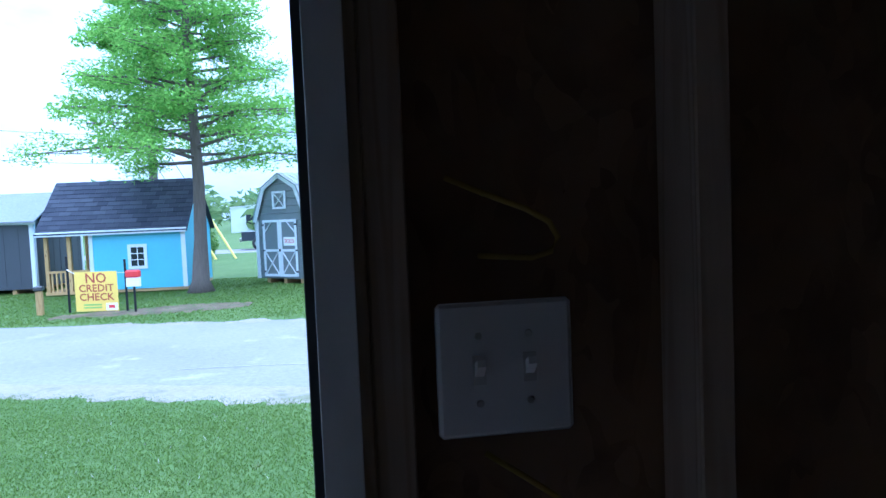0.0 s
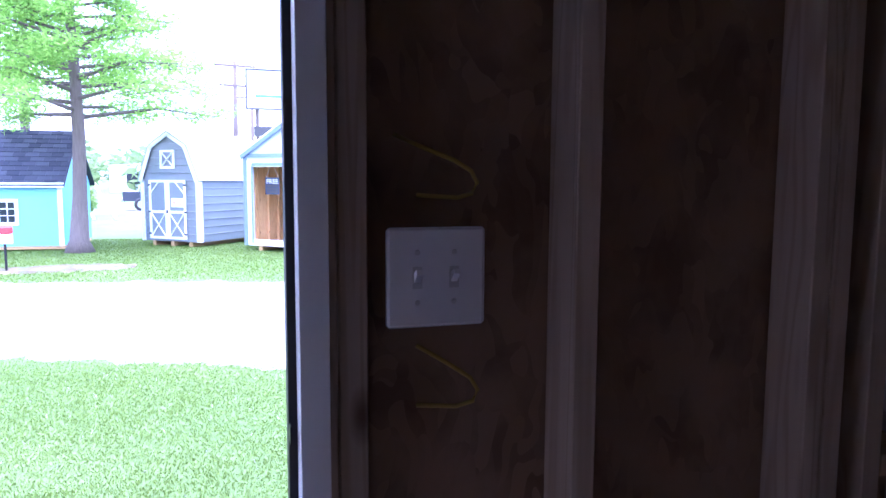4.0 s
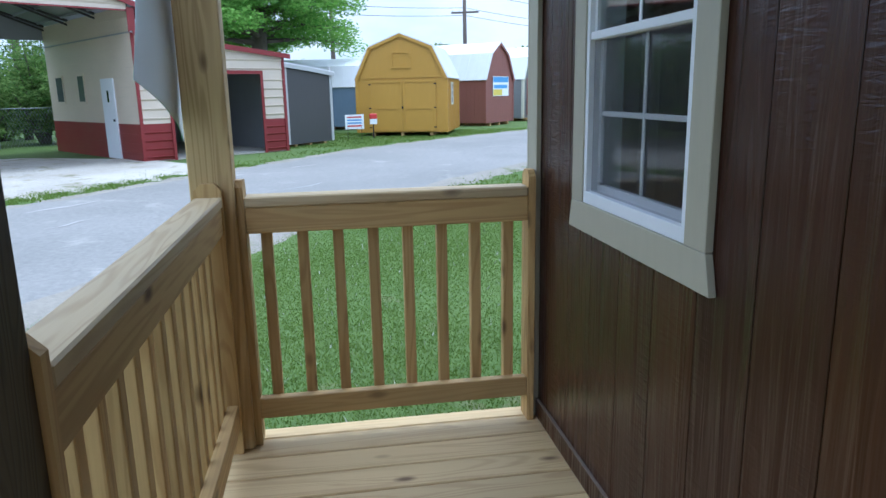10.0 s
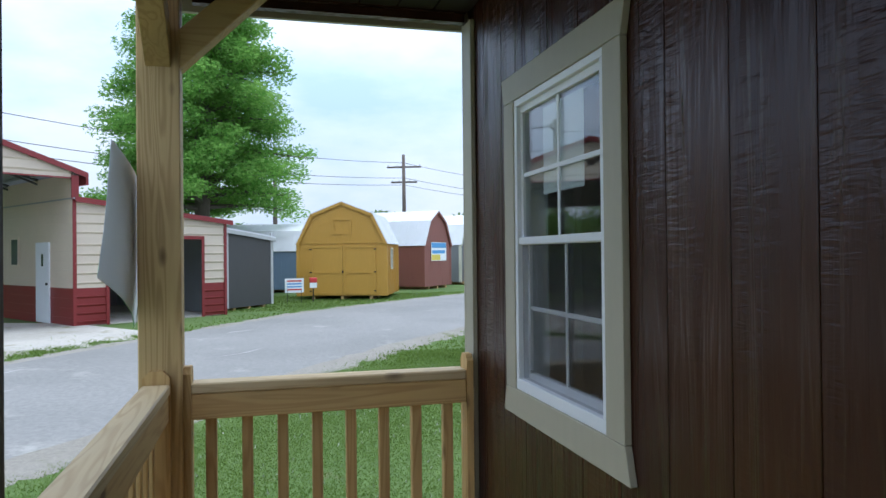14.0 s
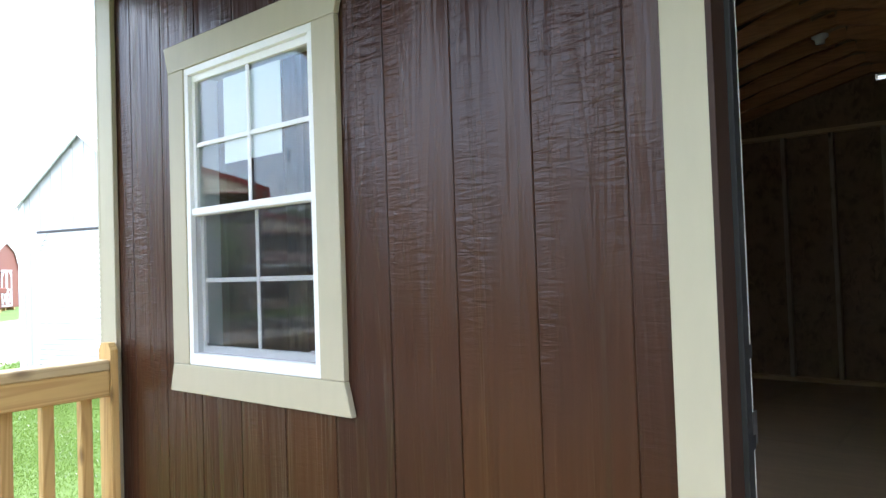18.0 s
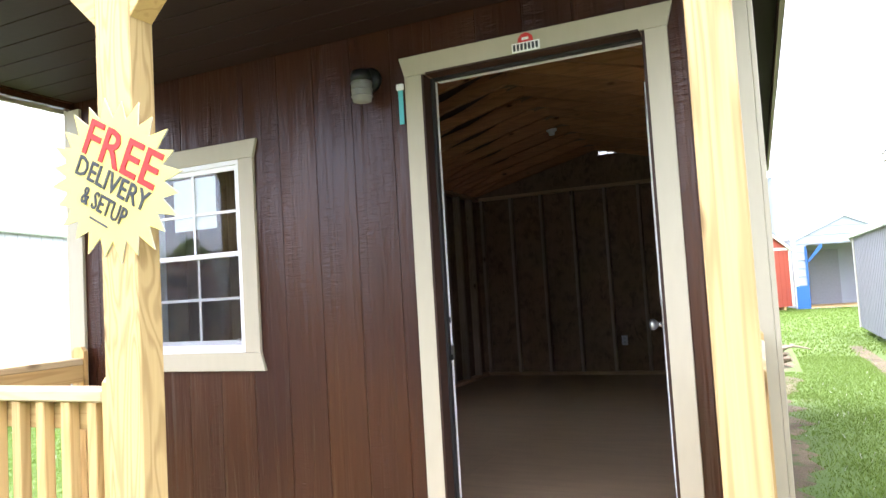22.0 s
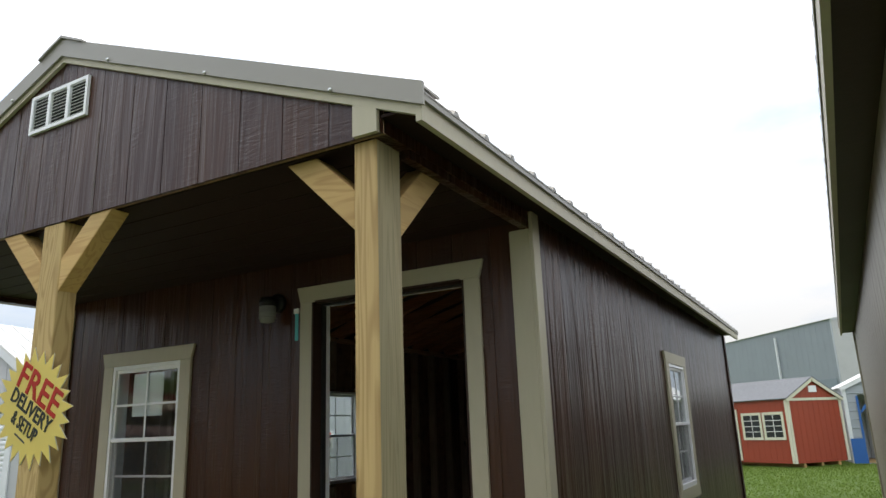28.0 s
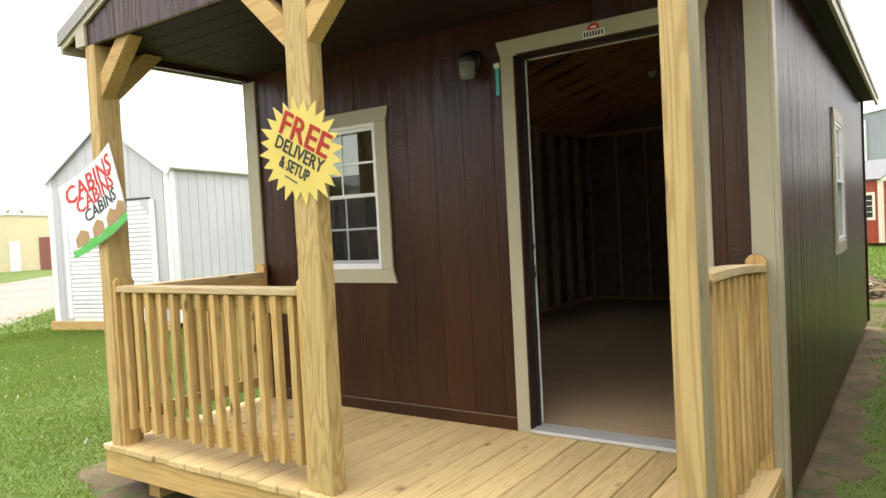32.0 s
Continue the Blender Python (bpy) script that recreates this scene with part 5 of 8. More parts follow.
for zc in (-0.022, 0.022):
    part("socket", box(-0.014, 0.014, 0.004, 0.006, zc - 0.012, zc + 0.012, 0.002), bpy.data.materials["switch_grey"], out)
fix = thing("ceiling_lampholder", "white porcelain lamp holder under a rafter", "lamp holder", pose(1.86, -4.30, 2.735))
part("holder", lathe(bmesh.new(), [(0.03, -0.05), (0.034, -0.02), (0.055, -0.006), (0.055, 0.012)], 16), plate_white, fix, smooth=True)
part("bracket", box(-0.05, 0.05, -0.03, 0.03, 0.0125, 0.16), stud_x, fix)

# ---- ground, road, gravel ----
def spaced(*runs):
    out = []
    for a, b, s in runs:
        out += list(np.arange(a, b, s))
    return out


gx = spaced((-1500, -300, 400), (-300, -60, 60), (-60, -16, 4), (-16, 44, 1.0), (44, 80, 4), (80, 300, 60), (300, 1600, 400))
gy = spaced((-1500, -300, 400), (-300, -60, 60), (-60, -16, 4), (-16, 32, 1.0), (32, 80, 4), (80, 300, 60), (300, 1600, 400))
gv = [(x, y, ground_z(x, y) + (0.004 * noise.noise((x * 0.6, y * 0.6, 0)) if abs(x) < 44 and abs(y) < 32 else 0.0)) for y in gy for x in gx]
gf = [(j * len(gx) + i, j * len(gx) + i + 1, (j + 1) * len(gx) + i + 1, (j + 1) * len(gx) + i) for j in range(len(gy) - 1) for i in range(len(gx) - 1)]
ground = raw_mesh("ground", gv, gf, turf)
tagged(ground, "mown green lawn with worn patches", "ground", kind="structure")
ground.data.polygons.foreach_set("use_smooth", [True] * len(ground.data.polygons))

NEAR = [(-60, 22), (-20, 12.6), (-5, 8.3), (-1.3, 6.75), (0.8, 5.85), (2.6, 4.85), (4.5, 3.8), (6.9, 2.55), (11.0, -0.1), (13.1, -1.7), (15.2, -3.6), (20, -8.3), (30, -18.5), (80, -70)]
FAR = [(-60, 27), (-20, 17), (-3.2, 12.95), (0.7, 12.1), (4.5, 10.7), (6.0, 10.0), (8.1, 8.3), (11.2, 6.2), (13.1, 4.9), (17.8, 2.1), (21.0, 0.2), (25.0, -3.4), (29.4, -7.9), (80, -61)]


def densify(pts, n):
    out = []
    for k in range(len(pts) - 1):
        m = n if 0 < k < len(pts) - 2 else 6
        for i in range(m):
            t = i / m
            out.append((pts[k][0] * (1 - t) + pts[k + 1][0] * t, pts[k][1] * (1 - t) + pts[k + 1][1] * t))
    return out + [pts[-1]]


def ribbon(name, a, b, lift, material, jitter_a, jitter_b, label, cat, across=8, seed=0.0, fine=14):
    """A sheet between two edges, lying on the ground, with ragged borders."""
    a, b = densify(a, fine), densify(b, fine)
    vs, fs = [], []
    for j, (p, q) in enumerate(zip(a, b)):
        k = j * 14 / fine
        ja = jitter_a * noise.noise((k * 0.45 + seed, 0, 3)) + jitter_a * 0.5 * noise.noise((k * 1.7 + seed, 0, 5))
        jb = jitter_b * noise.noise((k * 0.45 + seed, 7, 3)) + jitter_b * 0.5 * noise.noise((k * 1.7 + seed, 9, 5))
        d = Vector((q[0] - p[0], q[1] - p[1])).normalized()
        p, q = (p[0] + d.x * ja, p[1] + d.y * ja), (q[0] + d.x * jb, q[1] + d.y * jb)
        for i in range(across + 1):
            t = i / across
            x, y = p[0] * (1 - t) + q[0] * t, p[1] * (1 - t) + q[1] * t
            edge = 0.0 if 0 < i < across else -0.035
            vs.append((x, y, ground_z(x, y) + lift + edge))
    n = across + 1
    for k in range(len(a) - 1):
        for i in range(across):
            fs.append((k * n + i, k * n + i + 1, (k + 1) * n + i + 1, (k + 1) * n + i))
    ob = raw_mesh(name, vs, fs, material)
    ob.data.polygons.foreach_set("use_smooth", [True] * len(fs))
    return tagged(ob, label, cat, kind="structure")


def shift(pts, d):
    return [(x + d * 0.62, y + d * 0.78) for x, y in pts]


ribbon("road_shoulder", shift(NEAR, -0.45), shift(FAR, 0.35), 0.022, sand, 0.22, 0.45, "pale sandy road shoulder", "ground", 10, 3.0, 56)
ribbon("road", NEAR, FAR, 0.034, asphalt, 0.10, 0.10, "bleached grey asphalt lane", "road", 10)
# worn streaks on the asphalt
bm = bmesh.new()
for k in range(14):
    i = random.uniform(0.28, 0.75)
    a = densify(NEAR, 14)
    b = densify(FAR, 14)
    j = int(i * len(a))
    t = random.uniform(0.2, 0.8)
    x, y = a[j][0] * (1 - t) + b[j][0] * t, a[j][1] * (1 - t) + b[j][1] * t
    d = Vector((a[j + 1][0] - a[j][0], a[j + 1][1] - a[j][1], 0)).normalized()
    s = Vector((-d.y, d.x, 0))
    L, wd = random.uniform(0.3, 1.3), random.uniform(0.02, 0.05)
    lo, hi = [], []
    for q in range(9):
        u = (q / 8 - 0.5) * L
        w2 = wd * math.sin(math.pi * q / 8) * (0.6 + 0.4 * random.random()) + 0.004
        c = Vector((x, y, 0)) + d * u + s * (0.05 * math.sin(q * 0.7 + k))
        for lst, sg in ((lo, -1), (hi, 1)):
            v = c + s * sg * w2
            lst.append(bm.verts.new((v.x, v.y, ground_z(v.x, v.y) + 0.0385)))
    for q in range(8):
        bm.faces.new((lo[q], lo[q + 1], hi[q + 1], hi[q]))
for p0, p1, bow, wd in (((-0.62, 7.68), (1.85, 7.16), 0.10, 0.020), ((3.07, 5.26), (2.90, 4.38), 0.01, 0.016)):
    lo, hi = [], []
    for q in range(13):
        u = q / 12
        c = Vector((p0[0] + (p1[0] - p0[0]) * u, p0[1] + (p1[1] - p0[1]) * u + bow * 4 * u * (1 - u), 0))
        s = Vector((p0[1] - p1[1], p1[0] - p0[0], 0)).normalized() * wd * (0.5 + 0.5 * random.random())
        for lst, sg in ((lo, -1), (hi, 1)):
            v = c + s * sg
            lst.append(bm.verts.new((v.x, v.y, ground_z(v.x, v.y) + 0.039)))
    for q in range(12):
        bm.faces.new((lo[q], lo[q + 1], hi[q + 1], hi[q]))
scr = part("road_scrapes", bm, paint("scrape_mark", (0.345, 0.33, 0.30), 0.9, var=0.3, scale=20))
tagged(scr, "pale scrape marks on the worn asphalt", "road marks", kind="structure")

ribbon("sandy_verge", [(6.4, 10.1), (7.4, 9.4), (8.4, 8.7), (9.6, 7.75), (10.9, 6.95)], [(7.2, 11.5), (8.3, 11.7), (9.4, 11.3), (10.7, 10.2), (12.2, 8.8)], 0.025, sand, 0.75, 0.75, "pale sandy gravel before the brown shed", "ground", 10, 61.0, 40)
PAD_A = [(9.8, 8.1), (11.2, 6.65), (13.1, 5.3), (15.3, 3.9), (16.8, 3.0)]
PAD_B = [(12.4, 13.4), (16.0, 15.2), (19.5, 14.0), (22.0, 10.5), (20.6, 6.2)]
ribbon("gravel_pad", PAD_A, PAD_B, 0.028, limestone, 0.7, 0.8, "white crushed limestone pad before the carport", "ground", 12, 11.0)
ribbon("dirt_strip", [(-0.40, -8), (-0.28, -6.2), (-0.28, -4.0), (-0.30, -2.0), (-0.26, 0.0), (-0.30, 1.2)], [(0.6, -8), (0.3, -6.2), (0.3, -4.0), (0.3, -2.0), (0.3, 0.0), (0.1, 1.25)], 0.012, soil, 0.34, 0.05, "bare brown soil along the cabin wall", "ground", 6, 21.0)
ribbon("dirt_strip", [(-1.62, -12), (-1.65, -7), (-1.65, -5), (-1.7, -3), (-1.7, 0)], [(-1.30, -12), (-1.34, -7), (-1.32, -5), (-1.33, -3), (-1.33, 0)], 0.020, soil, 0.05, 0.12, "bare soil under the neighbouring shed's edge", "ground", 4, 31.0)
ribbon("dirt_strip", [(0.4, 1.5), (1.2, 1.5), (2.2, 1.45), (3.2, 1.5), (4.0, 1.2)], [(0.4, 0.4), (1.2, 0.4), (2.2, 0.4), (3.2, 0.4), (4.0, 0.4)], 0.018, soil, 0.18, 0.1, "bare soil under the porch edge", "ground", 5, 41.0)
ribbon("mud_patch", [(-4.6, 14.1), (-3.4, 14.0), (-2.2, 13.95), (-1.2, 14.1), (-0.6, 14.3)], [(-4.4, 14.9), (-3.2, 15.3), (-2.0, 15.7), (-1.0, 15.5), (-0.6, 15.2)], 0.02, soil, 0.3, 0.4, "rutted muddy patch by the roadside signs", "ground", 5, 51.0)

# ---- generic sheds ----
def at_front(fl, fr):
    """Pose of a building: x along its front from fl to fr, y away from the viewer, on the ground."""
    d = Vector((fr[0] - fl[0], fr[1] - fl[1], 0)).normalized()
    m = Matrix(((d.x, -d.y, 0, fl[0]), (d.y, d.x, 0, fl[1]), (0, 0, 1, min(ground_z(*fl), ground_z(*fr))), (0, 0, 0, 1)))
    return m, math.hypot(fr[0] - fl[0], fr[1] - fl[1])


def roof_z(prof, u):
    for (a, za), (b, zb) in zip(prof, prof[1:]):
        if a <= u <= b:
            return za + (zb - za) * (u - a) / (b - a)
    return prof[-1][1]


def shed_shell(h, w, depth, prof, wall_mat, roof_mat, trim_mat, lift=0.14, over=0.10, front_over=0.08, hole=None, ribs=None, rib_mat=None, lap=None, roof_ribs=0.0, trim_w=0.10):
    """Walls with thickness, floor, skids, roof slabs, corner and rake boards."""
    T = 0.05
    if hole:
        a, b, c, d = hole
        part("wall", prism(bmesh.new(), [(0, lift), (a, lift), (a, d), (0, d)], 0, T), wall_mat, h)
        part("wall", prism(bmesh.new(), [(b, lift), (w, lift), (w, d), (b, d)], 0, T), wall_mat, h)
        part("wall", prism(bmesh.new(), [(0, d), (w, d)] + prof[::-1], 0, T), wall_mat, h)
        if c > lift:
            part("wall", prism(bmesh.new(), [(a, lift), (b, lift), (b, c), (a, c)], 0, T), wall_mat, h)
    else:
        part("wall", prism(bmesh.new(), [(0, lift), (w, lift)] + prof[::-1], 0, T), wall_mat, h)
    part("wall", prism(bmesh.new(), [(0, lift), (w, lift)] + prof[::-1], depth - T, depth), wall_mat, h)
    part("wall", box(0, T, T, depth - T, lift, prof[0][1] - 0.005), wall_mat, h)
    part("wall", box(w - T, w, T, depth - T, lift, prof[-1][1] - 0.005), wall_mat, h)
    part("floor", box(T, w - T, T, depth - T, lift, lift + 0.05), pine_x, h)
    for u in (0.18 * w, 0.5 * w, 0.82 * w):
        part("skid", box(u - 0.06, u + 0.06, 0.03, depth - 0.03, -0.03, lift, 0.01), pine_y, h)
    n = len(prof)
    for i in range(n - 1):
        (a, za), (b, zb) = prof[i], prof[i + 1]
        L = math.hypot(b - a, zb - za)
        if i == 0:
            a, za = a - (b - a) / L * over, za - (zb - za) / L * over
        if i == n - 2:
            b, zb = b + (b - a) / L * over, zb + (zb - za) / L * over
        nx, nz = -(zb - za) / L, (b - a) / L
        t = 0.035
        pts = [(a, za), (b, zb), (b + nx * t, zb + nz * t), (a + nx * t, za + nz * t)]
        part("roof", prism(bmesh.new(), pts, -front_over, depth + front_over), roof_mat, h)
        if roof_ribs:
            y = 0.05
            while y < depth:
                bm = bmesh.new()
                prism(bm, [(p[0] + nx * (t + e), p[1] + nz * (t + e)) for p, e in (((a, za), 0.001), ((b, zb), 0.001), ((b, zb), 0.011), ((a, za), 0.011))], y - 0.015, y + 0.015)
                part("roof_rib", bm, roof_mat, h)
                y += roof_ribs
        pts = [(a, za - 0.002), (b, zb - 0.002), (b - nx * 0.10, zb - nz * 0.10), (a - nx * 0.10, za - nz * 0.10)]
        part("rake_board", prism(bmesh.new(), pts, -front_over + 0.002, -front_over + 0.03), trim_mat, h)
    for xa, xb in ((-0.012, trim_w), (w - trim_w, w + 0.012)):
        part("corner_board", box(xa, xb, -0.022, 0.0, lift, prof[0][1] - 0.04), trim_mat, h)
    for xa, xb in ((-0.022, 0.0), (w, w + 0.022)):
        part("corner_board", box(xa, xb, -0.022, trim_w, lift, prof[0][1] - 0.06), trim_mat, h)
        part("corner_board", box(xa, xb, depth - trim_w, depth + 0.02, lift, prof[0][1] - 0.06), trim_mat, h)
    if ribs:
        mat = rib_mat or wall_mat
        z = lift + ribs

        def rib(u0, u1, zz):
            part("siding_rib", prism(bmesh.new(), [(-0.001, zz - 0.012), (-0.001, zz + 0.012), (-0.028, zz + 0.004), (-0.028, zz - 0.006)], u0, u1, "yz"), mat, h)
        while z < max(p[1] for p in prof) - 0.1:
            us = [u for u in np.linspace(trim_w, w - trim_w, 60) if roof_z(prof, u) > z + 0.06]
            if us and (not hole or z > hole[3] or z < hole[2]):
                rib(us[0], us[-1], z)
            elif us:
                for q0, q1 in ((us[0], hole[0] - 0.06), (hole[1] + 0.06, us[-1])):
                    if q1 - q0 > 0.1:
                        rib(q0, q1, z)
            if z < prof[0][1] - 0.1:
                for xo, s in ((0, -1), (w, 1)):
                    part("siding_rib", prism(bmesh.new(), [(xo + s * 0.001, z - 0.012), (xo + s * 0.018, z - 0.005), (xo + s * 0.018, z + 0.005), (xo + s * 0.001, z + 0.012)], trim_w, depth - trim_w, "xz"), mat, h)
            z += ribs
    if lap:
        u = trim_w + lap / 2
        while u < w - trim_w:
            z1 = roof_z(prof, u) - 0.08
            lo = lift if not hole or u < hole[0] - 0.05 or u > hole[1] + 0.05 else hole[3] + 0.08
            part("siding_batten", box(u - 0.006, u + 0.006, -0.007, -0.001, lo, z1), wall_mat, h)
            u += lap
        y = trim_w + lap / 2
        while y < depth - trim_w:
            for xo, s in ((0, -1), (w, 1)):
                part("siding_batten", box(*sorted((xo + s * 0.001, xo + s * 0.007)), y - 0.006, y + 0.006, lift, prof[0][1] - 0.06), wall_mat, h)
            y += lap


def gab(w, eave, apex):
    return [(0, eave), (w / 2, apex), (w, eave)]


def gam(w, eave, k, knee, apex):
    return [(0, eave), (k, knee), (w / 2, apex), (w - k, knee), (w, eave)]


def frame_rect(bm, a, b, c, d, t, y0, y1):
    for q in ((a, b, c, c + t), (a, b, d - t, d), (a, a + t, c + t, d - t), (b - t, b, c + t, d - t)):
        bx(bm, q[0], q[1], y0, y1, q[2], q[3])


def barn_doors(h, a, b, c, d, leaf_mat, trim_mat, style="x", y=-0.012, t=0.085, arch=False):
    """Double doors: two leaves with framed battens, strap hinges and a latch."""
    m = (a + b) / 2
    for s, (q0, q1) in enumerate(((a, m - 0.008), (m + 0.008, b))):
        leaf = part("door", box(q0, q1, y - 0.012, y, c, d), leaf_mat, h)
        bm = bmesh.new()
        frame_rect(bm, q0, q1, c, d, t, y - 0.034, y - 0.0125)
        zm = c + (d - c) * 0.46
        bx(bm, q0 + t, q1 - t, y - 0.034, y - 0.0125, zm - t / 2, zm + t / 2)
        if style == "x":
            for p0, p1 in (((q0 + t, c + t), (q1 - t, zm - t / 2)), ((q1 - t, c + t), (q0 + t, zm - t / 2))):
                beam(bm, (p0[0], y - 0.026, p0[1]), (p1[0], y - 0.026, p1[1]), 0.016, t * 0.7, (0, 1, 0))
            inner, outer = (q1 - t, q0 + t) if s == 0 else (q0 + t, q1 - t)
            beam(bm, (outer, y - 0.024, d - t - 0.28), (outer + (inner - outer) * 0.55, y - 0.024, d - t), 0.016, t * 0.7, (0, 1, 0))
        if arch:
            k = 0.11
            for z0, z1 in ((c + t, zm - t / 2), (zm + t / 2, d - t)):
                for ux, sx in ((q0 + t, 1), (q1 - t, -1)):
                    for uz, sz in ((z0, 1), (z1, -1)):
                        if arch == "low" and z0 > zm:
                            continue
                        prism(bm, [(ux, uz), (ux + sx * k, uz), (ux, uz + sz * k)], y - 0.034, y - 0.0125)
        part("door_frame", bm, trim_mat, leaf)
        ho = q0 + 0.02 if s == 0 else q1 - 0.02
        for zz in (c + 0.14, zm, d - 0.14):
            bm = bmesh.new()
            bx(bm, ho - 0.045, ho + 0.045, y - 0.043, y - 0.0345, zz - 0.022, zz + 0.022, 0.004)
            part("hinge", bm, black_metal, leaf)
    part("door_latch", box(m - 0.03, m + 0.03, y - 0.05, y - 0.035, c + (d - c) * 0.44, c + (d - c) * 0.49, 0.005), black_metal, h)


def small_window(h, x, z, w, ht, y=-0.003, trim_mat=None, cols=2, rows=3, tw=0.06, side=None):
    """A little framed window with bars; side: the x of a side wall on which it sits instead."""
    win = thing("window", "", "")
    win.parent = h
    if side is not None:
        win.matrix_parent_inverse = Matrix.Identity(4)
        win.matrix_local = Matrix.Translation((side, x, 0)) @ Matrix.Rotation(math.pi / 2, 4, "Z")
        x = 0.0
    bm = bmesh.new()
    frame_rect(bm, x - w / 2 - tw, x + w / 2 + tw, z - ht / 2 - tw, z + ht / 2 + tw, tw, y - 0.03, y)
    part("frame", bm, trim_mat or white_vinyl, win)
    part("pane", box(x - w / 2, x + w / 2, y - 0.012, y - 0.004, z - ht / 2, z + ht / 2), dark_pane, win)
    bm = bmesh.new()
    for k in range(1, cols):
        xx = x - w / 2 + w * k / cols
        bx(bm, xx - 0.009, xx + 0.009, y - 0.02, y - 0.0125, z - ht / 2, z + ht / 2)
    for k in range(1, rows):
        zz = z - ht / 2 + ht * k / rows
        bx(bm, x - w / 2, x + w / 2, y - 0.022, y - 0.0125, zz - 0.009, zz + 0.009)
    part("glazing_bar", bm, white_vinyl, win)
    return win


dark_pane = paint("dark_window_pane", (0.02, 0.024, 0.03), 0.08, var=0.1, bump=0)
grey_steel = paint("grey_metal_siding", (0.20, 0.222, 0.218), 0.42, metal=0.2, var=0.05, bump=0.03)
pale_metal = paint("pale_galvalume_roof", (0.47, 0.48, 0.48), 0.5, metal=0.1, var=0.05, scale=3, bump=0.05)
galv = paint("galvanised_roof", (0.315, 0.332, 0.335), 0.42, metal=0.3, var=0.06, scale=3, bump=0.05)
white_metal = paint("white_metal_roof", (0.66, 0.66, 0.65), 0.6, metal=0.05, var=0.05, scale=3, bump=0.05)
white_paint = paint("white_trim_paint", (0.72, 0.74, 0.76), 0.5, var=0.04, bump=0.1)
pale_blue = paint("pale_blue_grey_paint", (0.50, 0.57, 0.66), 0.5, var=0.05, var2=0.06, scale=20, stretch=(1, 1, 0.2))
slate_blue = paint("slate_blue_paint", (0.165, 0.225, 0.30), 0.5, var=0.06, scale=20, stretch=(1, 1, 0.2))
cream = paint("cream_trim", (0.62, 0.60, 0.47), 0.5, var=0.05)
sky_blue = paint("bright_blue_paint", (0.19, 0.50, 0.62), 0.5, var=0.05, var2=0.08)
shingle = paint("charcoal_shingle", (0.032, 0.036, 0.041), 0.85, var=0.4, scale=14, rnd=0.7, bump=0.5)
charcoal = paint("charcoal_paint", (0.055, 0.06, 0.068), 0.5, var=0.06)
chestnut = siding("chestnut_siding", (0.118, 0.072, 0.046), 0.5)
mustard = paint("mustard_paint", (0.46, 0.25, 0.030), 0.5, var=0.06, var2=0.08, scale=16, stretch=(1, 1, 0.15))
maroon = paint("maroon_paint", (0.245, 0.088, 0.064), 0.5, var=0.06, scale=16, stretch=(1, 1, 0.15))
barn_red = paint("barn_red_paint", (0.30, 0.045, 0.018), 0.5, var=0.08, scale=16, stretch=(1, 1, 0.15))
tan_steel = paint("tan_metal_siding", (0.62, 0.52, 0.40), 0.42, metal=0.05, var=0.04, bump=0.03)
red_steel = paint("red_metal_trim", (0.215, 0.026, 0.025), 0.4, metal=0.1, var=0.05, bump=0.03)
greige = siding("greige_siding", (0.30, 0.275, 0.225), 0.42)
dark_steel = paint("dark_grey_siding", (0.052, 0.050, 0.048), 0.5, var=0.08, scale=16, stretch=(1, 1, 0.15))
plywood = timber("shed_plywood", (0.64, 0.42, 0.19), (0.50, 0.30, 0.12), "z")

# grey metal barn
m, w = at_front((-0.97, 19.90), (0.56, 18.60))
barn = thing("metal_barn", "grey ribbed metal barn with white-trimmed double doors, sold sign", "barn", m)
shed_shell(barn, w, 3.2, gam(w, 1.86, 0.36, 2.72, 3.08), grey_steel, galv, white_paint, ribs=0.205, roof_ribs=0.23)
barn_doors(barn, 0.30, w - 0.42, 0.20, 1.80, grey_steel, white_paint, "x", y=-0.020, t=0.07)
bm = bmesh.new()
frame_rect(bm, w / 2 - 0.28, w / 2 + 0.22, 2.10, 2.60, 0.06, -0.05, -0.020)
loft = part("loft_door_frame", bm, white_paint, barn)
bm = bmesh.new()
beam(bm, (w / 2 - 0.23, -0.034, 2.15), (w / 2 + 0.17, -0.034, 2.55), 0.016, 0.05, (0, 1, 0))
beam(bm, (w / 2 + 0.17, -0.036, 2.15), (w / 2 - 0.23, -0.036, 2.55), 0.016, 0.05, (0, 1, 0))
part("cross_brace", bm, white_paint, barn)
so = thing("sold_sign", "small white board with red sold lettering on the barn door", "sign", m @ Matrix.Translation((w * 0.66, -0.062, 1.19)))
part("board", box(-0.22, 0.22, -0.004, 0.0, -0.12, 0.12), paper_white, so)
words("lettering", "SOLD", 0.16, Matrix.Translation((0, -0.006, 0)) @ Matrix.Rotation(math.pi / 2, 4, "X"), ink_red, so, width=0.36)

# pale utility shed with an open roll-up front
m, w = at_front((1.70, 17.70), (3.53, 15.85))
us = thing("utility_shed", "pale blue-grey shed with slate trim and an open roll-up front", "shed", m)
shed_shell(us, w, 6.4, gab(w, 2.48, 3.20), pale_blue, white_metal, slate_blue, hole=(0.27, w - 0.27, 0.20, 2.20), roof_ribs=0.23, trim_w=0.09)
bm = bmesh.new()
frame_rect(bm, 0.10, w - 0.10, 0.14, 2.30, 0.16, -0.014, -0.001)
part("door_surround", bm, white_paint, us)
bm = bmesh.new()
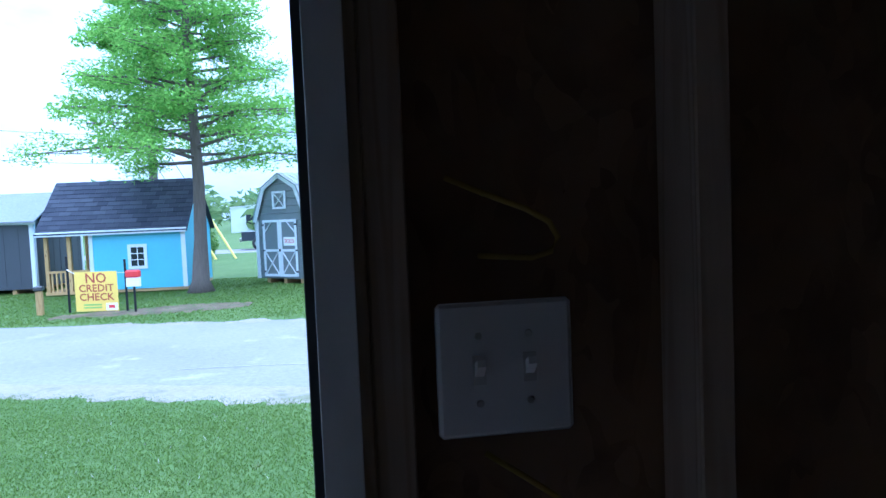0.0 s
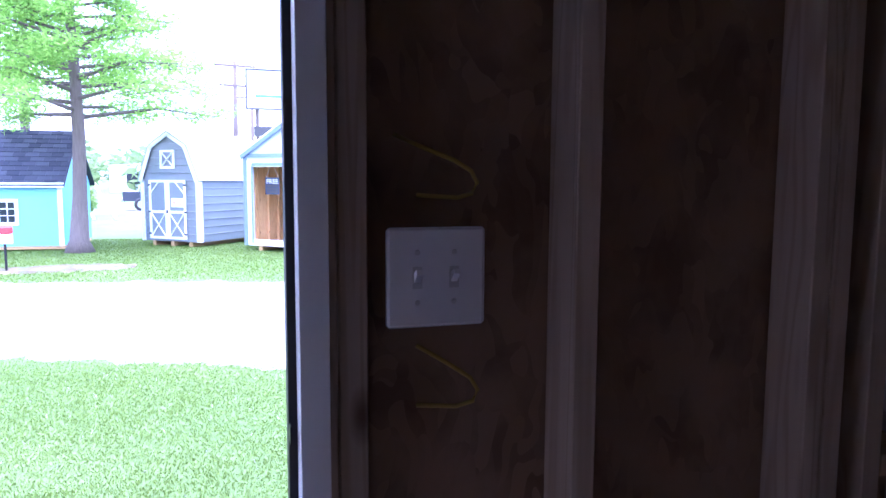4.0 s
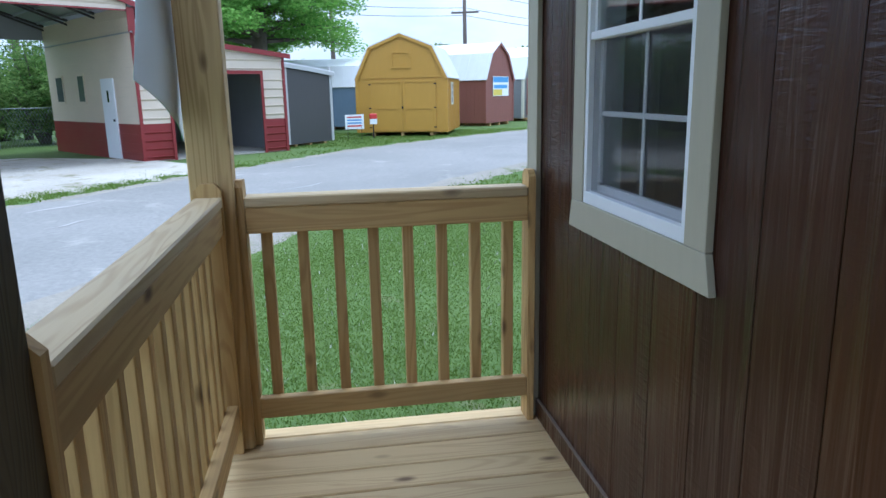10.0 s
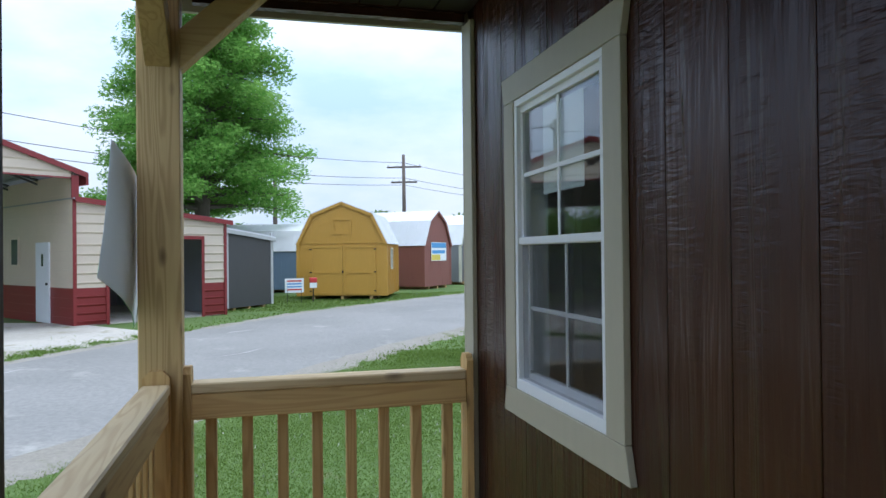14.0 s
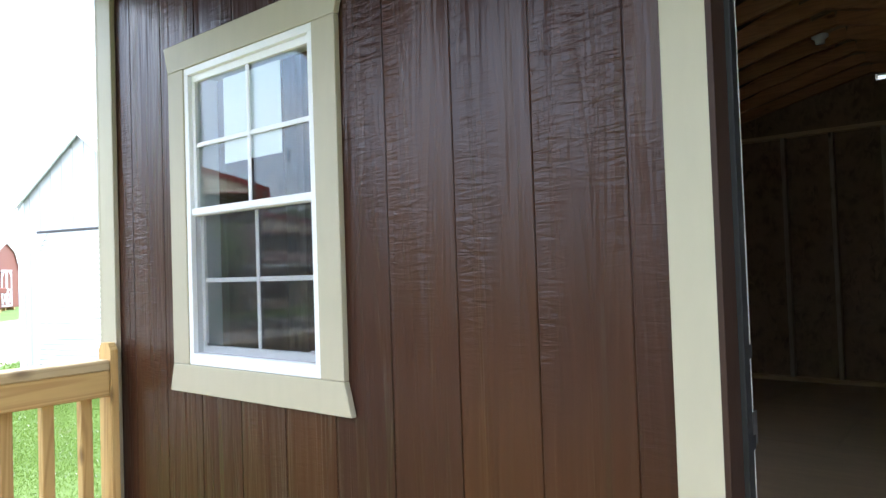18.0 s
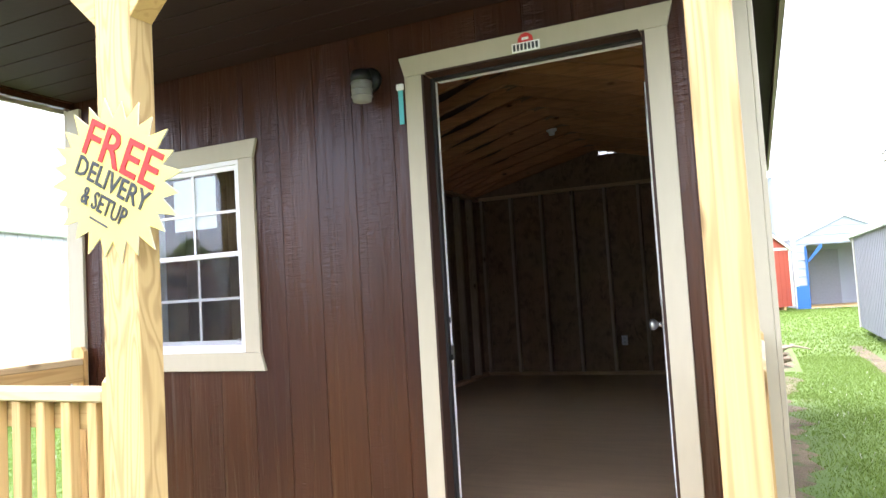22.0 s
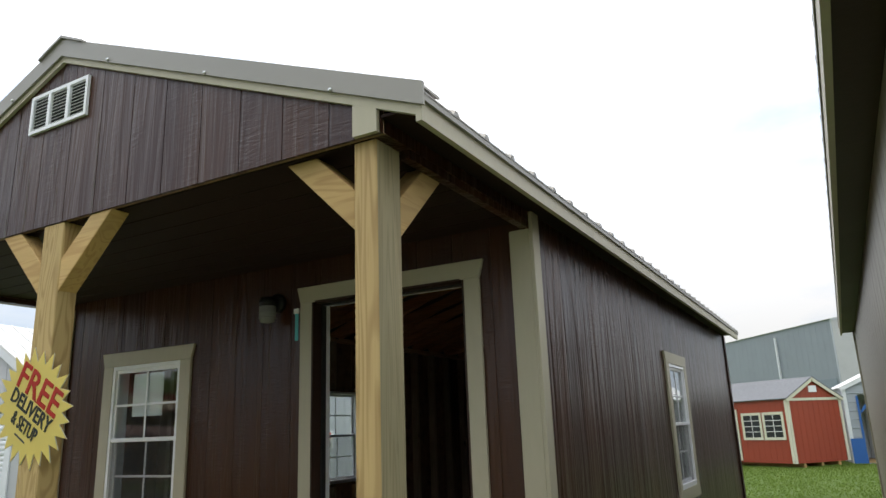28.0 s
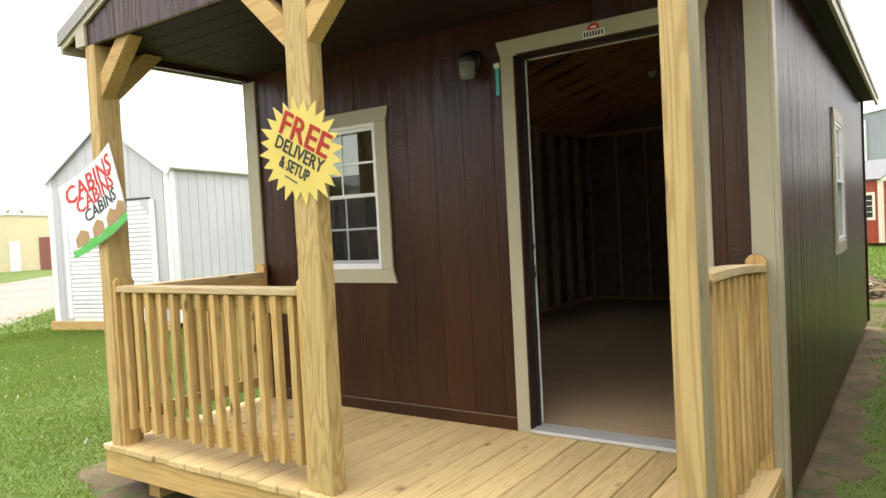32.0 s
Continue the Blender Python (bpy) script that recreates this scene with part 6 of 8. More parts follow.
for q in ((0.0, w, 2.38, 2.47), (0.27, w - 0.27, 2.16, 2.24), (0.24, 0.29, 0.2, 2.16), (w - 0.29, w - 0.24, 0.2, 2.16)):
    bx(bm, q[0], q[1], -0.03, -0.0145, q[2], q[3])
part("trim_band", bm, slate_blue, us)
part("door_roll", tube(bmesh.new(), [(0.2, 0.20, 2.30), (w - 0.2, 0.20, 2.30)], 0.11, 12), charcoal, us, "rolled-up steel door")
for k in range(9):
    part("stud", box(0.05 + 0.30 * k, 0.088 + 0.30 * k, 3.75, 3.84, 0.2, 2.45), plywood, us)
for k in range(9):
    part("stud", box(0.051, 0.13, 0.35 + 0.40 * k, 0.388 + 0.40 * k, 0.2, 2.45), plywood, us)
    part("stud", box(w - 0.13, w - 0.051, 0.35 + 0.40 * k, 0.388 + 0.40 * k, 0.2, 2.45), plywood, us)
for a in (box(0.052, 0.058, 0.06, 3.84, 0.2, 2.46), box(w - 0.058, w - 0.052, 0.06, 3.84, 0.2, 2.46), box(0.06, w - 0.06, 3.842, 3.848, 0.2, 2.46)):
    part("lining", a, plywood, us)
part("door_cord", tube(bmesh.new(), [(1.28, 0.1, 2.18), (1.28, 0.1, 1.85)], 0.012, 6), white_paint, us)
fs = thing("hanging_sign", "dark blue board with white free lettering hanging in the open shed", "sign", m @ Matrix.Translation((0.66, 0.30, 1.66)))
part("board", box(-0.24, 0.24, -0.004, 0.0, -0.22, 0.22), paint("navy_sign", (0.035, 0.045, 0.07), 0.5), fs)
words("lettering", "FREE", 0.17, Matrix.Translation((0, -0.006, 0.11)) @ Matrix.Rotation(math.pi / 2, 4, "X"), white_paint, fs, width=0.38)
for zz in (0.0, -0.08, -0.15):
    part("print_bar", box(-0.19, 0.19, -0.0055, -0.0041, zz - 0.022, zz + 0.022), dark_steel, fs)
part("cord", tube(bmesh.new(), [(-0.2, 0, 0.22), (0.0, 0, 0.60), (0.2, 0, 0.22)], 0.006, 5), white_paint, fs)

# slate blue gambrel shed
m, w = at_front((4.88, 16.34), (6.74, 14.48))
db = thing("gambrel_shed", "slate blue gambrel shed with cream arched double doors", "shed", m)
shed_shell(db, w, 4.5, gam(w, 1.46, 0.38, 2.30, 2.82), slate_blue, pale_metal, cream, lift=0.16, lap=0.30, roof_ribs=0.23, trim_w=0.09)
barn_doors(db, 0.36, w - 0.36, 0.24, 2.14, slate_blue, cream, "arch", y=-0.010, t=0.085, arch="low")
bm = bmesh.new()
bx(bm, 0.30, w - 0.30, -0.05, -0.0105, 2.15, 2.24)
part("door_head", bm, cream, db)
for a in (0.46, w / 2 + 0.10):
    part("transom", box(a, a + 0.66, -0.050, -0.0465, 1.80, 2.05), dark_pane, db)
    bm = bmesh.new()
    frame_rect(bm, a, a + 0.66, 1.78, 2.07, 0.04, -0.062, -0.051)
    for k in range(1, 7):
        part("transom_bar", box(a + 0.66 * k / 7 - 0.012, a + 0.66 * k / 7 + 0.012, -0.060, -0.051, 1.82, 2.03), cream, db)
    part("transom_frame", bm, cream, db)
part("vent", box(w / 2 - 0.16, w / 2 + 0.16, -0.02, -0.001, 2.38, 2.58), white_vinyl, db)
rmp = thing("shed_ramp", "dark board ramp lying before the shed doors", "ramp", m @ Matrix.Translation((w / 2, -0.35, 0.0)))
part("board", prism(bmesh.new(), [(-0.45, 0.0), (0.30, 0.0), (0.33, 0.10), (0.28, 0.10)], -0.75, 0.75, "yz"), charcoal, rmp)

# brown garden shed
m, w = at_front((8.39, 13.34), (9.71, 10.82))
br = thing("garden_shed", "chestnut brown garden shed with cream trim and a white roof", "shed", m)
shed_shell(br, w, 4.4, gab(w, 2.46, 3.52), chestnut, pale_metal, cream, lap=0.30, roof_ribs=0.3)
part("gable_band", box(0.0, w, -0.03, -0.002, 2.36, 2.44), cream, br)
part("vent", box(w / 2 - 0.2, w / 2 + 0.2, -0.02, -0.001, 2.80, 2.98), white_vinyl, br)
sd = thing("side_doors", "", "")
sd.parent = br
sd.matrix_local = Matrix.Translation((w, 0, 0)) @ Matrix.Rotation(math.pi / 2, 4, "Z")
bm = bmesh.new()
for q0, q1 in ((0.26, 1.01), (1.03, 1.78)):
    frame_rect(bm, q0, q1, 0.2, 2.06, 0.09, -0.045, -0.0085)
    bx(bm, q0 + 0.09, q1 - 0.09, -0.045, -0.0085, 1.08, 1.17)
    bx(bm, q0 + 0.09, q1 - 0.09, -0.045, -0.0085, 1.58, 1.66)
part("door_frame", bm, cream, sd)
part("door_pane", box(0.35, 0.92, -0.03, -0.0085, 1.66, 1.97), dark_pane, sd)
part("glazing_bar", box(0.62, 0.65, -0.036, -0.0305, 1.66, 1.97), white_vinyl, sd)
part("door_pane", box(1.12, 1.69, -0.03, -0.0085, 1.66, 1.97), dark_pane, sd)
part("glazing_bar", box(1.39, 1.42, -0.036, -0.0305, 1.66, 1.97), white_vinyl, sd)
small_window(br, 2.73, 1.53, 1.16, 0.80, trim_mat=cream, cols=4, rows=3, side=w, y=-0.008)

# blue playhouse with a porch
m, w = at_front((-6.42, 19.08), (-2.73, 18.77))
ph = thing("playhouse", "bright blue playhouse with a shingled roof, pine porch and white trim", "playhouse", m)
PD = 2.6
for a in (box(1.22, w, 0, 0.05, 0.12, 1.68), box(1.22, w, PD - 0.05, PD, 0.12, 1.68), box(1.22, 1.27, 0.05, PD - 0.05, 0.12, 1.68)):
    part("wall", a, sky_blue, ph)
part("wall", prism(bmesh.new(), [(0, 0.12), (PD, 0.12), (PD, 1.68), (PD / 2, 3.04), (0, 1.68)], w - 0.05, w, "yz"), sky_blue, ph)
part("wall", prism(bmesh.new(), [(0, 1.70), (PD, 1.70), (PD / 2, 3.04)], 0.0, 0.05, "yz"), sky_blue, ph)
part("floor", box(0, w, 0.02, PD - 0.02, 0.04, 0.12), pine_x, ph)
for a, b in ((1.20, 1.30), (w - 0.10, w + 0.015)):
    part("corner_board", box(a, b, -0.018, 0.0, 0.12, 1.62), white_paint, ph)
part("eave_board", box(-0.10, w + 0.10, -0.17, -0.14, 1.60, 1.72), white_paint, ph)
bm = bmesh.new()
rows_n = 12
for s in (0, 1):
    for k in range(rows_n):
        t0, t1 = k / rows_n, (k + 1.12) / rows_n
        y0, z0 = -0.18 + (PD / 2 + 0.18) * t0, 1.64 + 1.44 * t0
        y1, z1 = -0.18 + (PD / 2 + 0.18) * min(t1, 1.0), 1.64 + 1.44 * min(t1, 1.0)
        x = -0.12
        i = 0
        while x < w + 0.12:
            xb = min(x + (0.30 if (i or k % 2) else 0.15), w + 0.12)
            q = [(y0, z0 + 0.028), (y1, z1 + 0.012), (y1, z1), (y0, z0)]
            if s:
                q = [(PD - yy, zz) for yy, zz in q]
            prism(bm, q, x + 0.003, xb - 0.003, "yz") if s == 0 else None
            x, i = xb, i + 1
part("roof_shingles", bm, leafy("charcoal_shingles", (0.022, 0.026, 0.038), (0.05, 0.055, 0.07), 0.0), ph)
for s in (0, 1):
    q = [(-0.16, 1.63), (PD / 2, 3.06), (PD / 2, 3.03), (-0.16, 1.60)]
    if s:
        q = [(PD - yy, zz + 0.02) for yy, zz in q]
    part("roof", prism(bmesh.new(), q, -0.11, w + 0.11, "yz"), shingle, ph)
for xx in (0.03, 0.62):
    part("porch_post", box(xx, xx + 0.09, 0.02, 0.11, 0.12, 1.66), pine_z, ph)
part("porch_post", box(0.03, 0.12, PD - 0.11, PD - 0.02, 0.12, 1.66), pine_z, ph)
part("porch_rail", box(0.12, 1.2, 0.03, 0.09, 0.62, 0.68), pine_x, ph)
for k in range(9):
    part("baluster", box(0.16 + 0.115 * k, 0.20 + 0.115 * k, 0.04, 0.08, 0.12, 0.62), pine_z, ph)
part("porch_screen", box(0.1, 1.2, PD - 0.04, PD - 0.02, 0.14, 1.6), charcoal, ph)
small_window(ph, 2.45, 0.98, 0.34, 0.50, trim_mat=white_paint, cols=2, rows=3, tw=0.08)

# charcoal shed beyond the playhouse
m, w = at_front((-10.6, 20.6), (-7.1, 20.3))
cs = thing("charcoal_shed", "charcoal shed with a grey shingled roof and white corner boards", "shed", m)
shed_shell(cs, w, 3.0, gab(w, 2.05, 2.10), charcoal, shingle, white_paint, lap=0.4)
part("roof", prism(bmesh.new(), [(-0.2, 2.0), (1.5, 2.85), (3.2, 2.0), (3.2, 2.05), (1.5, 2.90), (-0.2, 2.05)], -0.15, w + 0.15, "yz"), paint("grey_shingle", (0.20, 0.21, 0.215), 0.9, var=0.3, scale=16, bump=0.4), cs)

# ---- carport and garage ----
m, L = at_front((13.67, 12.70), (21.40, 1.90))
m = m.copy()
m[2][3] = -0.30
CD = 6.6
LD = 4.3                        # depth of the lean-to
A, B = 3.675, 9.20
cp = thing("metal_carport", "tan and red metal carport with a lean-to", "carport", m)


def panel(owner, pts, y0, y1, mat, name="panel", step=0.23, rib=True):
    part(name, prism(bmesh.new(), pts, y0, y1), mat, owner)
    if not rib:
        return
    bm = bmesh.new()
    zs = [p[1] for p in pts]
    z = min(zs) + step * 0.6
    while z < max(zs) - 0.04:
        xs = []
        for (a, za), (b, zb) in zip(pts, pts[1:] + pts[:1]):
            if (za - z) * (zb - z) < 0:
                xs.append(a + (b - a) * (z - za) / (zb - za))
        if len(xs) >= 2:
            prism(bm, [(y0 - 0.0005, z - 0.05), (y0 - 0.030, z - 0.008), (y0 - 0.030, z + 0.004), (y0 - 0.0005, z + 0.008)], min(xs) + 0.02, max(xs) - 0.02, "yz")
        z += step
    part(name + "_ribs", bm, mat, owner)


panel(cp, [(0.05, 2.28), (A - 0.06, 2.58), (A - 0.06, 2.96), (0.05, 2.40)], -0.03, -0.005, tan_steel, "lean_to_gable")
panel(cp, [(A + 0.06, 3.57), (B - 0.06, 3.57), (B - 0.06, 3.70), ((A + B) / 2, 4.56), (A + 0.06, 3.70)], -0.03, -0.005, tan_steel, "centre_gable")


def slope(owner, p, q, mat, name, y0=-0.10, y1=CD, t=0.03):
    dx, dz = q[0] - p[0], q[1] - p[1]
    n = math.hypot(dx, dz)
    nx, nz = -dz / n * t, dx / n * t
    part(name, prism(bmesh.new(), [p, q, (q[0] + nx, q[1] + nz), (p[0] + nx, p[1] + nz)], y0, y1), mat, owner)


def edge(owner, p, q, mat, name="red_trim", w=0.13, y0=-0.13, y1=-0.10):
    part(name, prism(bmesh.new(), [(p[0], p[1] - w * 0.7), (q[0], q[1] - w * 0.7), (q[0], q[1] + w * 0.3), (p[0], p[1] + w * 0.3)], y0, y1), mat, owner)


slope(cp, (-0.20, 2.37), (A, 3.02), galv, "lean_to_roof", y1=LD)
slope(cp, (A - 0.25, 3.66), ((A + B) / 2, 4.62), galv, "centre_roof")
slope(cp, ((A + B) / 2, 4.62), (B + 0.25, 3.66), galv, "centre_roof")
edge(cp, (-0.25, 2.38), (A - 0.02, 3.04), red_steel)
edge(cp, (A - 0.28, 3.66), ((A + B) / 2, 4.65), red_steel)
edge(cp, ((A + B) / 2, 4.65), (B + 0.28, 3.66), red_steel)
part("red_trim", box(A - 0.30, A - 0.24, -0.12, CD, 3.38, 3.68), red_steel, cp)
part("red_trim", box(B + 0.24, B + 0.30, -0.12, CD, 3.40, 3.68), red_steel, cp)
part("red_trim", box(-0.24, -0.19, -0.12, LD, 2.24, 2.40), red_steel, cp)
part("red_trim", box(A - 0.10, A + 0.07, -0.06, -0.031, 2.95, 3.62), red_steel, cp)
for k, y in enumerate((0.03, 1.62, 4.05)):
    xp = 0.0 if k == 0 else 0.30
    part("steel_post", box(xp - 0.05, xp + 0.07, y, y + 0.12, -0.22, 2.36 + 0.166 * xp), red_steel, cp)
    bm = bmesh.new()
    beam(bm, (0, y + 0.04, 2.33), (A, y + 0.04, 2.97), 0.06, 0.06, (0, 1, 0))
    part("lean_to_beam", bm, dark_steel, cp)
part("red_trim", box(B - 0.07, B + 0.10, -0.06, -0.031, 3.06, 3.62), red_steel, cp)
part("sill_trim", box(A + 0.08, B - 0.08, -0.040, -0.004, 3.535, 3.5695), red_steel, cp, "thin red trim under the gable")
part("sill_trim", prism(bmesh.new(), [(0.05, 2.245), (A - 0.06, 2.545), (A - 0.06, 2.5795), (0.05, 2.2795)], -0.040, -0.004), red_steel, cp, "thin red trim under the lean-to panel")
part("steel_post", box(A - 0.03, A + 0.05, 0.03, 0.11, -0.08, 3.70), galv, cp)
part("post_sign", box(A - 0.13, A + 0.15, 0.0, 0.028, 1.52, 1.62), red_steel, cp, "small red plate on the post")
for k in range(4):
    y = 0.03 + 2.1 * k
    bm = bmesh.new()
    beam(bm, (A, y + 0.04, 3.66), ((A + B) / 2, y + 0.04, 4.58), 0.06, 0.06, (0, 1, 0))
    beam(bm, ((A + B) / 2, y + 0.04, 4.58), (B, y + 0.04, 3.66), 0.06, 0.06, (0, 1, 0))
    beam(bm, (A, y + 0.04, 3.55), ((A + B) / 2 - 0.9, y + 0.04, 4.24), 0.05, 0.05, (0, 1, 0))
    beam(bm, (B, y + 0.04, 3.55), ((A + B) / 2 + 0.9, y + 0.04, 4.24), 0.05, 0.05, (0, 1, 0))
    part("roof_truss", bm, dark_steel, cp)
for u in (0.6, 1.3, 2.0, 2.6):
    for s in (-1, 1):
        xx = (A + B) / 2 + s * u
        part("purlin", box(xx - 0.03, xx + 0.03, 0.0, CD - 0.1, 4.62 - 0.319 * u - 0.075, 4.62 - 0.319 * u - 0.012), galv, cp)
part("box_post", box(0.10, 0.26, 0.12, 0.30, -0.22, 2.36), galv, cp)
part("back_gable", prism(bmesh.new(), [(A, 3.28), (B, 3.28), (B, 3.66), ((A + B) / 2, 4.58), (A, 3.66)], CD - 0.06, CD - 0.03), galv, cp)
part("back_gable", prism(bmesh.new(), [(0.05, 2.02), (A - 0.06, 2.20), (A - 0.06, 2.94), (0.05, 2.34)], LD - 0.06, LD - 0.03), galv, cp)
bird = thing("bird_emblem", "black spread-wing bird shape fixed to the gable", "emblem", m @ Matrix.Translation(((A + B) / 2, -0.065, 4.03)) @ Matrix.Scale(0.76, 4))
bm = bmesh.new()
for s in (-1, 1):
    q = [(0.0, -0.16), (s * 0.10, -0.10), (s * 0.16, -0.02), (s * 0.27, 0.02), (s * 0.38, 0.03), (s * 0.52, 0.12), (s * 0.36, 0.12), (s * 0.22, 0.11), (s * 0.10, 0.04), (0.0, 0.06)]
    prism(bm, q if s > 0 else q[::-1], -0.012, 0.0)
bx(bm, -0.03, 0.03, -0.016, 0.0, 0.05, 0.11)
part("silhouette", bm, black_metal, bird)

ga = thing("metal_garage", "tan metal garage with a red base band and an open front", "garage", m)
H0 = 0.92
OX0, OX1, OZ = B + 0.79, L - 0.72, 2.14


def roof_g(x):
    return 3.06 + (2.62 - 3.06) * (x - B) / (L - B)


for a, b in ((B, OX0), (OX1, L)):
    panel(ga, [(a, 0.0), (b, 0.0), (b, H0), (a, H0)], 0.0, 0.04, red_steel, "red_band", 0.20)
    panel(ga, [(a, H0), (b, H0), (b, OZ), (a, OZ)], 0.0, 0.04, tan_steel, "tan_panel")
panel(ga, [(B, OZ), (L, OZ), (L, roof_g(L)), (B, roof_g(B))], 0.0, 0.04, tan_steel, "tan_panel")
slope(ga, (B - 0.05, 3.06), (L + 0.15, 2.60), galv, "roof")
edge(ga, (B, 3.08), (L + 0.18, 2.62), red_steel)
part("red_trim", box(L - 0.05, L + 0.03, -0.03, -0.0005, 0, 2.56), red_steel, ga)
part("red_trim", box(B - 0.03, B + 0.05, -0.03, -0.0005, 0, 3.5), red_steel, ga)
for q in ((OX0 - 0.05, OX0 + 0.03, 0, OZ), (OX1 - 0.03, OX1 + 0.05, 0, OZ), (OX0 - 0.05, OX1 + 0.05, OZ - 0.02, OZ + 0.07)):
    part("door_trim", box(q[0], q[1], -0.04, -0.016, q[2], q[3]), red_steel, ga)
part("roll_door", tube(bmesh.new(), [(OX0 - 0.1, 0.22, OZ + 0.14), (OX1 + 0.1, 0.22, OZ + 0.14)], 0.14, 12), dark_steel, ga)
part("wall", box(L - 0.04, L, 0.04, CD - 0.05, 0, 2.58), galv, ga)
part("wall", box(B, L, CD - 0.05, CD, 0, 2.58), galv, ga)
bm = bmesh.new()
bx(bm, B - 0.02, B + 0.02, 0.04, CD - 0.05, H0, 3.66)
part("wall", bm, tan_steel, ga)
part("wall", box(B - 0.021, B + 0.021, 0.04, CD - 0.05, 0, H0), red_steel, ga, "red base band")
z = 0.2
while z < 3.6:
    part("wall_rib", box(B - 0.034, B - 0.0215, 0.05, CD - 0.06, z - 0.012, z + 0.012), red_steel if z < H0 else tan_steel, ga)
    z += 0.23
sdoor = part("side_door", box(B - 0.06, B - 0.022, 1.35, 2.20, 0.02, 2.05, 0.004), white_paint, ga)
part("door_window", box(B - 0.064, B - 0.0605, 1.70, 1.82, 1.45, 1.75), dark_pane, sdoor)
part("door_knob", lathe(bmesh.new(), [(0.03, 0), (0.03, 0.04)], 10, Matrix.Translation((B - 0.10, 1.45, 1.0)) @ Matrix.Rotation(math.pi / 2, 4, "Y")), black_metal, sdoor)
for y0_, y1_ in ((3.42, 3.97), (5.18, 5.83)):
    wn_ = part("window", box(B - 0.05, B - 0.022, y0_, y1_, 1.42, 2.22), tan_steel, ga)
    part("pane", box(B - 0.055, B - 0.0505, y0_ + 0.06, y1_ - 0.06, 1.48, 2.16), paint("shaded_pane", (0.10, 0.11, 0.12), 0.15, bump=0) if y0_ < 4 else bpy.data.materials["shaded_pane"], wn_)
part("slab", box(B + 0.02, L - 0.04, 0.0, CD - 0.06, 0.0, 0.03), limestone, ga)
cord = thing("door_cord", "loop of pale rope hanging in the garage opening", "rope", m @ Matrix.Translation(((OX0 + OX1) / 2, 0.05, OZ)))
part("rope", tube(bmesh.new(), [(-0.05, 0, 0.02), (-0.08, 0, -0.12), (-0.03, 0, -0.30), (0.06, 0, -0.34), (0.11, 0, -0.22), (0.10, 0, 0.02)], 0.014, 6), white_paint, cord)

# dark grey shed beside the garage
m, w = at_front((22.55, 1.95), (24.35, 0.58))
dg = thing("dark_shed", "dark grey boarded shed with pale corner trim and a sloping roof", "shed", m)
shed_shell(dg, w, 3.6, [(0, 2.46), (w * 0.5, 2.36), (w, 2.24)], dark_steel, white_metal, paint("pale_trim", (0.42, 0.42, 0.40), 0.5), lift=0.08)

# mustard barn
m, w = at_front((27.23, -0.34), (26.22, -3.55))
yb = thing("mustard_barn", "mustard yellow gambrel barn with arched double doors", "barn", m)
shed_shell(yb, w, 3.4, gam(w, 2.10, 0.52, 3.16, 3.62), mustard, white_metal, mustard, lap=0.1, roof_ribs=0.3, over=0.06)
part("loft_band", box(0, w, -0.03, -0.009, 2.08, 2.15), mustard, yb)
barn_doors(yb, 0.50, w - 0.42, 0.18, 2.0, mustard, mustard, "arch", y=-0.012, arch="low")
bm = bmesh.new()
frame_rect(bm, w / 2 - 0.36, w / 2 + 0.36, 2.42, 3.02, 0.07, -0.04, -0.009)
part("loft_door", bm, mustard, yb)
small_window(yb, 1.2, 1.5, 0.4, 0.7, trim_mat=cream, side=w, y=-0.008)

# maroon barn and others farther down the lane
m, w = at_front((32.27, -6.34), (34.3, -8.14))
mb = thing("maroon_barn", "maroon gambrel barn with a white metal roof and a banner", "barn", m)
shed_shell(mb, w, 6.0, gam(w, 2.12, 0.55, 3.2, 3.72), maroon, white_metal, maroon, lap=0.2, roof_ribs=0.5)
ban = thing("barn_banner", "blue and yellow printed banner on the maroon barn", "banner", m @ Matrix.Translation((w * 0.51, -0.03, 1.77)) @ Matrix.Diagonal((1.25, 1, 0.8, 1)))
part("cloth", box(-0.62, 0.62, -0.008, 0, -0.55, 0.55), paper_white, ban)
part("print_band", box(-0.6, 0.6, -0.012, -0.0085, 0.22, 0.52), ink_blue, ban)
part("print_band", box(-0.55, 0.5, -0.012, -0.0085, -0.12, 0.08), ink_blue, ban)
part("print_band", box(-0.6, 0.1, -0.012, -0.0085, -0.52, -0.18), paint("banner_yellow", (0.7, 0.55, 0.08), 0.5), ban)
m, w = at_front((36.6, -9.3), (38.6, -10.95))
pb = thing("porch_barn", "slate grey gambrel barn with a pine porch and loft window", "barn", m)
shed_shell(pb, w, 6.0, gam(w, 2.2, 0.45, 3.2, 3.75), paint("ash_grey_paint", (0.20, 0.21, 0.21), 0.5, var=0.05), white_metal, cream, lap=0.3)
part("porch_recess", box(0.4, w - 0.1, -0.02, -0.008, 0.3, 2.2), maroon, pb)
for u in (0.15, 0.9, 1.7, w - 0.15):
    part("porch_post", box(u - 0.06, u + 0.06, -0.5, -0.38, 0.0, 2.3), pine_z, pb)
part("porch_rail", box(0.1, w - 0.1, -0.48, -0.42, 0.85, 0.95), pine_x, pb)
part("porch_floor", box(0.05, w - 0.05, -0.55, -0.03, 0.05, 0.16), pine_x, pb)
for k in range(13):
    part("baluster", box(0.2 + 0.18 * k, 0.24 + 0.18 * k, -0.47, -0.43, 0.16, 0.85), pine_z, pb)
small_window(pb, w / 2, 3.0, 0.5, 0.7, trim_mat=white_paint)
m, w = at_front((40.2, -11.6), (42.3, -13.6))
rb = thing("red_barn", "red barn with white trim at the far end of the lane", "barn", m)
